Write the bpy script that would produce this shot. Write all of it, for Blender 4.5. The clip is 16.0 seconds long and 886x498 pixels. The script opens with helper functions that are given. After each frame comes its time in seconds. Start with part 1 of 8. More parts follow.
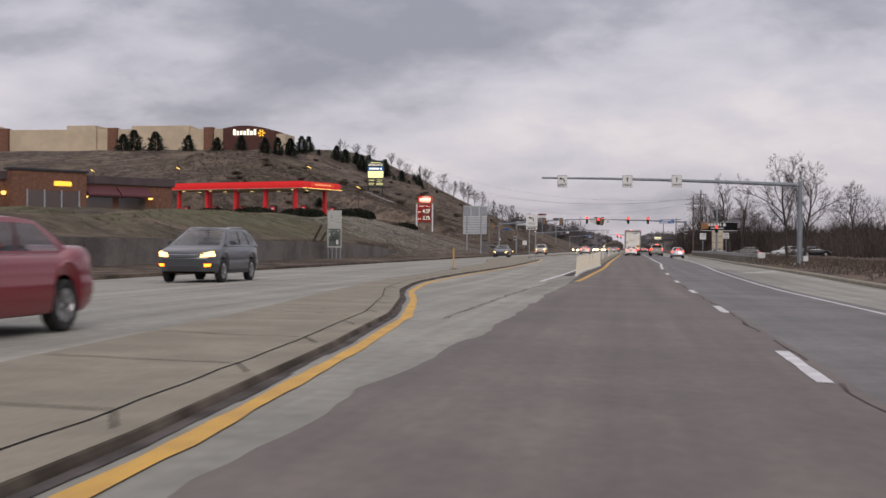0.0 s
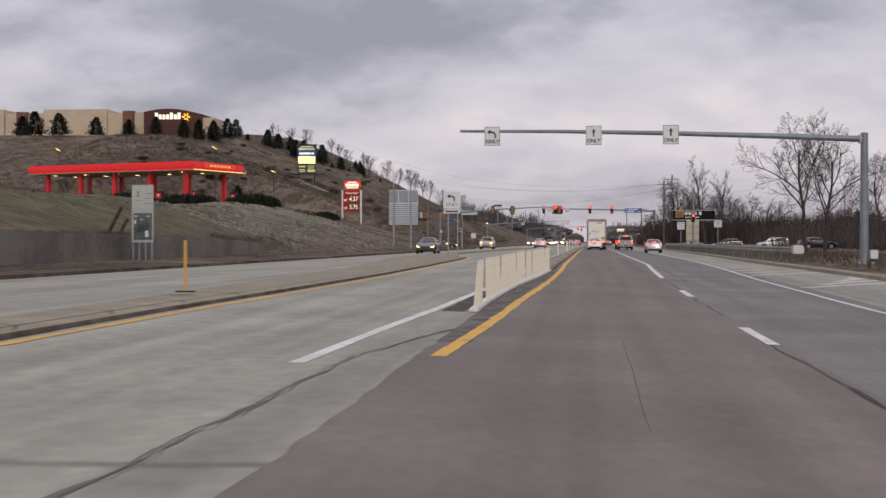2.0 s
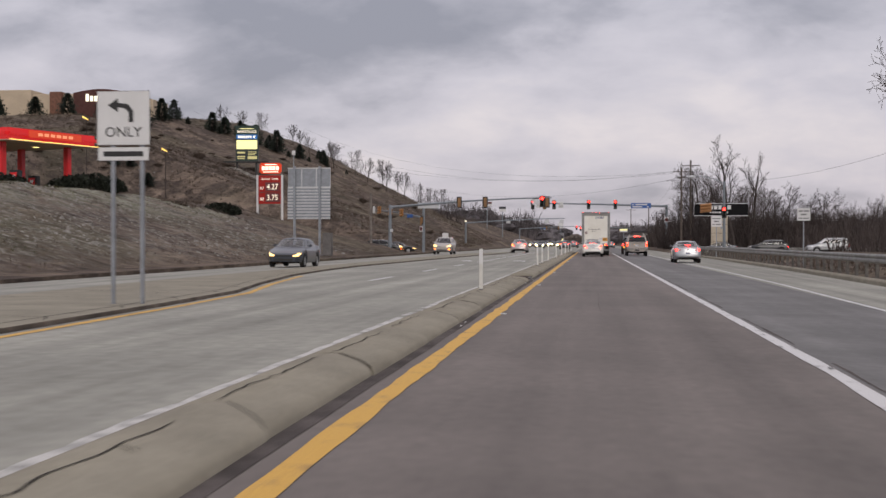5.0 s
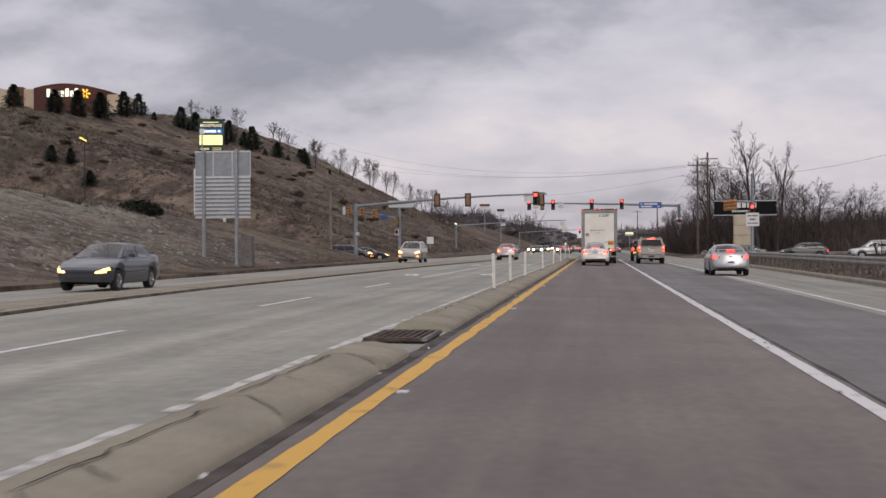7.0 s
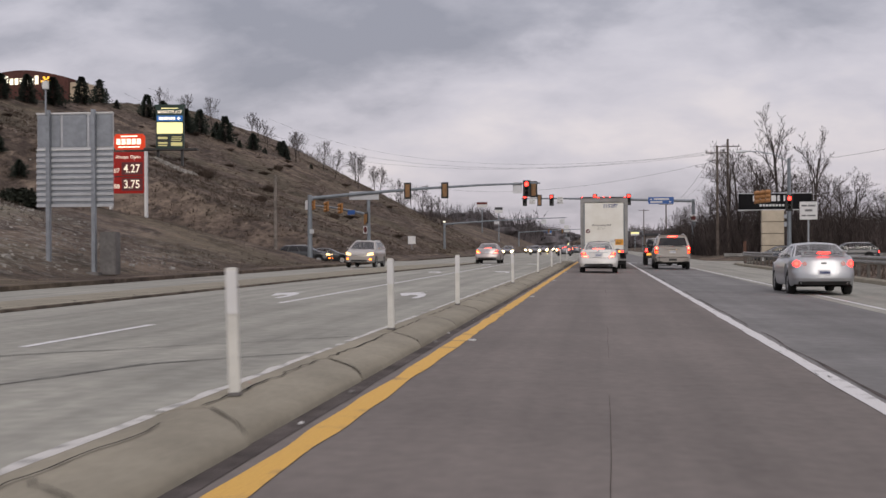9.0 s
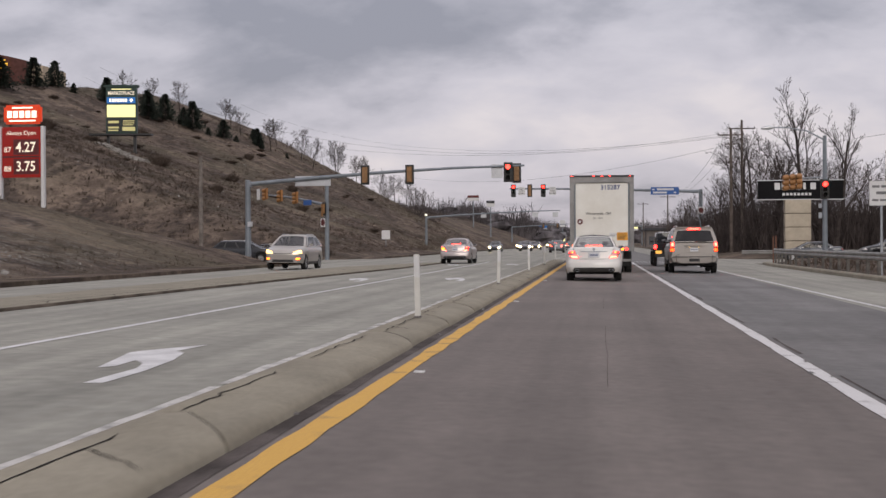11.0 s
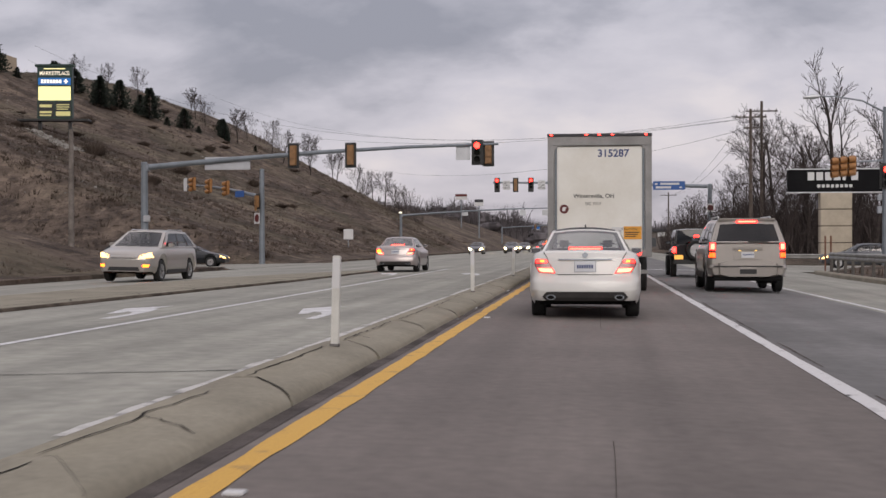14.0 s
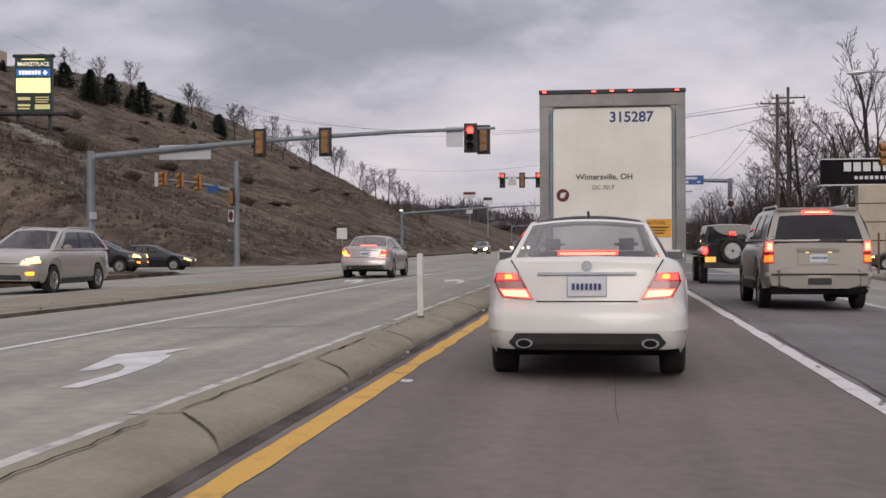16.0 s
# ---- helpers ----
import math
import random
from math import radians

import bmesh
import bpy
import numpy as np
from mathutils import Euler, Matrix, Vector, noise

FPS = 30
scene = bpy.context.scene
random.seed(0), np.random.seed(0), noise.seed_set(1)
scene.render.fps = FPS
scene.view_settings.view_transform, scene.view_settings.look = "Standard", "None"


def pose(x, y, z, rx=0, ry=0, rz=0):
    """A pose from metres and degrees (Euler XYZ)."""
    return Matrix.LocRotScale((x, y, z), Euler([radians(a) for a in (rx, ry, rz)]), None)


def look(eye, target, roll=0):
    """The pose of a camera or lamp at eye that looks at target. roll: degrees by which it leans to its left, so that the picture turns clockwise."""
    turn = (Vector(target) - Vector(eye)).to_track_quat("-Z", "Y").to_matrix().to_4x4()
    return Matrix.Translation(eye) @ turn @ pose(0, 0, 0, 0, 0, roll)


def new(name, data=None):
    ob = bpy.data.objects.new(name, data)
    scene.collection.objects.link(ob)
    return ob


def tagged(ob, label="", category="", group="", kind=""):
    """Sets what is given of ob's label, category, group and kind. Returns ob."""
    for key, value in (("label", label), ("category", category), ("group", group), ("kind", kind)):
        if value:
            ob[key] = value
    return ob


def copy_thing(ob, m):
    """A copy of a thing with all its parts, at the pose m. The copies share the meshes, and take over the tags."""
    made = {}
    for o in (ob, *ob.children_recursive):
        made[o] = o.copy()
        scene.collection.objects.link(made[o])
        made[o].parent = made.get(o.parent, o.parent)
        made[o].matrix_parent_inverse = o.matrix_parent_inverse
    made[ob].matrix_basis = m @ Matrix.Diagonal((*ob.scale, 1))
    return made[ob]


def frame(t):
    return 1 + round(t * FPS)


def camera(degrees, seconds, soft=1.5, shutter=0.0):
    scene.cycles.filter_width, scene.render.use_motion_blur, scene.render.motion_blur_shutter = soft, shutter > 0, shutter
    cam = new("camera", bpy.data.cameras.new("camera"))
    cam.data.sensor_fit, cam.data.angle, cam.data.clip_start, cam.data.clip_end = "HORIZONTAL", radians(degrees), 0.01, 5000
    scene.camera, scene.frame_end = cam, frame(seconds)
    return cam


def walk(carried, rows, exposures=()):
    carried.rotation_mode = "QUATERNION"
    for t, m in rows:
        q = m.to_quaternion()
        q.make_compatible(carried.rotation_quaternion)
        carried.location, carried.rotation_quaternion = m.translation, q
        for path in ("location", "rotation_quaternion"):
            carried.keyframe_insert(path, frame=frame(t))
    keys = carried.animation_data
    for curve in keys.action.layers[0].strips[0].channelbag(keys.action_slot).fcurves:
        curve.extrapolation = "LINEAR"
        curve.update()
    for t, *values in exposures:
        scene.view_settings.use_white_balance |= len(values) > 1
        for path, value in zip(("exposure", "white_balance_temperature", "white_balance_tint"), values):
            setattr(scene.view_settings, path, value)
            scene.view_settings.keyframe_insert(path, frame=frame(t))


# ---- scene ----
cam = camera(38.0, 16.0, 1.5, 0.3)
PATH = [
    (0, (0.049, 2.062, 1.11), (-0.239, 4.041, 1.107), 0.4),
    (0.5, (-0.127, 10.525, 1.141), (-0.393, 12.508, 1.133), 0.1),
    (1, (-0.268, 19.183, 1.135), (-0.522, 21.167, 1.124), -0.0),
    (1.5, (-0.342, 28.704, 1.103), (-0.578, 30.69, 1.087), 0.0),
    (2, (-0.339, 37.43, 1.064), (-0.567, 39.417, 1.052), -0.0),
    (2.5, (-0.261, 46.015, 1.02), (-0.484, 48.003, 1.007), -0.2),
    (3, (-0.297, 54.95, 1.046), (-0.512, 56.939, 1.032), -0.2),
    (5.5, (0.127, 94.328, 1.207), (-0.106, 96.314, 1.2), 0.0),
    (6, (0.142, 100.426, 1.198), (-0.094, 102.412, 1.195), -0.1),
    (6.5, (0.24, 106.355, 1.204), (0.001, 108.341, 1.198), -0.3),
    (7, (0.227, 112.25, 1.22), (-0.01, 114.236, 1.217), -0.3),
    (7.5, (0.256, 118.25, 1.235), (0.015, 120.235, 1.234), -0.3),
    (8, (0.285, 123.951, 1.217), (0.042, 125.936, 1.214), -0.3),
    (8.5, (0.263, 129.483, 1.208), (0.02, 131.468, 1.206), -0.3),
    (9, (0.236, 135.073, 1.19), (-0.007, 137.058, 1.188), -0.3),
    (11.5, (0.276, 157.502, 1.217), (0.041, 159.488, 1.207), -0.3),
    (12, (0.257, 161.215, 1.184), (0.029, 163.202, 1.176), -0.2),
    (12.5, (0.273, 164.67, 1.18), (0.038, 166.656, 1.172), -0.1),
    (13, (0.268, 167.962, 1.163), (0.03, 169.948, 1.157), -0.1),
    (13.5, (0.255, 170.99, 1.163), (0.025, 172.977, 1.157), -0.1),
    (14, (0.268, 173.767, 1.168), (0.037, 175.753, 1.161), -0.1),
    (14.5, (0.285, 176.327, 1.164), (0.045, 178.313, 1.157), -0.3),
    (15, (0.3, 178.742, 1.164), (0.055, 180.727, 1.157), -0.3),
    (15.5, (0.276, 180.896, 1.15), (0.029, 182.881, 1.141), -0.3),
    (16, (0.306, 182.957, 1.19), (0.056, 184.942, 1.182), -0.3),
]
walk(cam, [(t, look(eye, target, roll)) for t, eye, target, roll in PATH])

# ---------------------------------------------------------------- light
world = bpy.data.worlds.new("dusk_sky")
scene.world = world
world.use_nodes = True
wn, wl = world.node_tree.nodes, world.node_tree.links
wn.clear()


def wnode(kind, **kw):
    n = wn.new(kind)
    for k, v in kw.items():
        n.inputs[k].default_value = v
    return n


def wmath(op, a, b=None):
    n = wn.new("ShaderNodeMath")
    n.operation = op
    for i, v in enumerate((a, b)):
        if v is None:
            continue
        if isinstance(v, (int, float)):
            n.inputs[i].default_value = v
        else:
            wl.new(v, n.inputs[i])
    return n.outputs[0]


w_out = wnode("ShaderNodeOutputWorld")
w_bg = wnode("ShaderNodeBackground")
w_bg.inputs["Strength"].default_value = 0.91
sky = wn.new("ShaderNodeTexSky")
sky.sky_type = "NISHITA"
sky.sun_disc = False
sky.sun_elevation, sky.sun_rotation = radians(27.0), radians(167.0)
w_tc = wn.new("ShaderNodeTexCoord")
w_sep = wn.new("ShaderNodeSeparateXYZ")
wl.new(w_tc.outputs["Generated"], w_sep.inputs[0])
up = wmath("MAXIMUM", w_sep.outputs[2], 0.0)
lift = wmath("ADD", up, 0.42)
w_com = wn.new("ShaderNodeCombineXYZ")
wl.new(wmath("DIVIDE", w_sep.outputs[0], lift), w_com.inputs[0])
wl.new(wmath("DIVIDE", w_sep.outputs[1], lift), w_com.inputs[1])
w_big = wnode("ShaderNodeTexNoise", Scale=2.026, Detail=8.0, Roughness=0.54, Distortion=0.0)
w_map = wn.new("ShaderNodeMapping")
w_map.inputs["Location"].default_value = (52.317, 20.558, 38.084)
w_map.inputs["Scale"].default_value = (0.8198, 1.0, 1.0)
wl.new(w_com.outputs[0], w_map.inputs[0])
wl.new(w_map.outputs[0], w_big.inputs[0])
ramp = wn.new("ShaderNodeValToRGB")
ramp.color_ramp.elements[0].position, ramp.color_ramp.elements[0].color = 0.35, (0.335, 0.337, 0.388, 1)
ramp.color_ramp.elements[1].position, ramp.color_ramp.elements[1].color = 0.73, (0.80, 0.755, 0.77, 1)
for where, tone in ((0.44, (0.44, 0.435, 0.488, 1)), (0.52, (0.58, 0.565, 0.62, 1)), (0.60, (0.665, 0.643, 0.695, 1))):
    ramp.color_ramp.elements.new(where).color = tone
# smaller lumps ride on the broad banks of cloud
w_small = wnode("ShaderNodeTexNoise", Scale=7.5, Detail=6.0, Roughness=0.5, Distortion=0.25)
wl.new(w_map.outputs[0], w_small.inputs[0])
wl.new(wmath("ADD", w_big.outputs[0], wmath("MULTIPLY", wmath("SUBTRACT", w_small.outputs[0], 0.5), 0.42)), ramp.inputs[0])
# an overcast vault is brighter overhead than at the horizon
vault = wmath("ADD", wmath("ADD", wmath("MULTIPLY", up, 0.48), 0.96), wmath("MULTIPLY", wmath("MAXIMUM", wmath("SUBTRACT", up, 0.28), 0.0), 0.95))
w_v = wn.new("ShaderNodeMixRGB")
w_v.blend_type = "MULTIPLY"
w_v.inputs[0].default_value = 1.0
wl.new(ramp.outputs[0], w_v.inputs[1])
wl.new(vault, w_v.inputs[2])
w_add = wn.new("ShaderNodeMixRGB")
w_add.blend_type = "ADD"
w_add.inputs[0].default_value = 0.006
# dusk: a little rosier low down, bluer overhead
w_dusk = wn.new("ShaderNodeValToRGB")
w_dusk.color_ramp.elements[0].position, w_dusk.color_ramp.elements[0].color = 0.0, (1.0, 0.945, 0.955, 1)
w_dusk.color_ramp.elements[1].position, w_dusk.color_ramp.elements[1].color = 0.24, (0.945, 0.955, 0.975, 1)
high = w_dusk.color_ramp.elements.new(0.55)
high.color = (1.0, 0.955, 0.93, 1)
wl.new(up, w_dusk.inputs[0])
w_t = wn.new("ShaderNodeMixRGB")
w_t.blend_type = "MULTIPLY"
w_t.inputs[0].default_value = 1.0
wl.new(w_v.outputs[0], w_t.inputs[1])
wl.new(w_dusk.outputs[0], w_t.inputs[2])
wl.new(w_t.outputs[0], w_add.inputs[1])
wl.new(sky.outputs[0], w_add.inputs[2])
wl.new(w_add.outputs[0], w_bg.inputs[0])
wl.new(w_bg.outputs[0], w_out.inputs[0])

sun = new("sun", bpy.data.lights.new("sun", "SUN"))
sun.data.energy, sun.data.angle, sun.data.color = 1.2, radians(35), (1.0, 0.92, 0.84)
sun.matrix_world = look((0, 0, 50), (-12, 50, 24))

# ---------------------------------------------------------------- materials
MATS = {}


def mat(name, rgb, rough=0.6, metal=0.0, vary=0.12, scale=4.0, bump=0.0, rgb2=None, fine=0.0, coat=0.0, per_object=0.0, low=0.4, high=0.62, streak=0.0):
    """A surface with stains at one scale and grain at a finer one."""
    if name in MATS:
        return MATS[name]
    m = bpy.data.materials.new(name)
    m.use_nodes = True
    n, l = m.node_tree.nodes, m.node_tree.links
    p = n["Principled BSDF"]
    p.inputs["Roughness"].default_value, p.inputs["Metallic"].default_value = rough, metal
    p.inputs["Coat Weight"].default_value = coat
    if rough >= 0.9:
        p.inputs["Specular IOR Level"].default_value = 0.12
    tc = n.new("ShaderNodeTexCoord")
    a = n.new("ShaderNodeTexNoise")
    a.inputs["Scale"].default_value, a.inputs["Detail"].default_value, a.inputs["Roughness"].default_value = scale, 6.0, 0.6
    l.new(tc.outputs["Object"], a.inputs[0])
    r = n.new("ShaderNodeValToRGB")
    second = rgb2 or tuple(c * (1 - 2 * vary) for c in rgb)
    r.color_ramp.elements[0].position, r.color_ramp.elements[0].color = low, (*second, 1)
    r.color_ramp.elements[1].position, r.color_ramp.elements[1].color = high, (*rgb, 1)
    l.new(a.outputs[0], r.inputs[0])
    out = r.outputs[0]
    if fine:
        g = n.new("ShaderNodeTexNoise")
        g.inputs["Scale"].default_value, g.inputs["Detail"].default_value = scale * 23, 4.0
        l.new(tc.outputs["Object"], g.inputs[0])
        mx = n.new("ShaderNodeMixRGB")
        mx.blend_type = "OVERLAY"
        mx.inputs[0].default_value = fine
        l.new(out, mx.inputs[1])
        l.new(g.outputs[0], mx.inputs[2])
        out = mx.outputs[0]
    if streak:
        mp = n.new("ShaderNodeMapping")
        mp.inputs["Scale"].default_value = (1.6, 0.035, 1.0)
        l.new(tc.outputs["Object"], mp.inputs[0])
        sk = n.new("ShaderNodeTexNoise")
        sk.inputs["Scale"].default_value, sk.inputs["Detail"].default_value = 1.0, 5.0
        l.new(mp.outputs[0], sk.inputs[0])
        mx = n.new("ShaderNodeMixRGB")
        mx.blend_type = "OVERLAY"
        mx.inputs[0].default_value = streak
        l.new(out, mx.inputs[1])
        l.new(sk.outputs[0], mx.inputs[2])
        out = mx.outputs[0]
    if per_object:
        oi = n.new("ShaderNodeObjectInfo")
        hs = n.new("ShaderNodeHueSaturation")
        mr = n.new("ShaderNodeMapRange")
        mr.inputs["To Min"].default_value, mr.inputs["To Max"].default_value = 1 - per_object, 1 + per_object
        l.new(oi.outputs["Random"], mr.inputs[0])
        l.new(mr.outputs[0], hs.inputs["Value"])
        l.new(out, hs.inputs["Color"])
        out = hs.outputs[0]
    l.new(out, p.inputs["Base Color"])
    if bump:
        b = n.new("ShaderNodeBump")
        b.inputs["Strength"].default_value, b.inputs["Distance"].default_value = bump, 0.02
        h = n.new("ShaderNodeTexNoise")
        h.inputs["Scale"].default_value, h.inputs["Detail"].default_value = scale * 9, 5.0
        l.new(tc.outputs["Object"], h.inputs[0])
        l.new(h.outputs[0], b.inputs["Height"])
        l.new(b.outputs[0], p.inputs["Normal"])
    MATS[name] = m
    return m


def glow(name, rgb, strength):
    if name in MATS:
        return MATS[name]
    m = bpy.data.materials.new(name)
    m.use_nodes = True
    p = m.node_tree.nodes["Principled BSDF"]
    p.inputs["Base Color"].default_value = (*[c * 0.5 for c in rgb], 1)
    p.inputs["Emission Color"].default_value = (*rgb, 1)
    p.inputs["Emission Strength"].default_value = strength
    p.inputs["Roughness"].default_value = 0.25
    MATS[name] = m
    return m


def glass(name, rgb, rough=0.02, gloss=0.06):
    if name in MATS:
        return MATS[name]
    m = bpy.data.materials.new(name)
    m.use_nodes = True
    n, l = m.node_tree.nodes, m.node_tree.links
    n.clear()
    out = n.new("ShaderNodeOutputMaterial")
    see, shine, mixer, fr = n.new("ShaderNodeBsdfTransparent"), n.new("ShaderNodeBsdfGlossy"), n.new("ShaderNodeMixShader"), n.new("ShaderNodeLayerWeight")
    see.inputs[0].default_value = (*rgb, 1)
    shine.inputs["Roughness"].default_value = rough
    fr.inputs["Blend"].default_value = 0.5
    pw, ml = n.new("ShaderNodeMath"), n.new("ShaderNodeMath")
    pw.operation, ml.operation = "POWER", "MULTIPLY_ADD"
    pw.inputs[1].default_value, ml.inputs[1].default_value, ml.inputs[2].default_value = 4.0, 0.85, gloss
    l.new(fr.outputs["Facing"], pw.inputs[0])
    l.new(pw.outputs[0], ml.inputs[0])
    l.new(ml.outputs[0], mixer.inputs[0])
    l.new(see.outputs[0], mixer.inputs[1])
    l.new(shine.outputs[0], mixer.inputs[2])
    l.new(mixer.outputs[0], out.inputs[0])
    MATS[name] = m
    return m


ASPHALT = mat("asphalt_brown", (0.153, 0.132, 0.119), 0.85, vary=0.09, scale=0.35, bump=0.25, fine=0.32, streak=0.45)
ASPHALT_B = mat("asphalt_grey", (0.160, 0.156, 0.152), 0.85, vary=0.13, scale=0.3, bump=0.25, fine=0.32, streak=0.4)
CONCRETE_ROAD = mat("concrete_road", (0.280, 0.276, 0.238), 0.85, vary=0.10, scale=0.22, bump=0.15, fine=0.36, streak=0.55)
CONCRETE = mat("concrete_kerb", (0.285, 0.262, 0.208), 0.9, vary=0.10, scale=0.9, bump=0.25, fine=0.25, per_object=0.05)
CONC_GREY = mat("concrete_weathered", (0.19, 0.18, 0.175), 0.9, vary=0.2, scale=0.35, bump=0.4, fine=0.3)
GRIT = mat("gutter_grit", (0.115, 0.10, 0.094), 0.95, vary=0.25, scale=1.4, bump=0.5, fine=0.4)
CRACK = mat("filled_crack", (0.172, 0.169, 0.158), 0.9, vary=0.12, scale=1.2, fine=0.3)
CRACK_DARK = mat("open_crack", (0.022, 0.019, 0.017), 0.95, vary=0.2, scale=3.0)
YELLOW = mat("yellow_paint", (0.62, 0.36, 0.06), 0.7, vary=0.12, scale=1.6, fine=0.3, rgb2=(0.50, 0.29, 0.06))
YELLOW_WORN = mat("worn_yellow_paint", (0.60, 0.35, 0.065), 0.75, scale=2.6, fine=0.4, rgb2=(0.30, 0.19, 0.075), low=0.32, high=0.44)
WHITE_LINE = mat("white_paint_road", (0.66, 0.66, 0.66), 0.7, vary=0.1, scale=2.5, fine=0.3, rgb2=(0.50, 0.50, 0.50))
CHIPPED_LINE = mat("chipped_white_paint", (0.58, 0.575, 0.57), 0.75, scale=3.4, fine=0.35, rgb2=(0.26, 0.25, 0.25), low=0.30, high=0.42)
WORN_LINE = mat("worn_white_paint", (0.51, 0.50, 0.475), 0.75, scale=3.2, fine=0.4, rgb2=(0.26, 0.255, 0.24), low=0.38, high=0.52)
WHITE_PLASTIC = mat("white_plastic", (0.66, 0.65, 0.61), 0.5, vary=0.08, scale=3.0, fine=0.15)
CREAM = mat("cream_plastic", (0.70, 0.635, 0.52), 0.55, vary=0.08, scale=2.0, fine=0.15)
STEEL = mat("galvanised_steel", (0.30, 0.32, 0.35), 0.5, 0.6, vary=0.1, scale=2.5, fine=0.2)
STEEL_D = mat("painted_grey_steel", (0.20, 0.225, 0.25), 0.5, 0.3, vary=0.1, scale=1.5, fine=0.2)
ALU = mat("brushed_aluminium", (0.55, 0.56, 0.58), 0.4, 0.7, vary=0.06, scale=1.2, fine=0.2)
SIGN_WHITE = mat("white_sign_sheet", (0.62, 0.62, 0.62), 0.5, vary=0.03, scale=2.0)
SIGN_BLACK = mat("black_sign_ink", (0.015, 0.015, 0.015), 0.5, vary=0.02)
SIGN_GREEN = mat("green_sign", (0.007, 0.034, 0.025), 0.5, vary=0.05)
SIGN_BLUE = mat("blue_sign", (0.03, 0.10, 0.32), 0.5, vary=0.03)
SIGNAL_Y = mat("signal_housing_tan", (0.30, 0.155, 0.06), 0.5, vary=0.15, scale=5)
SIGNAL_O = mat("signal_housing_yellow", (0.36, 0.168, 0.055), 0.5, vary=0.15, scale=5, fine=0.15)
SIGNAL_B = mat("signal_housing_black", (0.02, 0.02, 0.02), 0.5, vary=0.05)
WOOD = mat("weathered_pole_wood", (0.14, 0.115, 0.10), 0.9, vary=0.2, scale=2.0, bump=0.4, fine=0.3)
BARK = mat("bark", (0.072, 0.060, 0.056), 0.95, vary=0.2, scale=3.0, bump=0.3)
TWIG = mat("winter_twigs", (0.078, 0.064, 0.060), 0.95, vary=0.2, scale=1.0, per_object=0.2)
NEEDLES = mat("fir_needles", (0.052, 0.064, 0.053), 0.9, vary=0.25, scale=1.5, fine=0.3, per_object=0.25)
HEDGE = mat("hedge_leaf", (0.026, 0.030, 0.022), 0.9, vary=0.25, scale=2.0, fine=0.3)
STRAW = mat("dead_grass", (0.185, 0.150, 0.115), 0.95, vary=0.25, scale=0.3, fine=0.3)
WEED = mat("grey_weeds", (0.150, 0.121, 0.100), 0.95, vary=0.3, scale=0.25, fine=0.3)
TURF = mat("winter_turf", (0.105, 0.104, 0.056), 0.95, vary=0.25, scale=0.4, fine=0.3)
WALL_CONC = mat("stained_wall_concrete", (0.185, 0.170, 0.158), 0.92, scale=0.32, bump=0.4, fine=0.35, rgb2=(0.105, 0.096, 0.088), low=0.36, high=0.60)
RAIL = mat("weathered_rail_zinc", (0.30, 0.295, 0.28), 0.6, 0.35, vary=0.15, scale=1.5, fine=0.25)
RUST = mat("rusty_iron", (0.095, 0.067, 0.052), 0.85, vary=0.25, scale=4.0, fine=0.3)
BRUSH = mat("dry_brush", (0.122, 0.095, 0.078), 0.95, vary=0.25, scale=0.4, fine=0.3)
ROCK = mat("pale_rock", (0.29, 0.275, 0.25), 0.9, vary=0.2, scale=1.5, fine=0.3)
RED = mat("red_enamel", (0.72, 0.018, 0.022), 0.35, vary=0.06, scale=0.5)
BRICK = mat("brick_brown", (0.20, 0.105, 0.075), 0.9, vary=0.15, scale=2.5, fine=0.35)
BRICK_D = mat("brick_dark_red", (0.10, 0.048, 0.042), 0.9, vary=0.12, scale=2.0, fine=0.3)
TAN = mat("tan_stucco", (0.52, 0.43, 0.32), 0.9, vary=0.07, scale=0.2, fine=0.1)
DARK_ROOF = mat("dark_metal_roof", (0.035, 0.035, 0.042), 0.6, vary=0.1)
MAROON = mat("maroon_awning", (0.10, 0.028, 0.035), 0.7, vary=0.1)
STONE_BLOCK = mat("beige_block", (0.47, 0.41, 0.32), 0.85, vary=0.08, scale=1.2, fine=0.15)
RUBBER = mat("tyre_rubber", (0.018, 0.018, 0.018), 0.85, vary=0.1, scale=8)
RIM = mat("alloy_rim", (0.45, 0.45, 0.46), 0.35, 0.9, vary=0.05)
PLASTIC = mat("black_plastic", (0.022, 0.022, 0.023), 0.55, vary=0.1, scale=6)
UNDER = mat("underbody", (0.012, 0.012, 0.012), 0.9, vary=0.1)
INTERIOR = mat("dark_upholstery", (0.035, 0.034, 0.036), 0.85, vary=0.1, scale=6)
PLATE = mat("plate_sheet", (0.55, 0.56, 0.58), 0.5, vary=0.03)
INK = mat("dark_blue_ink", (0.03, 0.05, 0.16), 0.5, vary=0.02)
TRAILER = mat("trailer_door_paint", (0.74, 0.73, 0.68), 0.45, vary=0.05, scale=0.6, fine=0.08, rgb2=(0.66, 0.64, 0.58))
TRAILER_FR = mat("trailer_frame_steel", (0.27, 0.265, 0.26), 0.5, 0.3, vary=0.15, scale=1.2, fine=0.2)
ORANGE = mat("orange_decal", (0.72, 0.33, 0.03), 0.5, vary=0.03)
DARKRED = mat("dark_red_decal", (0.10, 0.012, 0.012), 0.5, vary=0.03)
LAMP_RED = mat("red_lamp_glass", (0.32, 0.012, 0.012), 0.15, coat=0.6, vary=0.05, scale=8)
LAMP_CLEAR = mat("clear_lamp_glass", (0.62, 0.60, 0.60), 0.12, vary=0.05, coat=0.6)
GLASS_DARK = glass("tinted_glass", (0.78, 0.80, 0.80))
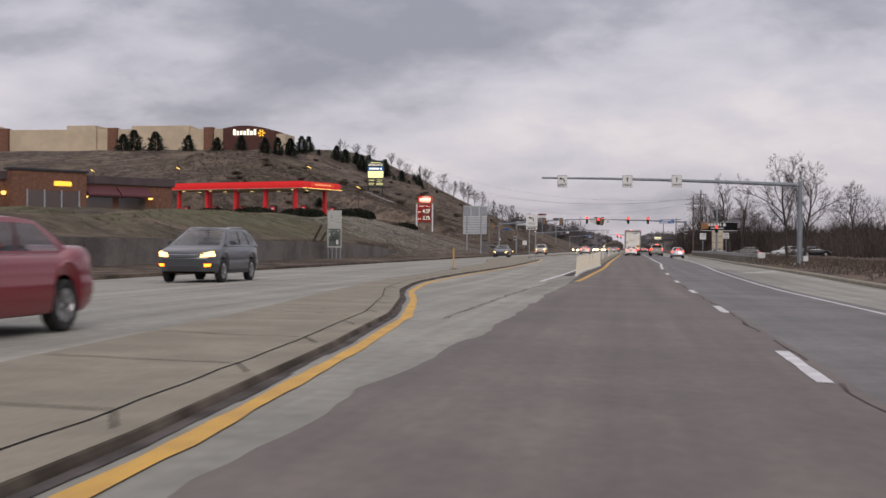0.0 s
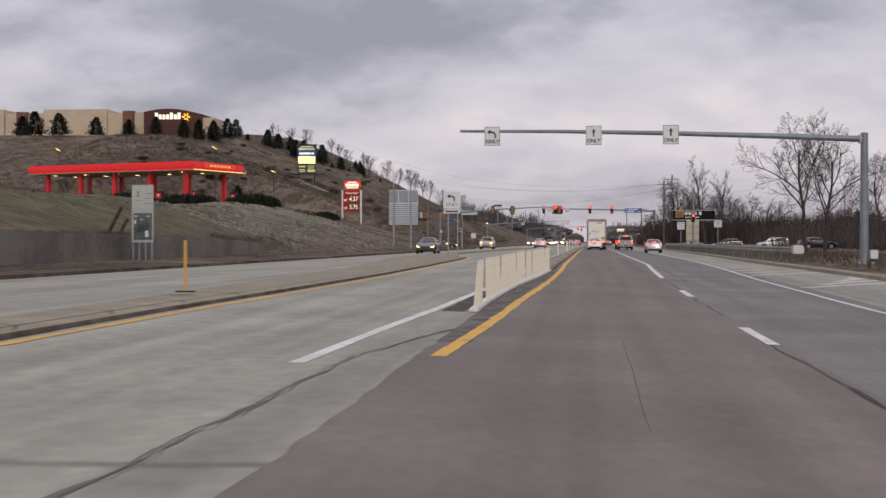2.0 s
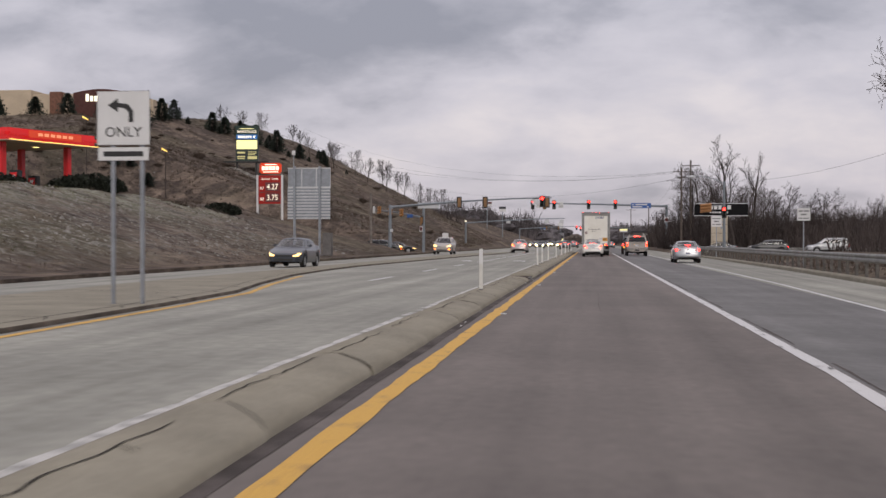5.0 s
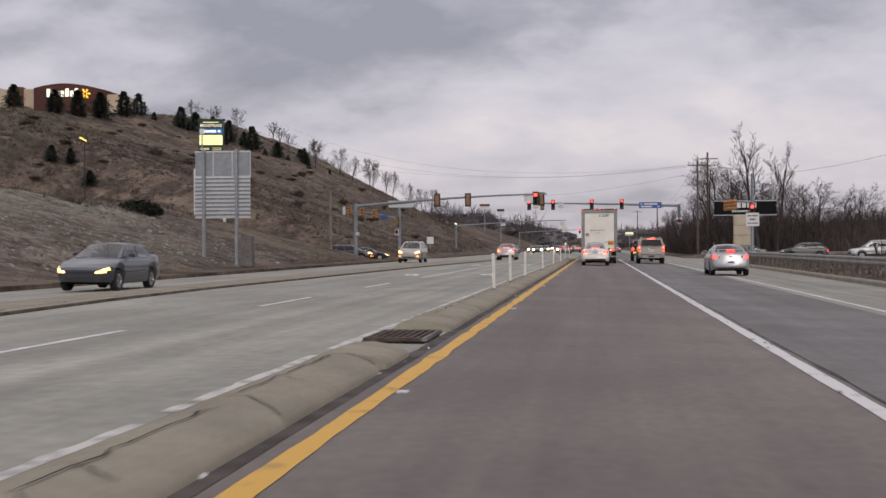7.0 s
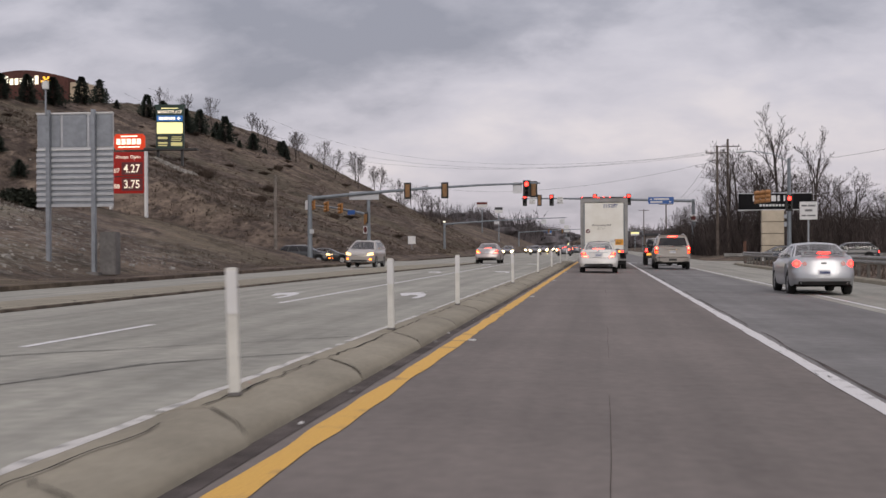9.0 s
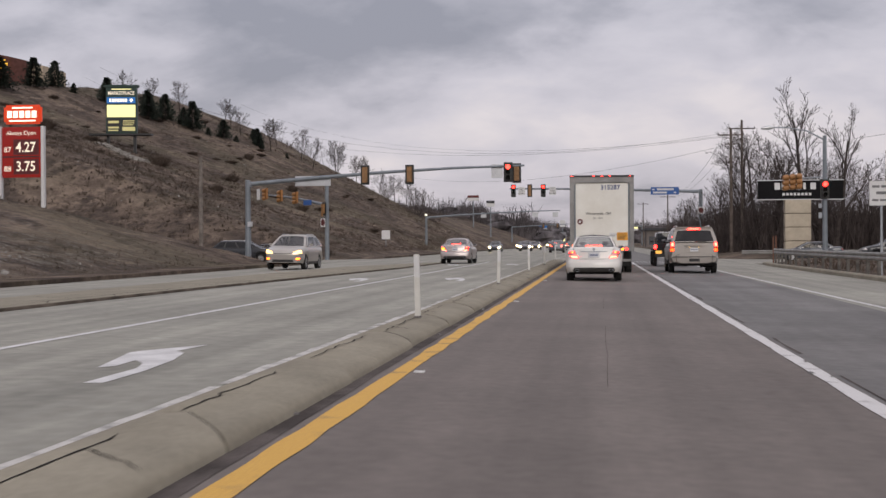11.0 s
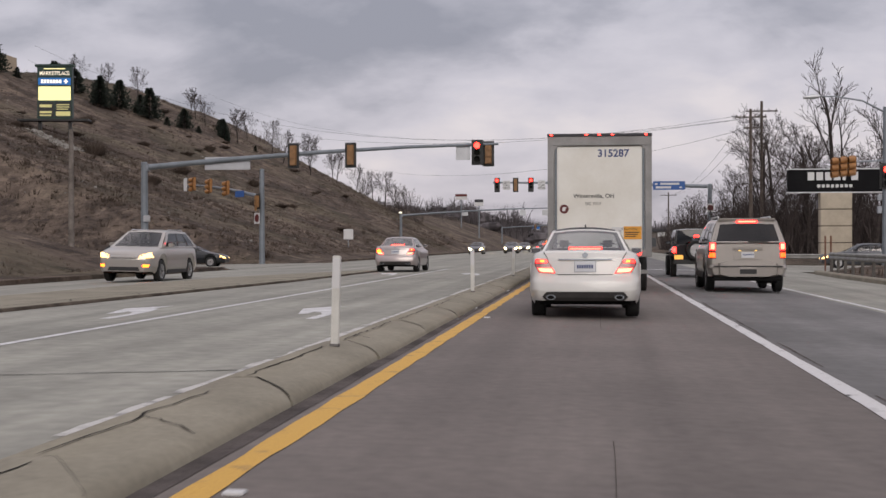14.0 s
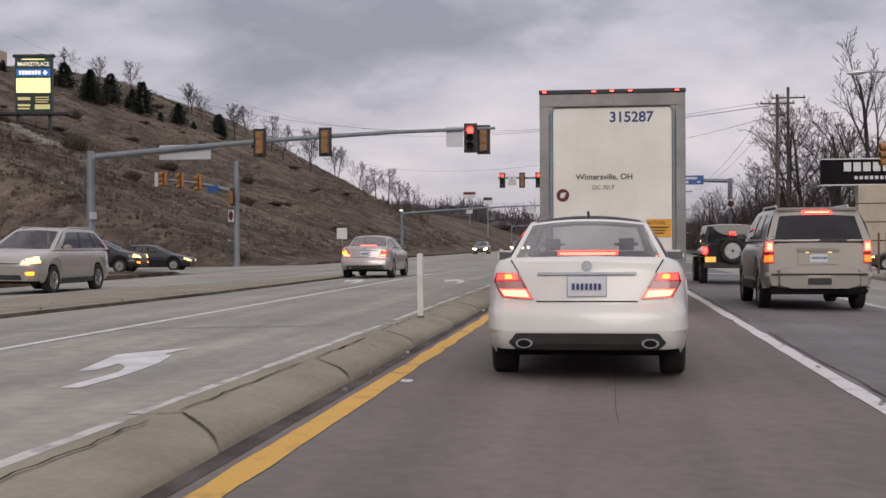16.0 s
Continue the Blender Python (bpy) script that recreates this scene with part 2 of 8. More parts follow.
GLASS_VD = glass("privacy_glass", (0.014, 0.015, 0.017), gloss=0.05)
REAR_GLASS = glass("sloped_rear_glass", (0.62, 0.64, 0.66), gloss=0.17)
LAMP_PALE = glow("pale_brake_light", (1.0, 0.56, 0.30), 1.8)
BRAKE = glow("brake_light", (1.0, 0.016, 0.012), 11.0)
BRAKE_CORE = glow("brake_light_core", (1.0, 0.022, 0.016), 14.0)
AMBER = glow("amber_turn_light", (1.0, 0.16, 0.010), 8.0)
SIDE_ORANGE = glow("orange_tail_light", (1.0, 0.05, 0.006), 7.0)
HEAD = glow("headlight", (1.0, 0.62, 0.22), 3.4)
SIG_RED = glow("signal_red", (1.0, 0.009, 0.006), 30.0)
LED = glow("marker_red", (1.0, 0.04, 0.03), 9.0)
HEAD_FAR = glow("headlight_beam", (1.0, 0.66, 0.28), 140.0)
SODIUM = glow("street_lamp_light", (1.0, 0.62, 0.14), 1.8)
SIGN_LIT = glow("lit_cream_panel", (1.0, 0.92, 0.42), 0.95)
SIGN_LIT_W = glow("lit_white_letters", (1.0, 0.92, 0.72), 1.3)
SIGN_DIM_O = glow("dim_orange_print", (1.0, 0.34, 0.16), 0.7)
SIGN_DIM = glow("dim_lit_print", (0.62, 0.56, 0.24), 0.6)
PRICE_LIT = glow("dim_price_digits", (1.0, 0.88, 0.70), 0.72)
SIGN_LIT_Y = glow("lit_amber_letters", (1.0, 0.55, 0.06), 1.3)
SIGN_LIT_B = glow("lit_blue_panel", (0.02, 0.12, 0.36), 0.9)
SIGN_LIT_R = glow("lit_red_panel", (0.36, 0.020, 0.014), 0.30)
SIGN_LIT_O = glow("lit_orange_panel", (0.75, 0.060, 0.015), 0.55)
CANOPY_LIT = glow("lit_red_fascia", (0.75, 0.02, 0.02), 0.45)
UNDERLIGHT = glow("canopy_soffit_lamp", (1.0, 0.75, 0.25), 3.0)


def hill_material():
    m = bpy.data.materials.new("winter_hillside")
    m.use_nodes = True
    n, l = m.node_tree.nodes, m.node_tree.links
    p = n["Principled BSDF"]
    p.inputs["Roughness"].default_value = 0.97
    p.inputs["Specular IOR Level"].default_value = 0.1
    tc = n.new("ShaderNodeTexCoord")

    def noi(s, d=6.0, r=0.6):
        q = n.new("ShaderNodeTexNoise")
        q.inputs["Scale"].default_value, q.inputs["Detail"].default_value, q.inputs["Roughness"].default_value = s, d, r
        l.new(tc.outputs["Object"], q.inputs[0])
        return q.outputs[0]

    def two(fac, lo, hi, ca, cb):
        r = n.new("ShaderNodeValToRGB")
        r.color_ramp.elements[0].position, r.color_ramp.elements[0].color = lo, (*ca, 1)
        r.color_ramp.elements[1].position, r.color_ramp.elements[1].color = hi, (*cb, 1)
        l.new(fac, r.inputs[0])
        return r.outputs[0]

    def mix(fac, a, b, mode="MIX"):
        x = n.new("ShaderNodeMixRGB")
        x.blend_type = mode
        if isinstance(fac, float):
            x.inputs[0].default_value = fac
        else:
            l.new(fac, x.inputs[0])
        l.new(a, x.inputs[1])
        l.new(b, x.inputs[2])
        return x.outputs[0]

    base = two(noi(0.08), 0.42, 0.58, (0.058, 0.045, 0.039), (0.215, 0.166, 0.128))
    scrub = two(noi(0.42, 8.0, 0.75), 0.42, 0.58, (0.042, 0.034, 0.030), (0.188, 0.148, 0.117))
    c = mix(0.55, base, scrub)
    c = mix(two(noi(0.16, 6.0, 0.65), 0.50, 0.56, (0, 0, 0), (0.85, 0.85, 0.85)), c, two(noi(1.1), 0.4, 0.6, (0.036, 0.029, 0.026), (0.078, 0.062, 0.053)))
    # bleached grass lies in long streaks along the contours, with olive and rusty drifts between
    mp = n.new("ShaderNodeMapping")
    mp.inputs["Scale"].default_value = (1.0, 0.28, 1.6)
    l.new(tc.outputs["Object"], mp.inputs[0])
    drift = n.new("ShaderNodeTexNoise")
    drift.inputs["Scale"].default_value, drift.inputs["Detail"].default_value, drift.inputs["Roughness"].default_value = 0.55, 7.0, 0.68
    l.new(mp.outputs[0], drift.inputs[0])
    c = mix(two(drift.outputs[0], 0.55, 0.66, (0, 0, 0), (0.75, 0.75, 0.75)), c, two(noi(0.7), 0.4, 0.6, (0.165, 0.128, 0.100), (0.26, 0.208, 0.162)))
    c = mix(two(noi(0.055, 4.0, 0.55), 0.50, 0.62, (0, 0, 0), (0.30, 0.30, 0.30)), c, two(noi(0.9), 0.4, 0.6, (0.075, 0.073, 0.042), (0.13, 0.122, 0.075)))
    # a greener mown lawn in front of the filling station
    sp = n.new("ShaderNodeSeparateXYZ")
    l.new(tc.outputs["Object"], sp.inputs[0])

    def band(sock, a, b, c2, d2):
        mr = n.new("ShaderNodeMapRange")
        mr.inputs["From Min"].default_value, mr.inputs["From Max"].default_value = a, b
        l.new(sock, mr.inputs[0])
        mr2 = n.new("ShaderNodeMapRange")
        mr2.inputs["From Min"].default_value, mr2.inputs["From Max"].default_value = d2, c2
        l.new(sock, mr2.inputs[0])
        mm = n.new("ShaderNodeMath")
        mm.operation = "MULTIPLY"
        l.new(mr.outputs[0], mm.inputs[0])
        l.new(mr2.outputs[0], mm.inputs[1])
        return mm.outputs[0]

    lawn = n.new("ShaderNodeMath")
    lawn.operation = "MULTIPLY"
    l.new(band(sp.outputs[1], 60, 75, 142, 160), lawn.inputs[0])
    l.new(band(sp.outputs[0], -130, -110, -30, -22), lawn.inputs[1])
    lawn2 = n.new("ShaderNodeMath")
    lawn2.operation = "MULTIPLY"
    l.new(lawn.outputs[0], lawn2.inputs[0])
    l.new(two(noi(0.12), 0.32, 0.50, (0, 0, 0), (0.9, 0.9, 0.9)), lawn2.inputs[1])
    green = two(noi(0.8), 0.4, 0.6, (0.080, 0.080, 0.044), (0.140, 0.132, 0.080))
    c = mix(lawn2.outputs[0], c, green)
    # pale bleached turf along the brow of the bank
    brow = n.new("ShaderNodeMath")
    brow.operation = "MULTIPLY"
    l.new(band(sp.outputs[1], 146, 158, 204, 216), brow.inputs[0])
    l.new(band(sp.outputs[0], -66, -54, -36, -30), brow.inputs[1])
    brow2 = n.new("ShaderNodeMath")
    brow2.operation = "MULTIPLY"
    l.new(brow.outputs[0], brow2.inputs[0])
    l.new(two(noi(0.22, 8.0, 0.7), 0.42, 0.56, (0, 0, 0), (0.85, 0.85, 0.85)), brow2.inputs[1])
    c = mix(brow2.outputs[0], c, two(noi(1.6, 6.0, 0.7), 0.42, 0.60, (0.135, 0.138, 0.088), (0.33, 0.33, 0.27)))
    # bare pale stone showing through here and there
    stone = two(noi(0.5, 10.0, 0.75), 0.67, 0.72, (0, 0, 0), (0.8, 0.8, 0.8))
    rubble = n.new("ShaderNodeMath")
    rubble.operation = "MULTIPLY"
    l.new(band(sp.outputs[1], 120, 135, 200, 228), rubble.inputs[0])
    l.new(band(sp.outputs[0], -46, -38, -24, -20.5), rubble.inputs[1])
    rub2 = n.new("ShaderNodeMath")
    rub2.operation = "MULTIPLY"
    l.new(rubble.outputs[0], rub2.inputs[0])
    l.new(two(noi(1.3, 8.0, 0.75), 0.49, 0.60, (0, 0, 0), (0.75, 0.75, 0.75)), rub2.inputs[1])
    both_ = n.new("ShaderNodeMath")
    both_.operation = "MAXIMUM"
    l.new(stone, both_.inputs[0])
    l.new(rub2.outputs[0], both_.inputs[1])
    stone = both_.outputs[0]
    pale = two(noi(3.0), 0.4, 0.6, (0.15, 0.138, 0.12), (0.31, 0.295, 0.265))
    c = mix(stone, c, pale)
    grain = n.new("ShaderNodeMixRGB")
    grain.blend_type = "OVERLAY"
    grain.inputs[0].default_value = 0.5
    l.new(c, grain.inputs[1])
    l.new(noi(5.0, 5.0, 0.7), grain.inputs[2])
    l.new(grain.outputs[0], p.inputs["Base Color"])
    b = n.new("ShaderNodeBump")
    b.inputs["Strength"].default_value, b.inputs["Distance"].default_value = 0.8, 0.25
    l.new(noi(1.4, 8.0, 0.7), b.inputs["Height"])
    l.new(b.outputs[0], p.inputs["Normal"])
    return m


HILL = hill_material()

# ---------------------------------------------------------------- mesh helpers


def part(name, bm, material, parent=None, label=""):
    """Links a bmesh as one mesh object, under a thing where one is given."""
    me = bpy.data.meshes.new(name)
    bm.normal_update()
    bm.to_mesh(me)
    bm.free()
    me.materials.append(material)
    ob = new(name, me)
    if parent is not None:
        ob.parent = parent
    if label:
        ob["label"] = label
    return ob


def thing(name, m, label, category, group="", kind=""):
    ob = new(name)
    ob.empty_display_size = 0.2
    ob.matrix_basis = m
    return tagged(ob, label, category, group, kind)


def smooth(ob, angle=40):
    me = ob.data
    me.polygons.foreach_set("use_smooth", [True] * len(me.polygons))
    me.set_sharp_from_angle(angle=radians(angle))
    return ob


def box(x0, x1, y0, y1, z0, z1, bevel=0.0, bm=None):
    bm = bm or bmesh.new()
    v = [bm.verts.new(p) for p in ((x0, y0, z0), (x1, y0, z0), (x1, y1, z0), (x0, y1, z0), (x0, y0, z1), (x1, y0, z1), (x1, y1, z1), (x0, y1, z1))]
    fs = [bm.faces.new([v[i] for i in q]) for q in ((3, 2, 1, 0), (4, 5, 6, 7), (0, 1, 5, 4), (1, 2, 6, 5), (2, 3, 7, 6), (3, 0, 4, 7))]
    if bevel:
        es = {e for f in fs for e in f.edges}
        bmesh.ops.bevel(bm, geom=list(es), offset=bevel, segments=2, affect="EDGES", clamp_overlap=True)
    return bm


def tube(points, radii, sides=8, bm=None, cap=True):
    """A tapered round bar through the points."""
    bm = bm or bmesh.new()
    pts = [Vector(p) for p in points]
    rings = []
    for i, p in enumerate(pts):
        d = (pts[min(i + 1, len(pts) - 1)] - pts[max(i - 1, 0)]).normalized()
        a = d.orthogonal().normalized() if abs(d.z) < 0.999 else Vector((1, 0, 0))
        if i and rings:
            a = (last - d * last.dot(d)).normalized()
        last = a
        b = d.cross(a)
        r = radii[i] if isinstance(radii, (list, tuple)) else radii
        rings.append([bm.verts.new(p + (a * math.cos(k * math.tau / sides) + b * math.sin(k * math.tau / sides)) * r) for k in range(sides)])
    for q, r in zip(rings, rings[1:]):
        for k in range(sides):
            bm.faces.new((q[k], q[(k + 1) % sides], r[(k + 1) % sides], r[k]))
    if cap:
        bm.faces.new(rings[0][::-1])
        bm.faces.new(rings[-1])
    return bm


def prism(poly, y0, y1, bm=None):
    """A plate: a polygon in x and z, as thick as from y0 to y1."""
    bm = bm or bmesh.new()
    a = [bm.verts.new((x, y0, z)) for x, z in poly]
    b = [bm.verts.new((x, y1, z)) for x, z in poly]
    bm.faces.new(a)
    bm.faces.new(b[::-1])
    for i in range(len(poly)):
        j = (i + 1) % len(poly)
        bm.faces.new((a[i], b[i], b[j], a[j]))
    bmesh.ops.recalc_face_normals(bm, faces=bm.faces)
    return bm


def grid(nu, nv, fn, bm=None, skip=None):
    bm = bm or bmesh.new()
    vs = [[bm.verts.new(fn(i / nu, j / nv)) for j in range(nv + 1)] for i in range(nu + 1)]
    for i in range(nu):
        for j in range(nv):
            if skip and skip((i + 0.5) / nu, (j + 0.5) / nv):
                continue
            bm.faces.new((vs[i][j], vs[i + 1][j], vs[i + 1][j + 1], vs[i][j + 1]))
    return bm


def interp(table, t):
    """Straight-line look-up in a short table of pairs."""
    if t <= table[0][0]:
        return table[0][1]
    for (a, va), (b, vb) in zip(table, table[1:]):
        if t <= b:
            return va + (vb - va) * (t - a) / (b - a)
    return table[-1][1]


def words(text, size, material, parent, m, name="lettering", stretch=1.0, bold=0.0):
    cu = bpy.data.curves.new(name, "FONT")
    cu.body, cu.size, cu.align_x, cu.align_y, cu.extrude, cu.offset = text, size, "CENTER", "CENTER", 0.002, bold
    cu.resolution_u = 3
    tmp = bpy.data.objects.new(name, cu)
    scene.collection.objects.link(tmp)
    me = bpy.data.meshes.new_from_object(tmp.evaluated_get(bpy.context.evaluated_depsgraph_get()))
    bpy.data.objects.remove(tmp)
    me.materials.clear()
    me.materials.append(material)
    ob = new(name, me)
    ob.parent = parent
    ob.matrix_basis = m @ Matrix.Diagonal((stretch, 1, 1, 1))
    return ob


FACE = pose(0, 0, 0, 90, 0, 0)      # lettering that faces back along -y


def bars(rows, material, parent, name="print_bar"):
    """Plain bars where writing cannot be read: x0, x1, z0, z1, y."""
    for x0, x1, z0, z1, y in rows:
        part(name, box(x0, x1, y - 0.004, y, z0, z1), material, parent)


# ---------------------------------------------------------------- the lie of the land
ROAD_Z = [(-400, -0.25), (-24, -0.22), (-18, -0.10), (-12, 0.03), (-8, 0.05), (-2.5, 0.05), (12, -0.24), (60, -0.3), (400, -0.3)]


# the road dips a little on the near stretch
SAG = [(-40, -0.06), (19, -0.05), (30, -0.09), (38, -0.14), (47, -0.195), (56, -0.205), (66, -0.17), (80, -0.075), (95, 0.0)]
SAG_X = [(-16, 0.0), (-7, 0.5), (-3, 1.0), (10.4, 1.0), (30, 0.0)]


def rz(x, y=200.0):
    return interp(ROAD_Z, x) + interp(SAG, y) * interp(SAG_X, x)


def land(x, y):
    """Height of the open ground."""
    n1 = noise.noise((x * 0.05, y * 0.05, 0.3))
    n2 = noise.noise((x * 0.22, y * 0.22, 1.7))
    if x > -18.2:
        if x < 10.4:
            return rz(x, y) - 0.10
        base = interp(SAG, y) * interp(SAG_X, x) - 0.06 + 0.35 * min(1, (x - 10.4) / 3) + 0.1 * n2
        if 238 < y < 262 and x < 70:
            return -0.42
        far = max(0.0, y - 560) * 0.012 + max(0.0, x - 60) * 0.01
        return base - 0.15 + min(far, 14) * (0.7 + 0.3 * n1)
    d = -18.2 - x
    if 239 < y < 263 and x > -95:
        return -0.40
    # the bank above the road and the bench with the filling station
    bench = interp([(0, 1.6), (60, 2.2), (85, 3.2), (105, 3.8), (150, 4.4), (185, 5.3), (226, 5.4)], y) + 0.15 * n2
    k = interp([(0, 0.30), (150, 0.32), (234, 0.28), (332, 0.345), (405, 0.46), (600, 0.46)], y)
    toe = interp([(0, 2.0), (330, 4.0), (405, 1.5)], y)
    side = max(0.0, d - toe) * k + 0.05
    if y < 140:
        # a flat verge, then the low wall that holds the bank
        keep = max(0.0, min(1.0, (140 - y) / 16))
        if d < 5.5:
            side += (min(side, 0.02 + 0.02 * d) - side) * keep
        else:
            side = max(side, interp([(100, 1.40), (119, 1.17), (126, 0.92), (140, 0.3)], y) * min(1.0, (d - 5.4) * 4))
    slope = bench + max(0.0, y - 226) * 0.205
    plateau = 25.6 + 5.0 * max(0.0, min(1.0, (y - 330) / 55))
    h = min(side, slope, plateau)
    crest = 404 + max(0.0, -36 - x) * 1.45
    if y > crest:
        h = max(min(h, 1.5 + max(0, d - 40) * 0.02), h - 0.5 * (y - crest))
    # a second bank further on
    if 412 < y < 720:
        on = max(0.0, min(1.0, (y - 412) / 45)) * max(0.0, min(1.0, (720 - y) / 60))
        h = max(h, on * min(9.6, max(0.0, d - 2.0) * 0.36) + 0.05)
    # the cutting of the side street
    if x > -95:
        gap = min(abs(y - 239), abs(y - 263))
        h = min(h, -0.3 + gap * 0.55 + max(0.0, d - 50) * 0.6)
    rough = min(1.0, d / 10)
    h += rough * (0.5 * n1 + 0.28 * n2) * min(1.0, h / 3 + 0.1)
    if y > 600:
        h += min(16, (y - 600) * 0.014) * (0.6 + 0.5 * n1)
    return h


def axis(parts):
    out = []
    for a, b, step in parts:
        k = max(1, round((b - a) / step))
        out += [a + (b - a) * i / k for i in range(k)]
    return out + [parts[-1][1]]


XS = axis([(-1600, -300, 100), (-300, -140, 8), (-140, -60, 3), (-60, -24.2, 1.3), (-24.2, -23.5, 0.14), (-23.5, -18.2, 0.66), (-18.2, -18.19, 1), (-18.19, 10.39, 4.8), (10.39, 10.4, 1), (10.4, 16, 0.8), (16, 60, 4), (60, 300, 16), (300, 1600, 100)])
YS = axis([(-120, 0, 10), (0, 130, 2.5), (130, 238.9, 2.0), (238.9, 239.1, 1), (239.1, 262.9, 6), (262.9, 263.1, 1), (263.1, 480, 2.5), (480, 700, 10), (700, 3600, 90)])
bm = bmesh.new()
gv = [[bm.verts.new((x, y, land(x, y))) for y in YS] for x in XS]
for i in range(len(XS) - 1):
    for j in range(len(YS) - 1):
        bm.faces.new((gv[i][j], gv[i + 1][j], gv[i + 1][j + 1], gv[i][j + 1]))
ground = part("ground", bm, HILL)
smooth(ground, 60)
tagged(ground, "brown winter grass and scrub on rising ground beside the road", "ground", kind="structure")

# ---------------------------------------------------------------- carriageways
ISLE_R = [(-40, -2.4), (5, -2.58), (9, -2.70), (12, -2.90), (16, -3.17), (22.4, -3.75), (29, -4.75), (34.5, -5.75), (40, -6.4), (44, -6.75), (49, -6.95), (57, -7.08), (66, -6.98), (78, -6.82), (90, -6.95), (100, -7.2), (110, -7.55), (116, -7.9), (122, -8.9), (131, -10.1), (140, -10.7), (148, -10.9), (165, -10.5), (186, -10.0), (200, -9.35), (212, -8.7), (228, -8.5)]
ISLE_L = [(-40, -4.6), (8, -5.1), (13, -5.5), (20.7, -5.96), (25.4, -6.4), (33.5, -7.2), (40, -7.8), (46, -8.2), (57, -8.5), (68, -8.95), (84, -9.4), (95, -10.2), (112, -12.2), (125, -12.7), (160, -12.7), (200, -12.5), (215, -12.0), (228, -8.9)]


def strip(name, left, right, y0, y1, material, label, z=0.0, step=1.5, wave=0.0, across=2, category="road"):
    """A stretch of surface between two lines; both are numbers or tables over y."""
    ys = axis([(y0, y1, step)])

    def edge(e, y, w=0.0):
        v = e if isinstance(e, (int, float)) else interp(e, y)
        return v + w * (noise.noise((y * 0.45, 7.1, 0)) + 0.6 * noise.noise((y * 1.7, 2.1, 0)))

    def fn(u, v):
        y = ys[round(u * (len(ys) - 1))]
        a, b = edge(left, y, wave), edge(right, y)
        x = a + (b - a) * v
        return (x, y, rz(x, y) + z)

    ob = part(name, grid(len(ys) - 1, across, fn), material)
    return tagged(ob, label, category, kind="structure")


SEAM = [(-40, -2.0), (12, -2.0), (19, -1.86), (30, -1.95), (37, -2.1), (45, -2.08), (50, -2.2), (55, -2.1), (62, -2.0), (84, -1.86), (700, -1.86)]
LANE_EDGE = [(-40, 1.95), (40, 2.06), (78, 2.04), (90, 2.25), (100, 2.46), (700, 2.46)]
strip("road_1", SEAM, LANE_EDGE, -40, 700, ASPHALT, "brownish grey worn asphalt lane", step=0.5, wave=0.10, across=2)
strip("road_2", LANE_EDGE, 5.6, -40, 700, ASPHALT_B, "blue-grey asphalt lane with patched joints")
strip("road_3", 5.6, 10.3, -40, 700, CONCRETE_ROAD, "pale concrete turning lane by the kerb")
strip("road_4", -18.2, [(y, x + 0.4) for y, x in SEAM], -40, 700, CONCRETE_ROAD, "pale grey concrete lanes with dark cracks", z=-0.006, across=12)
strip("road_5", -95, -18.2, 240, 262, CONCRETE_ROAD, "pale concrete side street climbing off", step=2, across=10)
strip("road_6", 10.3, 70, 238, 262, CONCRETE_ROAD, "pale concrete side street on the level", step=2, across=10)


def paint(name, quads, material, label, z=0.005, stack=1):
    """Paint on the road: quads of (x, y) corners, laid just over the surface."""
    bm = bmesh.new()
    for i, q in enumerate(quads):
        bm.faces.new([bm.verts.new((x, y, rz(x, y) + z + 0.0012 * (i % stack))) for x, y in q])
    ob = part(name, bm, material)
    return tagged(ob, label, "road marking", kind="structure")


def line_quads(xs, width, y0, y1, step=2.0, ragged=0.0, gaps=0.0, rng=None):
    ys = axis([(y0, y1, step)])
    out = []
    for a, b in zip(ys, ys[1:]):
        if gaps and rng.random() < gaps:
            continue
        xa = xs if isinstance(xs, (int, float)) else interp(xs, a)
        xb = xs if isinstance(xs, (int, float)) else interp(xs, b)
        wa = width / 2 + ragged * noise.noise((a * 1.3, xa, 0))
        wb = width / 2 + ragged * noise.noise((b * 1.3, xb, 0))
        out.append(((xa - wa, a), (xa + wa, a), (xb + wb, b), (xb - wb, b)))
    return out


def worn_quads(x, y0, y1, step=0.22):
    """A line that traffic and frost have broken into ragged patches."""
    out = []
    for y in axis([(y0, y1, step)])[:-1]:
        if noise.noise((y * 0.55, 3.7, 1.2)) + 0.5 * noise.noise((y * 2.3, 8.1, 0.4)) > 0.38:
            continue
        ends = []
        for v in (y, y + step):
            mid = x + 0.035 * noise.noise((v * 0.8, 1.0, 6.0))
            ends.append((mid - 0.10 + 0.05 * noise.noise((v * 1.9, 5.0, 2.0)), mid + 0.10 + 0.06 * noise.noise((v * 2.4, 9.0, 2.0)), v))
        (a, b, ya), (c, d, yb) = ends
        out.append(((a, ya), (b, ya), (d, yb), (c, yb)))
    return out


rng = random.Random(5)
LANE_X = [(0, 1.70), (40, 1.97), (78, 1.93), (90, 2.12), (100, 2.36), (235, 2.36)]
YELLOW_X = [(51, -1.95), (55.5, -1.86), (60, -1.79), (63, -1.77), (67, -1.69), (70, -1.61), (77, -1.48), (85, -1.43), (97, -1.48), (130, -1.50), (171, -1.53), (236, -1.52)]
WHITE_X = [(50, -3.25), (56, -3.20), (60, -3.08), (63, -3.03), (67, -2.95), (75, -2.76), (84, -2.72)]
ISLE_YEL = [(y, x + 0.26) for y, x in ISLE_R[:20]]
paint("lane_line_1", line_quads(YELLOW_X, 0.175, 51, 236, 0.3, 0.03), YELLOW_WORN, "solid yellow edge line along the narrow median")
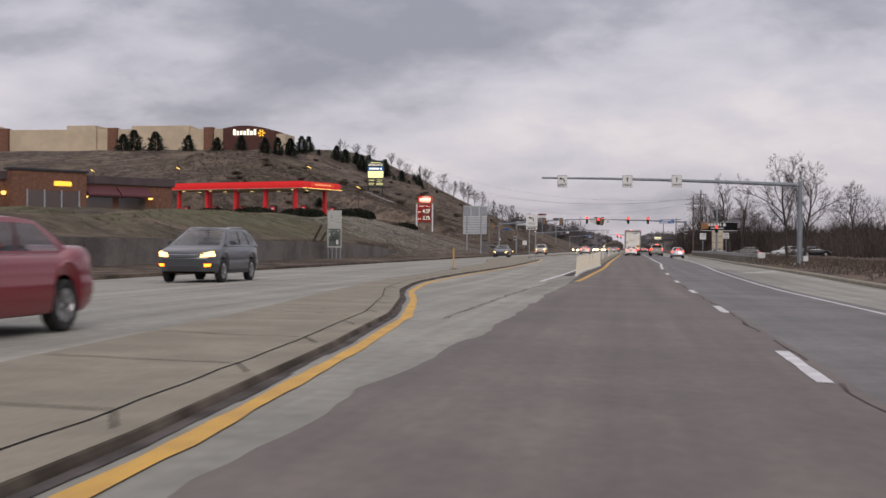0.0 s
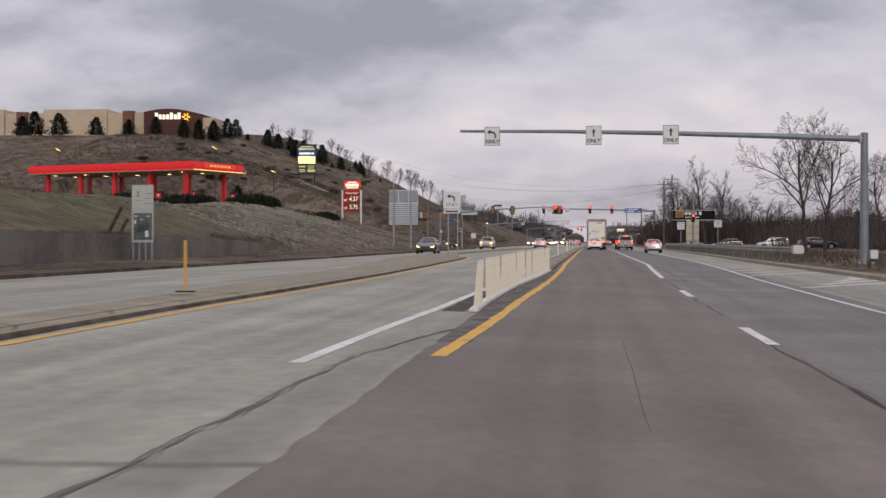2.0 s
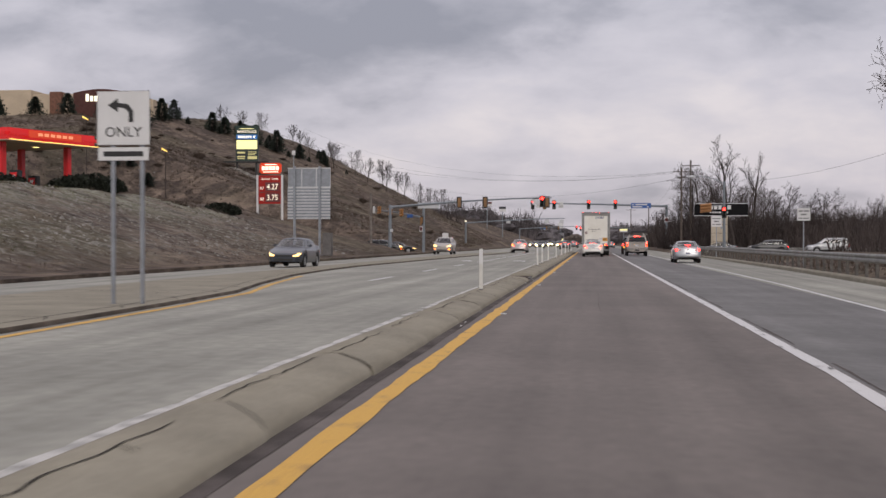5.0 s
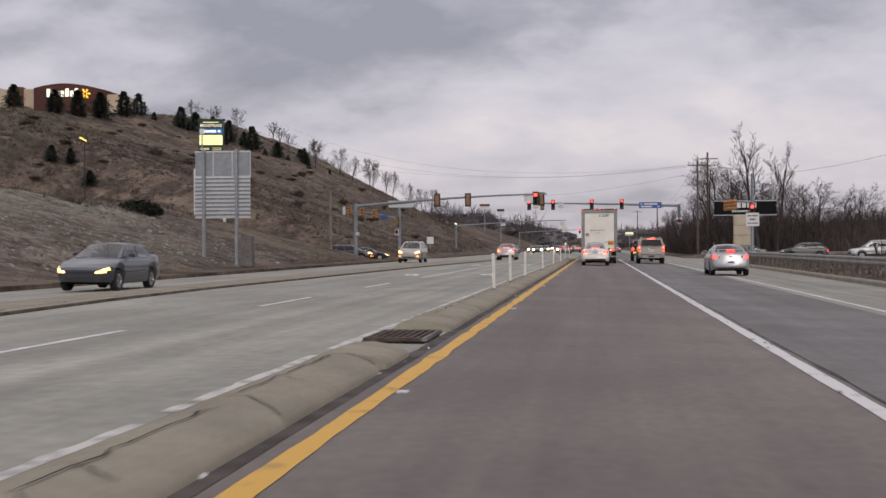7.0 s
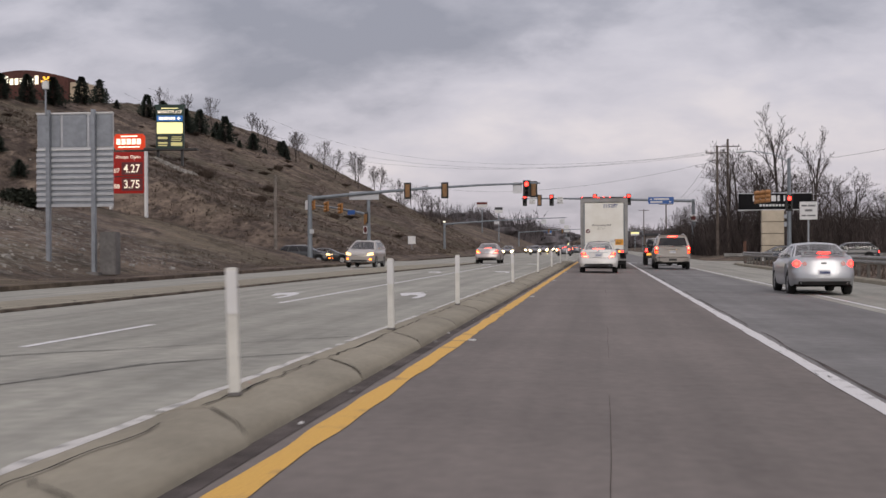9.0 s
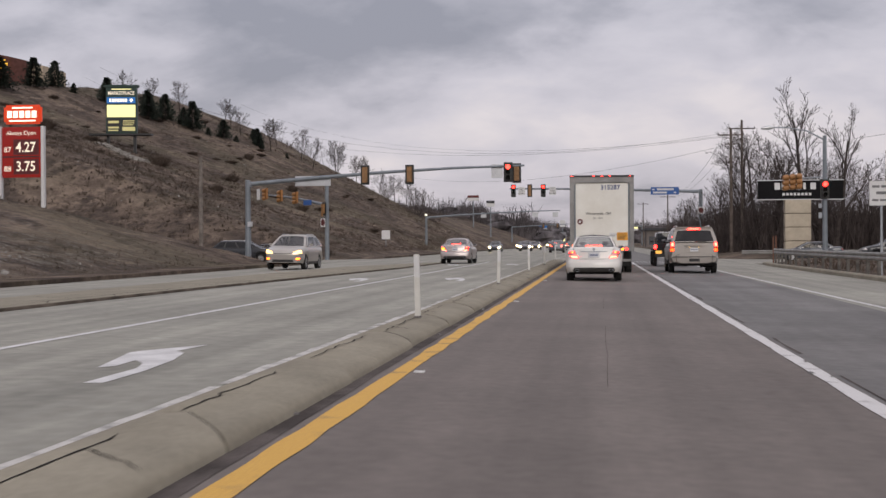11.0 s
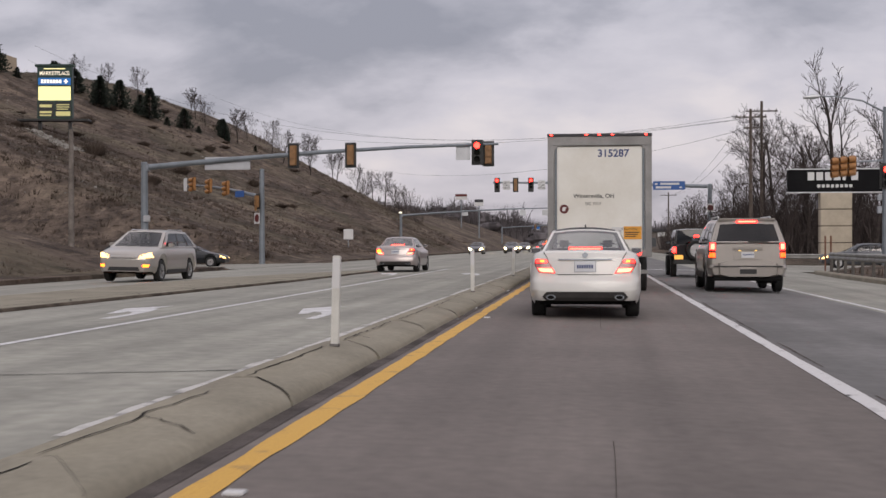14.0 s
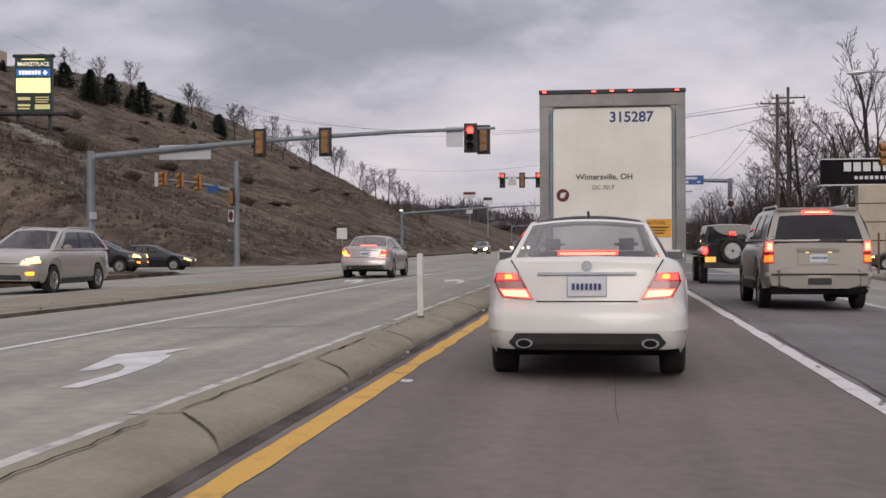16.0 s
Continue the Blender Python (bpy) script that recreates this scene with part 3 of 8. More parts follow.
paint("lane_line_2", line_quads(ISLE_YEL, 0.16, -20, 131, 0.5, 0.035), YELLOW, "worn yellow line round the concrete island", z=-0.001)
paint("lane_line_3", [q for a, b in ((1.0, 4.0), (14.0, 17.6), (27.4, 30.6), (40.7, 44.2), (54.0, 57.2), (67.2, 70.4)) for q in line_quads(LANE_X, 0.16, a, b, 0.6, 0.02)], WHITE_LINE, "broken white lane line")
paint("lane_line_4", line_quads(LANE_X, 0.165, 79.2, 234, 0.8, 0.022), CHIPPED_LINE, "worn solid white lane line")
paint("lane_line_5", line_quads([(-40, 5.2), (60, 5.15), (80, 5.02), (100, 5.4), (130, 5.95), (160, 6.0), (190, 5.85), (234, 5.6)], 0.12, -40, 234, 1.5, 0.015), WHITE_LINE, "white line beside the turning lane")
paint("lane_line_6", worn_quads(-2.79, 84, 236), WORN_LINE, "worn broken white line along the median", z=-0.001)
paint("lane_line_7", line_quads(WHITE_X, 0.16, 50, 84, 1.0, 0.02), WHITE_LINE, "white line leading into the turning lane", z=-0.001)
paint("lane_line_8", line_quads([(160, -6.47), (180, -6.40), (200, -6.34), (232, -6.3)], 0.13, 161.5, 232, 1.0, 0.015), WHITE_LINE, "solid white line between turning lanes", z=-0.001)
paint("lane_line_9", [q for a, b in ((125.5, 130), (137.6, 142.2), (149.5, 153.9)) for q in line_quads(-6.52, 0.13, a, b, 1.5, 0.01)], WHITE_LINE, "broken white line between turning lanes", z=-0.001)
paint("lane_line_10", [((5.4 + 0.9 * k, 74 + 2.6 * k), (5.75 + 0.9 * k, 74 + 2.6 * k), (9.7, 80.5 + 2.2 * k), (9.35, 80.5 + 2.2 * k)) for k in range(4)] + [((5.3, 84 + 3 * k), (5.3, 84.5 + 3 * k), (9.0, 91.5 + 3 * k), (9.0, 91 + 3 * k)) for k in range(5)], WORN_LINE, "worn white hatching at the kerb")
paint("stop_line_1", line_quads(4.0, 6.4, 236.6, 237.2, 0.6) + line_quads(0.0, 3.0, 236.6, 237.2, 0.6), WHITE_LINE, "white stop line")
# cracks and sealed joints in the concrete
crack = []
for pts in (((-2.85, 22), (-2.92, 36), (-2.94, 40.3), (-2.79, 44.3), (-2.83, 51), (-2.4, 54.2), (-2.15, 56)), ((-5.5, 44.5), (-3.4, 44.0), (-2.0, 44.2)), ((-7.5, 137.2), (-4.2, 147.5), (-2.9, 149.0)), ((-9.9, 146), (-6.5, 148), (-2.9, 151.5)), ((-2.9, 185), (-6, 184), (-9, 181.5)), ((-3.0, 201), (-7, 199.5), (-9.3, 199)), ((-9.2, 213), (-5.5, 216), (-3, 217))):
    for (ax, ay), (bx, by) in zip(pts, pts[1:]):
        k = max(3, int(math.hypot(bx - ax, by - ay) / 0.3))
        for i in range(k):
            p, q = i / k, (i + 1) / k
            dx, dy = bx - ax, by - ay
            L = math.hypot(dx, dy)
            nx, ny = -dy / L, dx / L
            for strand in range(3):
                sx = 7.3 * strand
                w1, w2 = [max(0.003, 0.008 + 0.030 * noise.noise((ax + f * dx + sx, (ay + f * dy) * 1.3, 3))) for f in (p, q)]
                o1, o2 = [0.10 * noise.noise(((ay + f * dy) * 0.8 + (ax + f * dx) * 0.8, 9 + sx, ax)) + 0.05 * noise.noise(((ay + f * dy + ax + f * dx) * 3.1, sx, 1)) for f in (p, q)]
                x1, y1, x2, y2 = ax + p * dx + o1 * nx, ay + p * dy + o1 * ny, ax + q * dx + o2 * nx, ay + q * dy + o2 * ny
                crack.append(((x1 - nx * w1, y1 - ny * w1), (x2 - nx * w2, y2 - ny * w2), (x2 + nx * w2, y2 + ny * w2), (x1 + nx * w1, y1 + ny * w1)))
paint("crack_seal_1", crack, CRACK, "dark cracks and tar seals in the concrete", z=-0.0035, stack=3)
seam = []
for a in axis([(-30, 230, 0.8)])[:-1]:
    if noise.noise((a * 0.23, 4, 4)) > -0.12:
        w = 0.010 + 0.05 * abs(noise.noise((a * 0.9, 1, 2)))
        w2 = 0.010 + 0.05 * abs(noise.noise(((a + 0.8) * 0.9, 1, 2)))
        x, x2 = 1.93 + 0.10 * noise.noise((a * 0.5, 8, 1)), 1.93 + 0.10 * noise.noise(((a + 0.8) * 0.5, 8, 1))
        if a > 76:
            x, x2 = 0.5 * x + 1.56, 0.5 * x2 + 1.56
        seam.append(((x - w, a), (x + w, a), (x2 + w2, a + 0.8), (x2 - w2, a + 0.8)))
hair = []
for a in axis([(40, 214, 0.5)])[:-1]:
    if noise.noise((a * 0.11, 2.0, 7.0)) > 0.02:
        ends = []
        for v in (a, a + 0.5):
            x = interp([(40, 0.05), (66, 0.08), (170, 0.37), (220, 0.42)], v) + 0.03 * noise.noise((v * 0.35, 4.0, 1.0)) + 0.01 * noise.noise((v * 2.6, 1.0, 1.0))
            ends.append((x, v, 0.002 + 0.0035 * abs(noise.noise((v * 1.1, 6.0, 3.0)))))
        (xa, ya, wa), (xb, yb, wb) = ends
        hair.append(((xa - wa, ya), (xa + wa, ya), (xb + wb, yb), (xb - wb, yb)))
paint("crack_seal_3", hair, mat("asphalt_crack", (0.118, 0.102, 0.092), 0.95, vary=0.2, scale=2.0), "fine dark crack down the middle of the lane", z=0.003)
paint("crack_seal_2", seam, GRIT, "broken dark joint between the lanes", z=0.003)


def turn_arrow(m, group):
    """A left-turn arrow painted on the lane."""
    bm = bmesh.new()
    for q in (((0.04, 0.25), (0.21, 0.25), (0.21, 1.24), (0.04, 1.53)), ((0.04, 1.53), (0.21, 1.24), (0.11, 2.38), (-0.08, 2.0)), ((-0.08, 2.0), (0.11, 2.38), (-0.05, 3.2), (-0.27, 2.33)), ((-0.27, 2.33), (-0.05, 3.2), (-0.21, 3.46), (-0.67, 3.25)), ((-0.27, 2.33), (-0.67, 3.25), (-0.37, 1.58), (-0.24, 1.72)), ((-0.21, 3.46), (-0.13, 4.3), (-0.6, 3.48), (-0.67, 3.25))):
        bm.faces.new([bm.verts.new((x, y, 0)) for x, y in q])
    ob = part("turn_arrow", bm, WHITE_LINE)
    ob.matrix_basis = m
    return tagged(ob, "white painted left-turn arrow on the concrete lane", "road marking", group, "structure")


for x, y in ((-4.1, 163.8), (-7.35, 164.0), (-4.1, 192.6), (-7.25, 192.4), (-4.1, 220), (-7.25, 220)):
    turn_arrow(Matrix.Translation((x, y, rz(x) - 0.001)), "turn arrows")

# ---------------------------------------------------------------- islands and kerbs
ISLE_H = 0.065


def isle_z(x, y):
    """Height of the island's top, which falls from one kerb to the other."""
    r, l = interp(ISLE_R, y), interp(ISLE_L, y)
    u = min(1.0, max(0.0, (x - l) / (r - l)))
    return ISLE_H + rz(l, y) + (rz(r, y) - rz(l, y)) * u


def isle_skin(profile):
    """One run of the island: a short profile carried along its length."""
    b = bmesh.new()
    last = None
    for y in axis([(-40, 228, 1.0)]):
        r, l = interp(ISLE_R, y), interp(ISLE_L, y)
        row = [b.verts.new(p) for p in profile(r, l, y)]
        if last:
            for p, q, u, v in zip(last, last[1:], row[1:], row):
                b.faces.new((p, q, u, v))
        last = row
    return b


isle = part("median_island", isle_skin(lambda r, l, y: ((r - 0.045, y, isle_z(r, y) - 0.008), (r - 0.09, y, isle_z(r, y)), (l + 0.10, y, isle_z(l, y)), (l + 0.05, y, isle_z(l, y) - 0.01), (l, y, rz(l, y) - 0.05))), CONCRETE)
tagged(isle, "wide raised concrete island with a low dark kerb and dark joints", "traffic island", kind="structure")
# the kerb face is darker than the island's top
part("kerb_face", isle_skin(lambda r, l, y: ((r + 0.005, y, rz(r, y) - 0.05), (r - 0.015, y, isle_z(r, y) - 0.05), (r - 0.03, y, isle_z(r, y) - 0.018), (r - 0.045, y, isle_z(r, y) - 0.008))), mat("dark_kerb", (0.135, 0.112, 0.090), 0.95, vary=0.3, scale=1.2, fine=0.4), isle, "dark kerb face")
part("end_cap", prism([(-8.5, -0.05), (-8.9, -0.05), (-8.85, 0.15), (-8.55, 0.15)], 228.0, 228.02), CONCRETE, isle)
grit = []
for a in axis([(-30, 228, 1.0)])[:-1]:
    r1, r2 = interp(ISLE_R, a), interp(ISLE_R, a + 1)
    w1 = 0.10 + 0.06 * noise.noise((a * 0.4, 0, 5)) - 0.09 * min(1, max(0, (a - 30) / 20))
    grit.append(((r1 - 0.01, a), (r1 + w1, a), (r2 + w1, a + 1), (r2 - 0.01, a + 1)))
paint("gutter_1", grit, GRIT, "dark grit in the gutter of the island", z=-0.003)
# joints cut in the island's top
def isle_joint(pts, half):
    b = bmesh.new()
    for (x1, y1), (x2, y2) in zip(pts, pts[1:]):
        L = math.hypot(x2 - x1, y2 - y1)
        nx, ny = -(y2 - y1) / L * half, (x2 - x1) / L * half
        quad = []
        for x, y in ((x1 - nx, y1 - ny), (x2 - nx, y2 - ny), (x2 + nx, y2 + ny), (x1 + nx, y1 + ny)):
            quad.append(b.verts.new((x, y, isle_z(x, y) + 0.004)))
        b.faces.new(quad)
    return b


for k in range(77):
    y = -23.2 + 3.3 * k
    r, l = interp(ISLE_R, y), interp(ISLE_L, y)
    o = 0.25 * math.sin(k * 2.3)
    part("joint", isle_joint([(r - 0.10, y - 0.75), (r - 0.42, y), (0.5 * (r + l), y + 0.12), (l + 0.16, y + 0.3 + o)], 0.013), CRACK_DARK, isle)
    run = [(interp(ISLE_R, y + 0.55 * i) - 0.42 + 0.03 * noise.noise((y + 0.55 * i, 3, 3)), y + 0.55 * i) for i in range(7)]
    if interp(ISLE_R, y) - interp(ISLE_L, y) > 1.2:
        part("joint", isle_joint(run, 0.011), CRACK_DARK, isle)
    if k % 4 == 1:
        part("crack", isle_joint([(r - 0.5 - 0.3 * i, y + 1.3 + 0.7 * noise.noise((i * 0.9, k, 1)) + 0.25 * i) for i in range(6)], 0.009), CRACK_DARK, isle)

median = thing("narrow_median", Matrix(), "narrow raised concrete median of short slabs between the lanes", "traffic island", kind="structure")
bm = bmesh.new()
zm = 0.05
prof = ((-1.80, zm - 0.05), (-1.812, zm + 0.02), (-1.845, zm + 0.06), (-1.93, zm + 0.092), (-2.06, zm + 0.11), (-2.24, zm + 0.125), (-2.45, zm + 0.12), (-2.61, zm + 0.07), (-2.69, zm - 0.03))


def rake(x):
    """The joints run askew over the half of the slab that faces the lane."""
    return -0.65 * max(0.0, min(1.0, (x + 2.24) / 0.42))


ends = [[bm.verts.new((x, y + rake(x), z)) for x, z in prof] for y in (0.02, 3.63)]
for i in range(len(prof) - 1):
    bm.faces.new((ends[0][i], ends[1][i], ends[1][i + 1], ends[0][i + 1]))
bm.faces.new(ends[0])
bm.faces.new(ends[1][::-1])
bmesh.ops.recalc_face_normals(bm, faces=bm.faces)
slab = smooth(part("slab", bm, CONCRETE, median), 50)
slab.location = (0, 84.65, 0)
for k in range(1, 41):
    y, cut = 84.65 + 3.65 * k, 1.0
    if k == 11:
        cut = 0.42
    elif k == 12:
        y, cut = 130.4, 0.466
    s = slab.copy()
    scene.collection.objects.link(s)
    s.location, s.rotation_euler = (rng.uniform(-0.01, 0.01), y, rng.uniform(-0.006, 0.006)), (0, 0, rng.uniform(-0.003, 0.003))
    s.scale = (1, cut, 1)
# an open crack wanders along the slabs, with short ones across
def median_top(x):
    return interp([(-p[0], p[1]) for p in prof], -x)


def slab_crack(pts, lift=0.009):
    b = bmesh.new()
    rows = []
    for i, (x, y) in enumerate(pts):
        ax, ay = pts[max(0, i - 1)]
        bx, by = pts[min(len(pts) - 1, i + 1)]
        L = math.hypot(bx - ax, by - ay)
        h = 0.003 if i in (0, len(pts) - 1) else 0.006 + 0.011 * abs(noise.noise((x * 3, y * 2.3, 7)))
        nx, ny = -(by - ay) / L * h, (bx - ax) / L * h
        rows.append([b.verts.new((x + s * nx, y + s * ny, median_top(x + s * nx) + lift)) for s in (-1, 1)])
    for p, q in zip(rows, rows[1:]):
        b.faces.new((p[0], p[1], q[1], q[0]))
    return b


crng = random.Random(31)
for k in range(41):
    y = 84.7 + 3.65 * k
    # dark strip laid over each gap, standing in for the shade between slabs
    if k not in (0, 12):
        part("joint", slab_crack([(x, y - 0.05 + rake(x)) for x in (-2.30, -2.24, -2.14, -2.04, -1.94, -1.87, -1.83)], 0.004), CRACK_DARK, median)
    if 124.5 < y < 131:
        continue
    a = -2.30 + crng.uniform(-0.05, 0.04)
    run = [(a + 0.07 * noise.noise((0.9 * i, k * 3.1, 2)) + 0.015 * noise.noise((4.0 * i, k, 6)), y + 0.19 * i) for i in range(crng.randint(14, 19))]
    part("crack", slab_crack(run), CRACK_DARK, median)
    if crng.random() < 0.6:
        yc = y + crng.uniform(0.4, 2.3)
        part("crack", slab_crack([(-2.31 + 0.06 * i, yc - 0.05 * i + 0.07 * noise.noise((1.3 * i, k, 9))) for i in range(crng.randint(4, 8))]), CRACK_DARK, median)
# paint chipped off the lines
chips, chips2 = [], []
for k in range(300):
    y = crng.uniform(84, 233)
    if noise.noise((y * 0.35, 2.0, 5.0)) > 0.05:
        w, d = crng.uniform(0.02, 0.10), crng.uniform(0.015, 0.07)
        x = -2.70 - w + crng.uniform(-0.02, 0.03)
        chips.append(((x, y), (x + w, y + crng.uniform(-0.02, 0.02)), (x + w * 0.95, y + d), (x + w * 0.25, y + d * 1.2)))
    y = crng.uniform(84, 233)
    w, d = crng.uniform(0.01, 0.035), crng.uniform(0.05, 0.3)
    x = interp(LANE_X, y) + crng.choice((-0.075, 0.06, 0.07, crng.uniform(-0.06, 0.06)))
    if k % 3 == 0:
        chips2.append(((x - w, y), (x + w, y + 0.3 * d), (x + 0.6 * w, y + d), (x - 0.5 * w, y + 0.8 * d)))
paint("paint_chips_1", chips, GRIT, "dark spots where the white paint has chipped away", z=0.001, stack=5)
paint("paint_chips_2", chips2, ASPHALT_B, "bare asphalt spots in the worn white line", z=0.0075, stack=5)
PATCHED = mat("patched_gutter", (0.16, 0.150, 0.143), 0.9, scale=2.6, fine=0.45, rgb2=(0.082, 0.074, 0.069), low=0.40, high=0.60)
paint("gutter_6", line_quads([(60, -2.72), (66, -2.68), (75, -2.42), (84, -2.22)], 0.42, 59.6, 84.4, 0.8, 0.03), GRIT, "dark asphalt strip between the white line and the posts", z=-0.0035)
paint("gutter_5", line_quads([(53, -2.0), (60, -2.06), (68, -2.02), (77, -1.74), (84, -1.64)], 0.42, 53, 84.4, 0.8, 0.05), PATCHED, "dark gritty asphalt along the row of posts", z=0.0025)
paint("gutter_2", line_quads(-1.76, 0.15, 85, 234, 1.0, 0.03), GRIT, "dark grit and debris along the median", z=0.0036)
paint("gutter_3", line_quads(-2.70, 0.06, 84, 234, 0.6, 0.06), GRIT, "dark broken edge beside the median", z=-0.003)
for k in range(60):
    y, x = rng.uniform(84, 232), -1.78 + rng.uniform(-0.07, 0.06)
    s = rng.uniform(0.012, 0.04)
    b = bmesh.new()
    bmesh.ops.create_icosphere(b, subdivisions=1, radius=s)
    for v in b.verts:
        v.co *= rng.uniform(0.7, 1.2)
        v.co.z *= 0.5
    ob = part("debris", b, CONC_GREY if k % 3 else WHITE_LINE)
    ob.location = (x, y, rz(x) + s * 0.3)
    tagged(ob, "small loose chip of broken concrete in the gutter", "debris", "gutter debris")
# dark sheet seen through the gaps: the joints' shade painted as colour
paint("gutter_4", [((-1.9, 84.4), (-1.9, 126.1), (-2.6, 126.1), (-2.6, 84.4)), ((-1.9, 130.4), (-1.9, 235), (-2.6, 235), (-2.6, 130.4))], CRACK_DARK, "dark sheet under the median slabs that makes their open joints look shaded", z=0.012)
for k in range(7):
    st = part("road_stud", box(-0.05, 0.05, -0.045, 0.045, 0.0, 0.016, 0.005), WHITE_LINE)
    st.location = (-1.36, 108.5 + 14.2 * k, rz(-1.36))
    tagged(st, "small white reflective stud beside the yellow line", "road stud", "road studs")
# storm drain at the break in the slabs
drain = thing("storm_drain", Matrix.Translation((-2.25, 128.72, 0.055)), "rusty iron drain grating set in the median", "drain")
part("pit", box(-0.36, 0.36, -0.80, 0.80, -0.05, 0.0), UNDER, drain)
for x0, x1 in ((-0.40, -0.33), (0.33, 0.40)):
    part("frame", box(x0, x1, -0.80, 0.80, 0.0, 0.05, 0.01), CONC_GREY if x0 > 0 else RUST, drain)
for y0, y1 in ((-0.80, -0.70), (0.70, 0.80)):
    part("frame", box(-0.33, 0.33, y0, y1, 0.0, 0.05, 0.01), RUST, drain)
for k in range(7):
    part("bar", box(-0.31 + k * 0.093, -0.28 + k * 0.093, -0.70, 0.70, 0.0, 0.045), RUST, drain)
# kerb on the far side of the turning lane
KERB_R = [(-40, 10.2), (70, 10.0), (95, 9.1), (125, 9.3), (150, 9.9), (190, 10.3), (215, 10.25), (226, 10.2), (233.6, 10.5)]
bm = bmesh.new()
prev = None
for y in axis([(-40, 233.6, 2.0)]):
    x = interp(KERB_R, y) - 0.3
    z = rz(x, y)
    ring = [bm.verts.new(p) for p in ((x, y, z - 0.1), (x + 0.02, y, z + 0.12), (x + 0.06, y, z + 0.16), (x + 0.35, y, z + 0.17), (x + 0.36, y, z - 0.15))]
    if prev:
        for a, b, c, d in zip(prev, prev[1:], ring[1:], ring):
            bm.faces.new((a, b, c, d))
    prev = ring
bm.faces.new(prev)
bmesh.ops.recalc_face_normals(bm, faces=bm.faces)
tagged(part("kerb_1", bm, CONCRETE), "pale concrete kerb along the turning lane", "kerb", kind="structure")
# low wall under the bank, in cast panels
wall = thing("retaining_wall", Matrix(), "low grey weathered concrete wall at the foot of the bank", "wall", kind="structure")
for k in range(18):
    y0 = -30 + k * 9.5
    b = box(-23.9, -23.6, y0 + 0.02, y0 + 9.46, -0.25, 1.45, 0.03)
    for v in b.verts:
        if v.co.z > 1.0:
            v.co.z += interp([(100, 0.0), (119, -0.24), (126, -0.48), (141, -1.25)], v.co.y)
    part("panel", b, WALL_CONC, wall)

# ---------------------------------------------------------------- posts
def delineator(m, group="median posts"):
    p = thing("delineator_post", m, "white plastic marker post with a reflective band", "marker post", group)
    part("base", box(-0.046, 0.046, -0.035, 0.035, -0.004, 0.02, 0.006), CONC_GREY, p)
    part("post", box(-0.036, 0.036, -0.013, 0.013, 0.0, 0.88, 0.005), WHITE_PLASTIC, p)
    for x in (-0.031, 0.031):
        part("rib", box(x - 0.007, x + 0.007, -0.021, 0.021, 0.02, 0.875, 0.003), WHITE_PLASTIC, p)
    part("band", box(-0.0385, 0.0385, -0.0235, 0.0235, 0.56, 0.86, 0.004), SIGN_WHITE, p, "reflective band round the top")
    return p


first = delineator(Matrix.Translation((-2.29, 115.1, zm + 0.125)))
for x, y in ((-2.27, 143.7), (-2.34, 150.8), (-2.28, 157.7), (-2.22, 171.35), (-2.23, 186.1), (-2.22, 200.5), (-2.21, 214.2), (-2.21, 230.0)):
    copy_thing(first, pose(x, y, zm + 0.132, rng.uniform(-1, 1), rng.uniform(-1.6, 1.6), rng.uniform(-8, 8)))



def fence_post(m):
    p = thing("fence_post", m, "tall cream flat plastic channelizer post", "marker post", "channelizer row")
    b = box(-0.042, 0.042, -0.018, 0.018, 0.03, 0.80, 0.008)
    part("blade", b, CREAM, p)
    part("base", box(-0.052, 0.052, -0.06, 0.06, 0.0, 0.03, 0.012), WHITE_PLASTIC, p)
    part("band", box(-0.044, 0.044, -0.0205, 0.0205, 0.64, 0.74), mat("pale_cream_band", (0.72, 0.67, 0.57), 0.45, vary=0.1, scale=4.0, fine=0.2), p)
    part("foot_strap", box(-0.044, 0.044, -0.021, 0.021, 0.16, 0.19), WHITE_PLASTIC, p)
    return p


FENCE = [(58, -2.30), (63, -2.37), (68, -2.33), (72.6, -2.22), (78, -1.98), (85, -1.82)]
rail = thing("channelizer_rail", Matrix(), "chipped white plastic kerb rail under a row of posts", "kerb rail")
fp = None
for k in range(26):
    y = 60.1 + 0.95 * k - (0.3 if k < 2 else 0.0)
    x = interp(FENCE, y)
    part("rail_piece", box(x - 0.085, x + 0.085, y - (0.78 if k == 2 else 0.47), y + 0.475, rz(x, y) - 0.01, rz(x, y) + 0.072, 0.02), WHITE_PLASTIC, rail)
    if k == 2:
        continue
    m = pose(x, y, rz(x, y) + 0.07, rng.uniform(-2, 2), 5.0 if k == 0 else rng.uniform(-2.5, 2.5), rng.uniform(-4, 4))
    if fp is None:
        fp = fence_post(m)
    else:
        copy_thing(fp, m)
yp = thing("yellow_marker_post", Matrix.Translation((-8.1, 61.5, rz(-8.1, 61.5) + 0.115)), "yellow plastic marker post on the concrete island", "marker post")
smooth(part("post", tube([(0, 0, 0), (0, 0, 1.0)], 0.032, 10), YELLOW, yp))
part("base", box(-0.17, 0.17, -0.1, 0.1, 0, 0.03), PLASTIC, yp)

# ---------------------------------------------------------------- signs and signals
ARROW_UP = [(-0.035, 0.40), (0.035, 0.40), (0.035, 0.62), (0.10, 0.62), (0.0, 0.78), (-0.10, 0.62), (-0.035, 0.62)]


def plate(poly_size, y, material, parent, name="panel"):
    w, z0, z1, x0 = poly_size
    return part(name, box(x0 - w / 2, x0 + w / 2, y, y + 0.012, z0, z1, 0.004), material, parent)


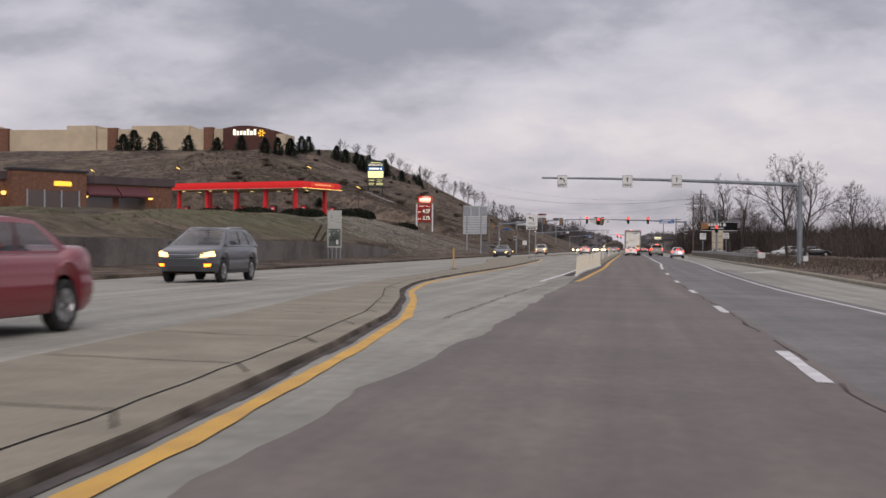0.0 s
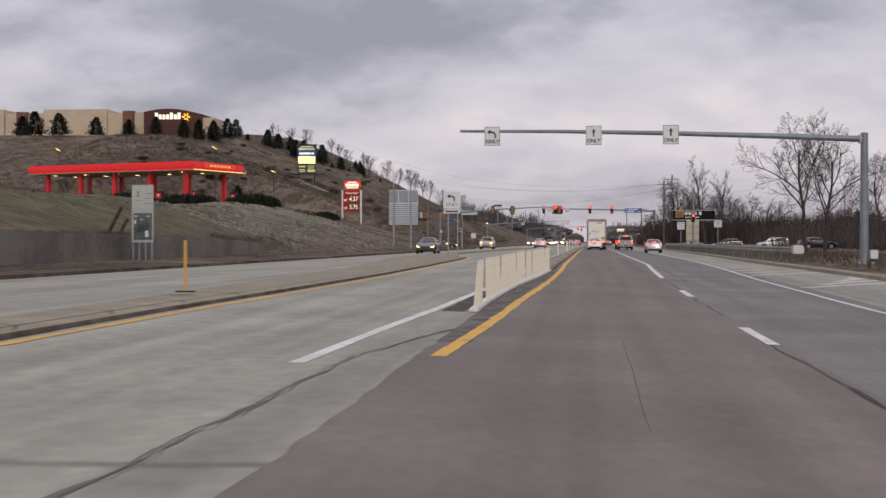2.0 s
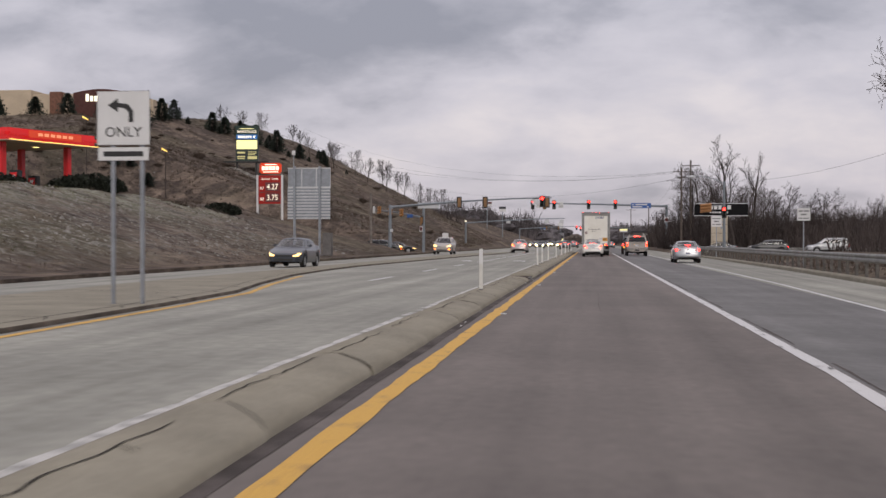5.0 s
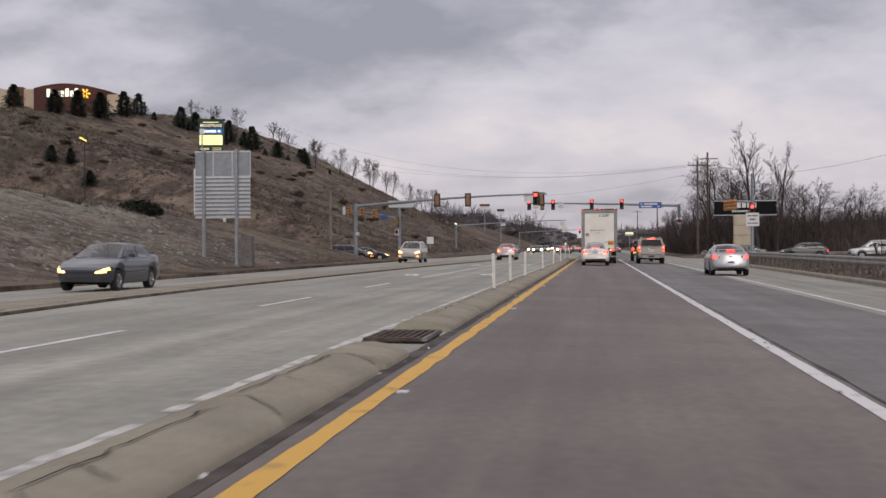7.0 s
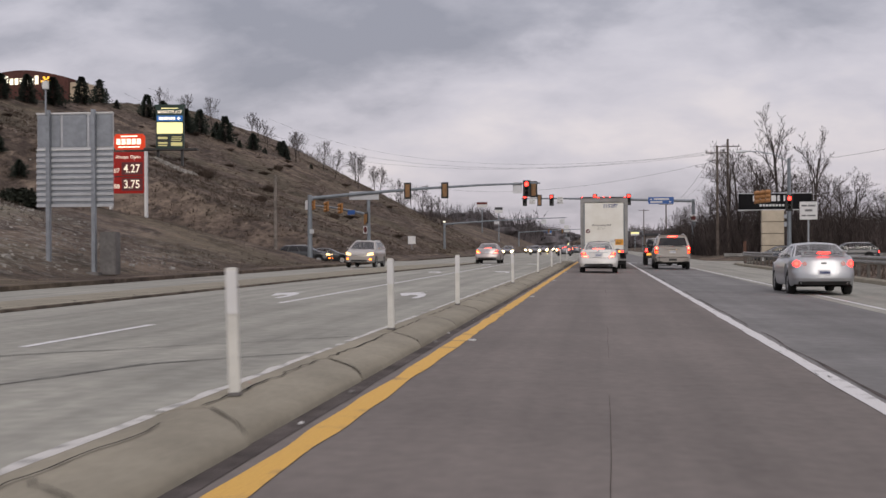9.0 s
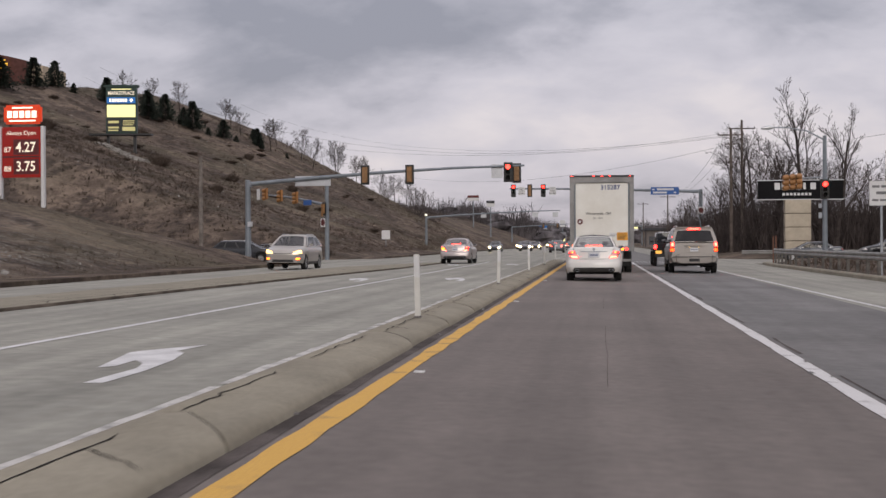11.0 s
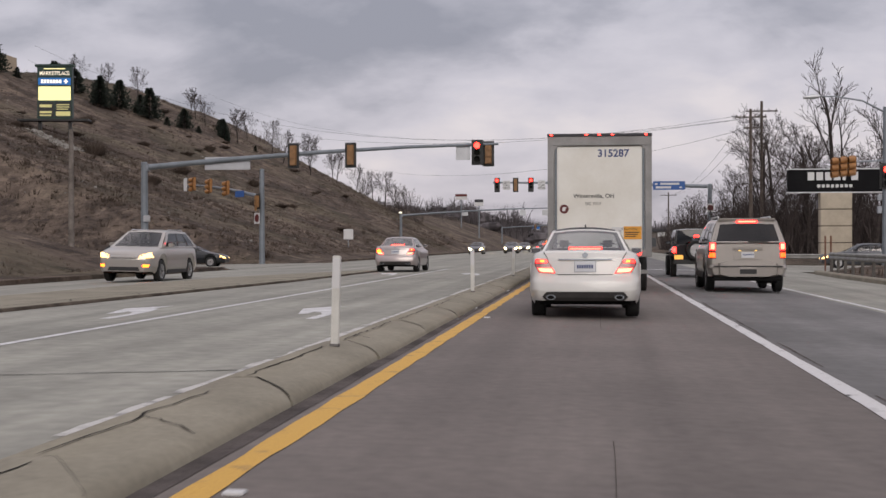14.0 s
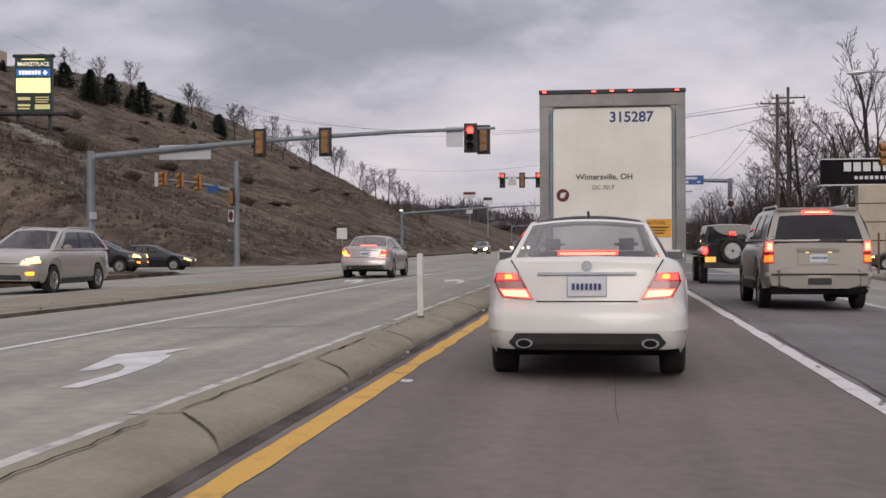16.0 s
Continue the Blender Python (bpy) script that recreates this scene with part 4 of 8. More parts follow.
def lane_sign(parent, x, z, left):
    """A white lane-use sign with its arrow and word, hung under the arm."""
    s = part("lane_sign", box(x - 0.38, x + 0.38, -0.14, -0.128, z, z + 0.92, 0.004), SIGN_WHITE, parent, "white sign with a black arrow and the word only")
    for a, b, c, d in ((-0.36, 0.36, 0.015, 0.03), (-0.36, 0.36, 0.89, 0.905), (-0.36, -0.345, 0.03, 0.89), (0.345, 0.36, 0.03, 0.89)):
        part("border", box(x + a, x + b, -0.144, -0.14, z + c, z + d), SIGN_BLACK, s)
    if left:
        poly = [(0.10, 0.36), (0.17, 0.36), (0.17, 0.56), (0.08, 0.68), (-0.10, 0.70), (-0.10, 0.78), (-0.26, 0.66), (-0.10, 0.54), (-0.10, 0.62), (0.04, 0.60), (0.10, 0.53)]
    else:
        poly = ARROW_UP
    b = prism([(x + px, z + pz) for px, pz in poly], -0.147, -0.14)
    part("arrow", b, SIGN_BLACK, s)
    words("ONLY", 0.24, SIGN_BLACK, s, Matrix.Translation((x, -0.145, z + 0.19)) @ FACE, "word", bold=0.006)
    return s


def mast(name, m, pole_h, pole_r, reach, rise, label, sign=1, arm_z=None):
    t = thing(name, m, label, "signal mast")
    smooth(part("pole", tube([(0, 0, -0.1), (0, 0, 0.25), (0, 0, pole_h)], [pole_r * 1.15, pole_r, pole_r * 0.8], 14), STEEL_D, t))
    smooth(part("cap", tube([(0, 0, pole_h), (0, 0, pole_h + 0.05)], [pole_r * 0.85, pole_r * 0.6], 14), STEEL_D, t))
    part("base_plate", box(-pole_r * 1.9, pole_r * 1.9, -pole_r * 1.9, pole_r * 1.9, -0.12, 0.04, 0.01), STEEL, t)
    z0 = arm_z or pole_h - 0.25
    pts = [(sign * reach * u, 0, z0 + rise * (1 - (1 - u) ** 1.6)) for u in (0, 0.25, 0.5, 0.75, 1.0)]
    smooth(part("arm", tube(pts, [pole_r * 0.72, pole_r * 0.62, pole_r * 0.52, pole_r * 0.42, pole_r * 0.32], 12), STEEL_D, t))
    part("flange", box(sign * pole_r * 0.7, sign * pole_r * 1.2, -pole_r * 0.85, pole_r * 0.85, z0 - 0.2, z0 + 0.2, 0.01), STEEL, t)
    return t


gantry = mast("gantry", Matrix.Translation((12.38, 99.5, 0.05)), 6.05, 0.21, 19.0, 0.55, "grey steel gantry arm with three hanging lane signs", -1)
for x, left in ((-5.05, True), (-0.2, False), (3.44, False)):
    lane_sign(gantry, x - 12.38, 5.62, left)
ob = part("junction_box", box(0.25, 0.6, -0.2, 0.15, 0.2, 0.6, 0.02), ALU, gantry)


def signal_head(parent, x, z, y=-0.30, lit=True, away=False, h=1.36, turned=False):
    """A three-lamp head in its back plate; away: it shows its tan back."""
    s = part("signal_head", box(x - 0.31, x + 0.31, y, y + 0.02, z, z + h, 0.01) if not turned else box(x - 0.16, x + 0.16, y - 0.04, y + 0.06, z + 0.1, z + h - 0.1, 0.04), SIGNAL_B if not turned else SIGNAL_O, parent, "red traffic signal with three lamps" if lit else "traffic signal seen from behind")
    face = y - 0.16 if not away else y - 0.17
    part("housing", box(x - 0.18, x + 0.18, face, y - 0.002, z + 0.14, z + h - 0.14, 0.02), (SIGNAL_O if turned else SIGNAL_Y) if away else SIGNAL_B, s)
    for i in range(3):
        zc = z + h - 0.14 - 0.18 - i * 0.36
        if turned:
            b = tube([(x + 0.10, face + 0.02, zc + 0.01), (x - 0.05, face - 0.03, zc - 0.01), (x - 0.25, face - 0.08, zc - 0.035)], [0.16, 0.165, 0.16], 14, cap=False)
            smooth(part("visor", b, SIGNAL_O, s))
            continue
        if away:
            part("cover", box(x - 0.165, x + 0.165, face - 0.03, face - 0.002, zc - 0.16, zc + 0.16, 0.02), SIGNAL_Y, s)
            continue
        red = lit and i == 0
        smooth(part("lens", tube([(x, face - 0.01, zc), (x, face - 0.03, zc)], [0.165, 0.15], 16), SIG_RED if red else UNDER, s, "glowing red lens" if red else ""))
        b = bmesh.new()
        ring = [[b.verts.new((x + rr * math.cos(radians(-20 + a * 22)), face - dd, zc + rr * math.sin(radians(-20 + a * 22)))) for a in range(11)] for rr, dd in ((0.165, 0.0), (0.165, 0.22))]
        for a in range(10):
            b.faces.new((ring[0][a], ring[0][a + 1], ring[1][a + 1], ring[1][a]))
        part("visor", b, SIGNAL_B, s)
    return s


armA = mast("traffic_signal", Matrix.Translation((-24.33, 242.5, -0.2)), 5.9, 0.22, 19.6, 1.1, "grey steel signal mast with long arm over the lanes")
for x in (-15.85, -12.7):
    signal_head(armA, x + 24.33, 5.52, away=True)
signal_head(armA, -5.84 + 24.33, 5.60)
signal_head(armA, -5.28 + 24.33, 5.55, y=0.15, away=True)
part("sign_back", box(17.3, 18.08, 0.1, 0.12, 5.9, 6.85, 0.005), ALU, armA, "bare metal back of a hung sign")
part("sign_back", box(3.4, 5.95, 0.12, 0.14, 5.5, 6.2, 0.005), ALU, armA, "pale metal back of a street sign")
part("control_box", box(0.05, 0.4, -0.35, -0.2, 2.65, 3.0, 0.02), ALU, armA)
armB = mast("traffic_signal", Matrix.Translation((13.3, 320, -0.35)), 8.2, 0.30, 24.3, 0.6, "grey steel signal mast on the far side of the crossing", -1)
for x, lit, aw in ((-10.5, True, False), (-8.4, False, True), (-6.67, True, False), (-0.5, True, False), (4.25, True, False)):
    signal_head(armB, x - 13.3, 7.45, lit=lit, away=aw, h=1.62)
for x in (-9.45, -5.45):
    s = part("signal_sign", box(x - 13.3 - 0.42, x - 13.3 + 0.42, -0.3, -0.288, 7.7, 8.75, 0.005), SIGN_WHITE, armB, "white sign with small black words")
    for i, wd in enumerate(("LEFT", "TURN", "SIGNAL")):
        words(wd, 0.27, SIGN_BLACK, s, Matrix.Translation((x - 13.3, -0.303, 8.5 - i * 0.3)) @ FACE, "word")
bs = part("street_sign", box(7.0 - 13.3, 10.55 - 13.3, -0.32, -0.30, 7.6, 8.55, 0.01), SIGN_BLUE, armB, "blue street-name sign with white print")
bars([(7.8 - 13.3, 9.9 - 13.3, 8.15, 8.38, -0.321), (7.3 - 13.3, 9.0 - 13.3, 7.75, 7.98, -0.321), (7.2 - 13.3, 7.5 - 13.3, 8.17, 8.33, -0.321), (9.9 - 13.3, 10.2 - 13.3, 7.78, 7.95, -0.321)], SIGN_WHITE, bs)
ps = part("turn_ban_sign", box(-0.42, 0.42, -0.40, -0.388, 5.1, 6.0, 0.005), SIGN_WHITE, armB, "square white sign with a red ring")
b = tube([(0, -0.405, 5.55), (0, -0.402, 5.55)], 0.34, 20)
part("ring", b, DARKRED, ps)
armC = mast("traffic_signal", pose(-22.78, 262, -0.25, 0, 0, -47), 6.7, 0.2, 12.6, 1.3, "grey signal mast whose arm reaches over the side street", -1, 4.75)
for d in (4.6, 7.4, 10.2):
    signal_head(armC, -d, 4.55 + 0.09 * d, away=True, h=1.25, turned=True)
part("street_sign", box(-3.6, -2.2, -0.25, -0.23, 4.85, 5.3, 0.01), SIGN_BLUE, armC, "blue street-name sign")
part("sign_back", box(-12.3, -11.7, -0.22, -0.2, 5.6, 6.6, 0.01), SIGN_WHITE, armC)
signal_head(armC, 0.25, 3.9, y=-0.45, away=True, h=1.1)
ps = part("turn_ban_sign", box(-0.45, 0.3, -0.36, -0.345, 2.9, 3.65, 0.005), SIGN_WHITE, armC, "white sign with a red ring")
part("ring", tube([(-0.08, -0.365, 3.28), (-0.08, -0.36, 3.28)], 0.3, 18), DARKRED, ps)
armD = mast("traffic_signal", Matrix.Translation((-24.6, 340, -0.7)), 5.9, 0.2, 19.5, 0.9, "thin distant signal mast over the oncoming lanes")
for x in (8.0, 15.5, 18.4):
    part("sign_back", box(x, x + 0.8, 0.1, 0.12, 5.6, 6.3, 0.005), ALU, armD)
part("lamp", box(-0.2, 0.2, -0.35, -0.2, 5.95, 6.15, 0.03), SIGN_LIT_W, armD, "small lit lamp on the mast")
armE = mast("traffic_signal", Matrix.Translation((-24.0, 520, -0.6)), 6.5, 0.22, 22, 0.9, "remote signal mast far down the road")
for x in (9, 13, 19):
    signal_head(armE, x, 5.9, away=(x < 15))
armF = mast("traffic_signal", Matrix.Translation((14.0, 560, -0.6)), 7.0, 0.22, 19, 0.7, "remote signal mast with red lamps far down the road", -1)
for x in (-18, -14, -9.5):
    signal_head(armF, x, 5.9)
poleR = thing("signal_pole", Matrix.Translation((15.86, 245, -0.1)), "steel pole with street lamp and tan signal heads", "signal pole")
smooth(part("pole", tube([(0, 0, -0.2), (0, 0, 8.6)], [0.19, 0.13], 12), STEEL_D, poleR))
smooth(part("lamp_arm", tube([(0, 0, 8.3), (-1.2, 0, 8.95), (-2.6, 0, 9.2), (-3.6, 0, 9.22)], [0.06, 0.05, 0.045, 0.04], 8), STEEL, poleR))
smooth(part("lamp_head", tube([(-3.4, 0, 9.22), (-3.8, 0, 9.2), (-4.3, 0, 9.17)], [0.07, 0.16, 0.08], 10), ALU, poleR))
signal_head(poleR, -0.05, 4.2, y=-0.28)
for x in (-2.55, -2.1, -1.65):
    signal_head(poleR, x, 5.05 + 0.1 * (x + 1.1), y=0.4, away=True, h=1.15, turned=True)
smooth(part("bracket", tube([(0, 0, 5.75), (-1.2, 0.3, 5.7), (-2.75, 0.42, 5.6)], 0.045, 8), STEEL, poleR))
part("control_box", box(-0.42, -0.2, -0.12, 0.12, 2.9, 3.3, 0.02), STEEL, poleR)
part("control_box", box(-0.42, -0.2, -0.12, 0.12, 3.6, 3.9, 0.02), STEEL, poleR)

# guide sign seen from behind, on two posts
big = thing("guide_sign", Matrix.Translation((-22.4, 188.6, 0.1)), "back of a large ribbed metal guide sign on two posts", "road sign")
for k in range(10):
    part("rib_panel", prism([(-1.75, 2.95 + k * 0.245), (1.72, 2.95 + k * 0.245), (1.72, 3.07 + k * 0.245), (-1.75, 3.07 + k * 0.245)], -0.03, 0.055), ALU, big)
    # recesses take a darker metal, so the shading between ribs is colour
    part("rib_groove", box(-1.75, 1.72, 0.03, 0.055, 3.07 + k * 0.245, 3.195 + k * 0.245), STEEL, big)
part("upper_panel", box(-1.72, 1.75, 0.02, 0.05, 5.45, 7.05, 0.01), ALU, big)
for x0, x1 in ((-1.70, -0.65), (-0.55, 0.55), (0.65, 1.70)):
    part("stiffener", box(x0, x1, 0.0, 0.02, 5.55, 6.95, 0.01), STEEL, big)
for z in (5.4, 6.98):
    part("edge_rail", box(-1.75, 1.75, -0.03, 0.02, z, z + 0.07, 0.01), SIGN_WHITE, big)
for x in (-1.15, 0.9):
    part("post", box(x - 0.09, x + 0.09, -0.24, -0.035, -0.3, 7.15, 0.015), STEEL, big)
    part("footing", box(x - 0.3, x + 0.3, -0.45, 0.15, -0.35, 0.12, 0.03), CONC_GREY, big)
part("pole", box(-1.22, -1.16, -0.31, -0.25, 6.9, 8.3), STEEL, big)
part("camera_box", box(-1.32, -1.06, -0.36, -0.2, 8.05, 8.4, 0.02), SIGN_WHITE, big)
cab = thing("utility_cabinet", Matrix.Translation((-20.95, 188.9, 0.05)), "grey metal utility cabinet on the verge", "cabinet")
part("body", box(-0.36, 0.36, -0.3, 0.3, 0.05, 1.9, 0.03), CONC_GREY, cab)
part("door", box(-0.31, 0.31, -0.325, -0.302, 0.15, 1.8, 0.01), CONC_GREY, cab)
back = thing("notice_board", Matrix.Translation((-22.8, 100.2, 0.66)), "tall notice board with a pale header over a dark glazed panel", "notice board")
part("board", box(-0.56, 0.56, 0, 0.05, 0.35, 3.25, 0.01), mat("pale_board_sheet", (0.40, 0.41, 0.39), 0.6, vary=0.08, scale=0.8, fine=0.1), back)
# the mottling paints greenish reflections into the dark panel's colour
panel = part("glazed_panel", box(-0.46, 0.50, -0.02, -0.001, 0.47, 1.82, 0.01), mat("dark_glazing_reflections", (0.10, 0.115, 0.105), 0.35, scale=1.4, rgb2=(0.035, 0.04, 0.038), low=0.42, high=0.56), back, "dark glazed panel with its reflections painted in as greenish mottling")
for x, z, w, h in ((-0.33, 1.68, 0.14, 0.05), (0.30, 1.66, 0.14, 0.05), (-0.05, 1.50, 0.12, 0.04), (0.22, 0.78, 0.16, 0.32), (-0.38, 1.38, 0.09, 0.2)):
    part("pale_label", box(x - w / 2, x + w / 2, -0.024, -0.02, z - h / 2, z + h / 2), SIGN_WHITE, panel)
for x0, x1, z0, z1 in ((-0.27, -0.14, 2.88, 2.92), (-0.27, -0.235, 2.70, 2.88), (-0.27, -0.14, 2.66, 2.70)):
    part("header_mark", box(x0, x1, -0.004, 0.0, z0, z1), SIGN_BLACK, back)
bars([(0.05, 0.50, 2.80, 2.83, 0.0), (0.10, 0.42, 2.56, 2.59, 0.0), (-0.36, -0.02, 2.44, 2.47, 0.0), (0.12, 0.5, 2.30, 2.33, 0.0)], STEEL_D, back)
for x in (-0.50, -0.18, 0.15, 0.48):
    part("leg", box(x - 0.035, x + 0.035, 0.01, 0.05, -0.80, 0.35), STEEL, back)
for x0, x1, h in ((-25.05, -23.65, 2.75), (-24.45, -23.35, 2.15)):
    lt = thing("leaning_pole", Matrix.Translation((x0, 100.35, 0.05)), "dark weathered timber pole leaning beside the notice board", "pole", "leaning poles")
    b = tube([(0, -0.1, 0), ((x1 - x0) * 0.5, -0.05, h * 0.52), (x1 - x0, 0.0, h)], [0.11, 0.10, 0.08], 9)
    bmesh.ops.translate(b, vec=(0, -0.75, 0), verts=b.verts)
    smooth(part("pole", b, BARK, lt))
ol = thing("lane_sign", Matrix.Translation((-8.1, 109.4, 0.2)), "white left-turn-only sign on two steel posts", "road sign")
s = part("panel", box(-0.48, 0.48, -0.012, 0.0, 2.7, 3.65, 0.01), SIGN_WHITE, ol)
part("arrow", prism([(0.10, 3.1), (0.18, 3.1), (0.18, 3.30), (0.08, 3.42), (-0.10, 3.44), (-0.10, 3.52), (-0.28, 3.40), (-0.10, 3.28), (-0.10, 3.36), (0.04, 3.34), (0.10, 3.27)], -0.016, -0.012), SIGN_BLACK, s)
words("ONLY", 0.25, SIGN_BLACK, s, Matrix.Translation((0, -0.015, 2.92)) @ FACE, "word")
s2 = part("lower_panel", box(-0.46, 0.46, -0.012, 0.0, 2.43, 2.66, 0.005), SIGN_WHITE, ol)
bars([(-0.36, 0.36, 2.5, 2.59, -0.013)], SIGN_BLACK, s2)
for x in (-0.2, 0.33):
    part("post", box(x - 0.03, x + 0.03, 0.004, 0.06, -0.2, 3.6), STEEL, ol)
rw = thing("road_sign", Matrix.Translation((11.17, 205, -0.17)), "white sign with three lines of dark print on a post", "road sign")
s = part("panel", box(-0.46, 0.46, -0.012, 0, 2.75, 3.7, 0.01), SIGN_WHITE, rw)
bars([(-0.36, -0.08, 3.44, 3.53, -0.013), (-0.02, 0.36, 3.44, 3.53, -0.013), (-0.2, 0.2, 3.18, 3.29, -0.013), (-0.36, -0.12, 2.92, 3.0, -0.013), (-0.06, 0.36, 2.92, 3.0, -0.013)], mat("faded_print", (0.16, 0.16, 0.165), 0.6, vary=0.1), s)
part("post", box(-0.04, 0.04, 0.004, 0.07, -0.3, 3.6), STEEL, rw)
rw2 = thing("road_sign", Matrix.Translation((11.3, 158, -0.35)), "white sign with dark print on a post behind the rail", "road sign")
s = part("panel", box(-0.34, 0.34, -0.012, 0, 2.70, 3.37, 0.01), SIGN_WHITE, rw2)
bars([(-0.26, -0.04, 3.18, 3.245, -0.013), (0.0, 0.26, 3.18, 3.245, -0.013), (-0.15, 0.15, 2.99, 3.065, -0.013), (-0.26, -0.07, 2.80, 2.855, -0.013), (-0.03, 0.26, 2.80, 2.855, -0.013)], mat("faded_print", (0.16, 0.16, 0.165), 0.6, vary=0.1), s)
part("post", box(-0.03, 0.03, 0.004, 0.06, -0.3, 3.3), STEEL, rw2)
ss = thing("road_sign", Matrix.Translation((-24.4, 302.6, 0.4)), "small white road sign by the hillside", "road sign")
part("panel", box(-0.5, 0.5, -0.012, 0, 1.3, 2.35, 0.01), SIGN_WHITE, ss)
part("post", box(-0.04, 0.04, 0.004, 0.07, -0.8, 2.3), STEEL, ss)

# guard rail
rail = thing("guard_rail", Matrix(), "galvanised steel guard rail on posts behind the kerb", "guard rail")
def rail_x(y):
    return interp(KERB_R, y) + 0.35 + max(0.0, (112 - y)) ** 2 * 0.012
prof = ((0.0, 0.0), (-0.05, 0.05), (-0.05, 0.10), (0.0, 0.16), (-0.05, 0.22), (-0.05, 0.27), (0.0, 0.32))
ry = axis([(105, 233, 4.0)])
for a, b in zip(ry, ry[1:]):
    bm = bmesh.new()
    rings = [[bm.verts.new((rail_x(y) + px, y, 0.47 + pz)) for px, pz in prof] for y in (a, b)]
    for i in range(6):
        bm.faces.new((rings[0][i], rings[1][i], rings[1][i + 1], rings[0][i + 1]))
    part("beam", bm, RAIL, rail)
part("terminal", box(rail_x(105) - 0.25, rail_x(105) + 0.3, 104.2, 105.0, 0.42, 0.86, 0.06), ALU, rail, "pale end terminal")
for y in axis([(106, 233, 2.0)]):
    x = rail_x(y)
    # post colour is darkened: the shade behind the beam is put into it
    part("post", box(x + 0.02, x + 0.13, y - 0.05, y + 0.05, -0.25, 0.76), mat("shaded_rail_post", (0.15, 0.14, 0.128), 0.9, vary=0.2, scale=3.0, fine=0.3), rail)
far_rail = thing("guard_rail", Matrix(), "galvanised guard rail on the far side of the side street", "guard rail")
for k in range(8):
    x0, x1 = 12.2 + 4 * k, 16.2 + 4 * k
    bm = bmesh.new()
    rings = [[bm.verts.new((x, 263.2 + px, 0.16 + pz)) for px, pz in prof] for x in (x0, x1)]
    for i in range(6):
        bm.faces.new((rings[0][i], rings[1][i], rings[1][i + 1], rings[0][i + 1]))
    part("beam", bm, RAIL, far_rail)
    for x in (x0 + 0.3, x0 + 2.3):
        # same darkened post colour, with the beam's shade in it
        part("post", box(x - 0.05, x + 0.05, 263.22, 263.33, -0.5, 0.46), mat("shaded_rail_post", (0.15, 0.14, 0.128), 0.9, vary=0.2, scale=3.0, fine=0.3), far_rail)
for x, y in ((11.15, 234.6), (11.25, 236.6)):
    rp = thing("rust_post", Matrix.Translation((x, y, -0.2)), "thin rusty steel stake at the corner", "stake", "corner stakes")
    part("stake", box(-0.035, 0.035, -0.035, 0.035, 0, 1.75), BRICK, rp)

# store sign on its block pylon
ks = thing("store_pylon_sign", Matrix.Translation((17.6, 269, 0.05)), "black store sign box on a beige block pylon", "pylon sign")
for k in range(4):
    part("block", box(-1.1, 1.1, -0.5, 0.5, k * 1.2 + 0.02, k * 1.2 + 1.17, 0.03), STONE_BLOCK, ks)
sb = part("sign_box", box(-3.35, 3.85, -0.35, 0.35, 4.85, 6.45, 0.03), mat("sign_box_black", (0.012, 0.012, 0.013), 0.92, vary=0.1, scale=0.8), ks, "black sign box with white shapes")
part("edge", box(-3.4, 3.9, -0.37, 0.37, 6.45, 6.52), ALU, ks)
part("edge", box(-3.4, 3.9, -0.37, 0.37, 4.78, 4.85), ALU, ks)
bars([(-1.98 + i * 0.61, -1.98 + i * 0.61 + 0.47 - 0.25 * (i == 4), 5.68, 6.26, -0.352) for i in range(6)] + [(-1.31 + i * 0.32, -1.31 + i * 0.32 + 0.22, 5.16, 5.38, -0.352) for i in range(8)], SIGN_WHITE, sb)

# price sign of the filling station
pz = thing("price_sign", Matrix.Translation((-37.1, 234.0, 3.3)), "red illuminated fuel price sign on white posts", "price sign")
part("top_panel", box(-1.25, 1.35, -0.2, 0.2, 5.85, 7.1, 0.15), SIGN_LIT_O, pz, "orange-red illuminated header with a pale band")
bars([(-0.95 + i * 0.42, -0.62 + i * 0.42, 6.25, 6.7, -0.202) for i in range(5)] + [(-0.6, 0.8, 6.85, 6.95, -0.202), (-0.8, 1.0, 6.0, 6.1, -0.202)], SIGN_LIT_W, pz, "pale_bar")
pp = part("price_panel", box(-1.35, 1.3, -0.18, 0.18, 2.35, 5.65, 0.04), SIGN_LIT_R, pz)
words("Always Open", 0.38, PRICE_LIT, pp, Matrix.Translation((0, -0.186, 5.25)) @ FACE, "word")
for z0 in (3.82, 2.55):
    part("digit_box", box(-0.55, 1.2, -0.184, -0.181, z0, z0 + 1.02), DARKRED, pp)
words("4.27", 0.92, PRICE_LIT, pp, Matrix.Translation((0.3, -0.187, 4.3)) @ FACE, "price", 0.86, bold=0.012)
words("3.75", 0.92, PRICE_LIT, pp, Matrix.Translation((0.3, -0.187, 3.05)) @ FACE, "price", 0.86, bold=0.012)
words("87", 0.5, PRICE_LIT, pp, Matrix.Translation((-0.95, -0.186, 4.15)) @ FACE, "grade")
words("88", 0.5, PRICE_LIT, pp, Matrix.Translation((-0.95, -0.186, 2.9)) @ FACE, "grade")
part("divider", box(-1.3, 1.25, -0.187, -0.182, 3.66, 3.74), SIGN_BLACK, pp)
for x in (-1.5, 1.42):
    part("post", box(x - 0.11, x + 0.11, -0.15, 0.15, -0.6, 5.7, 0.02), SIGN_WHITE, pz)

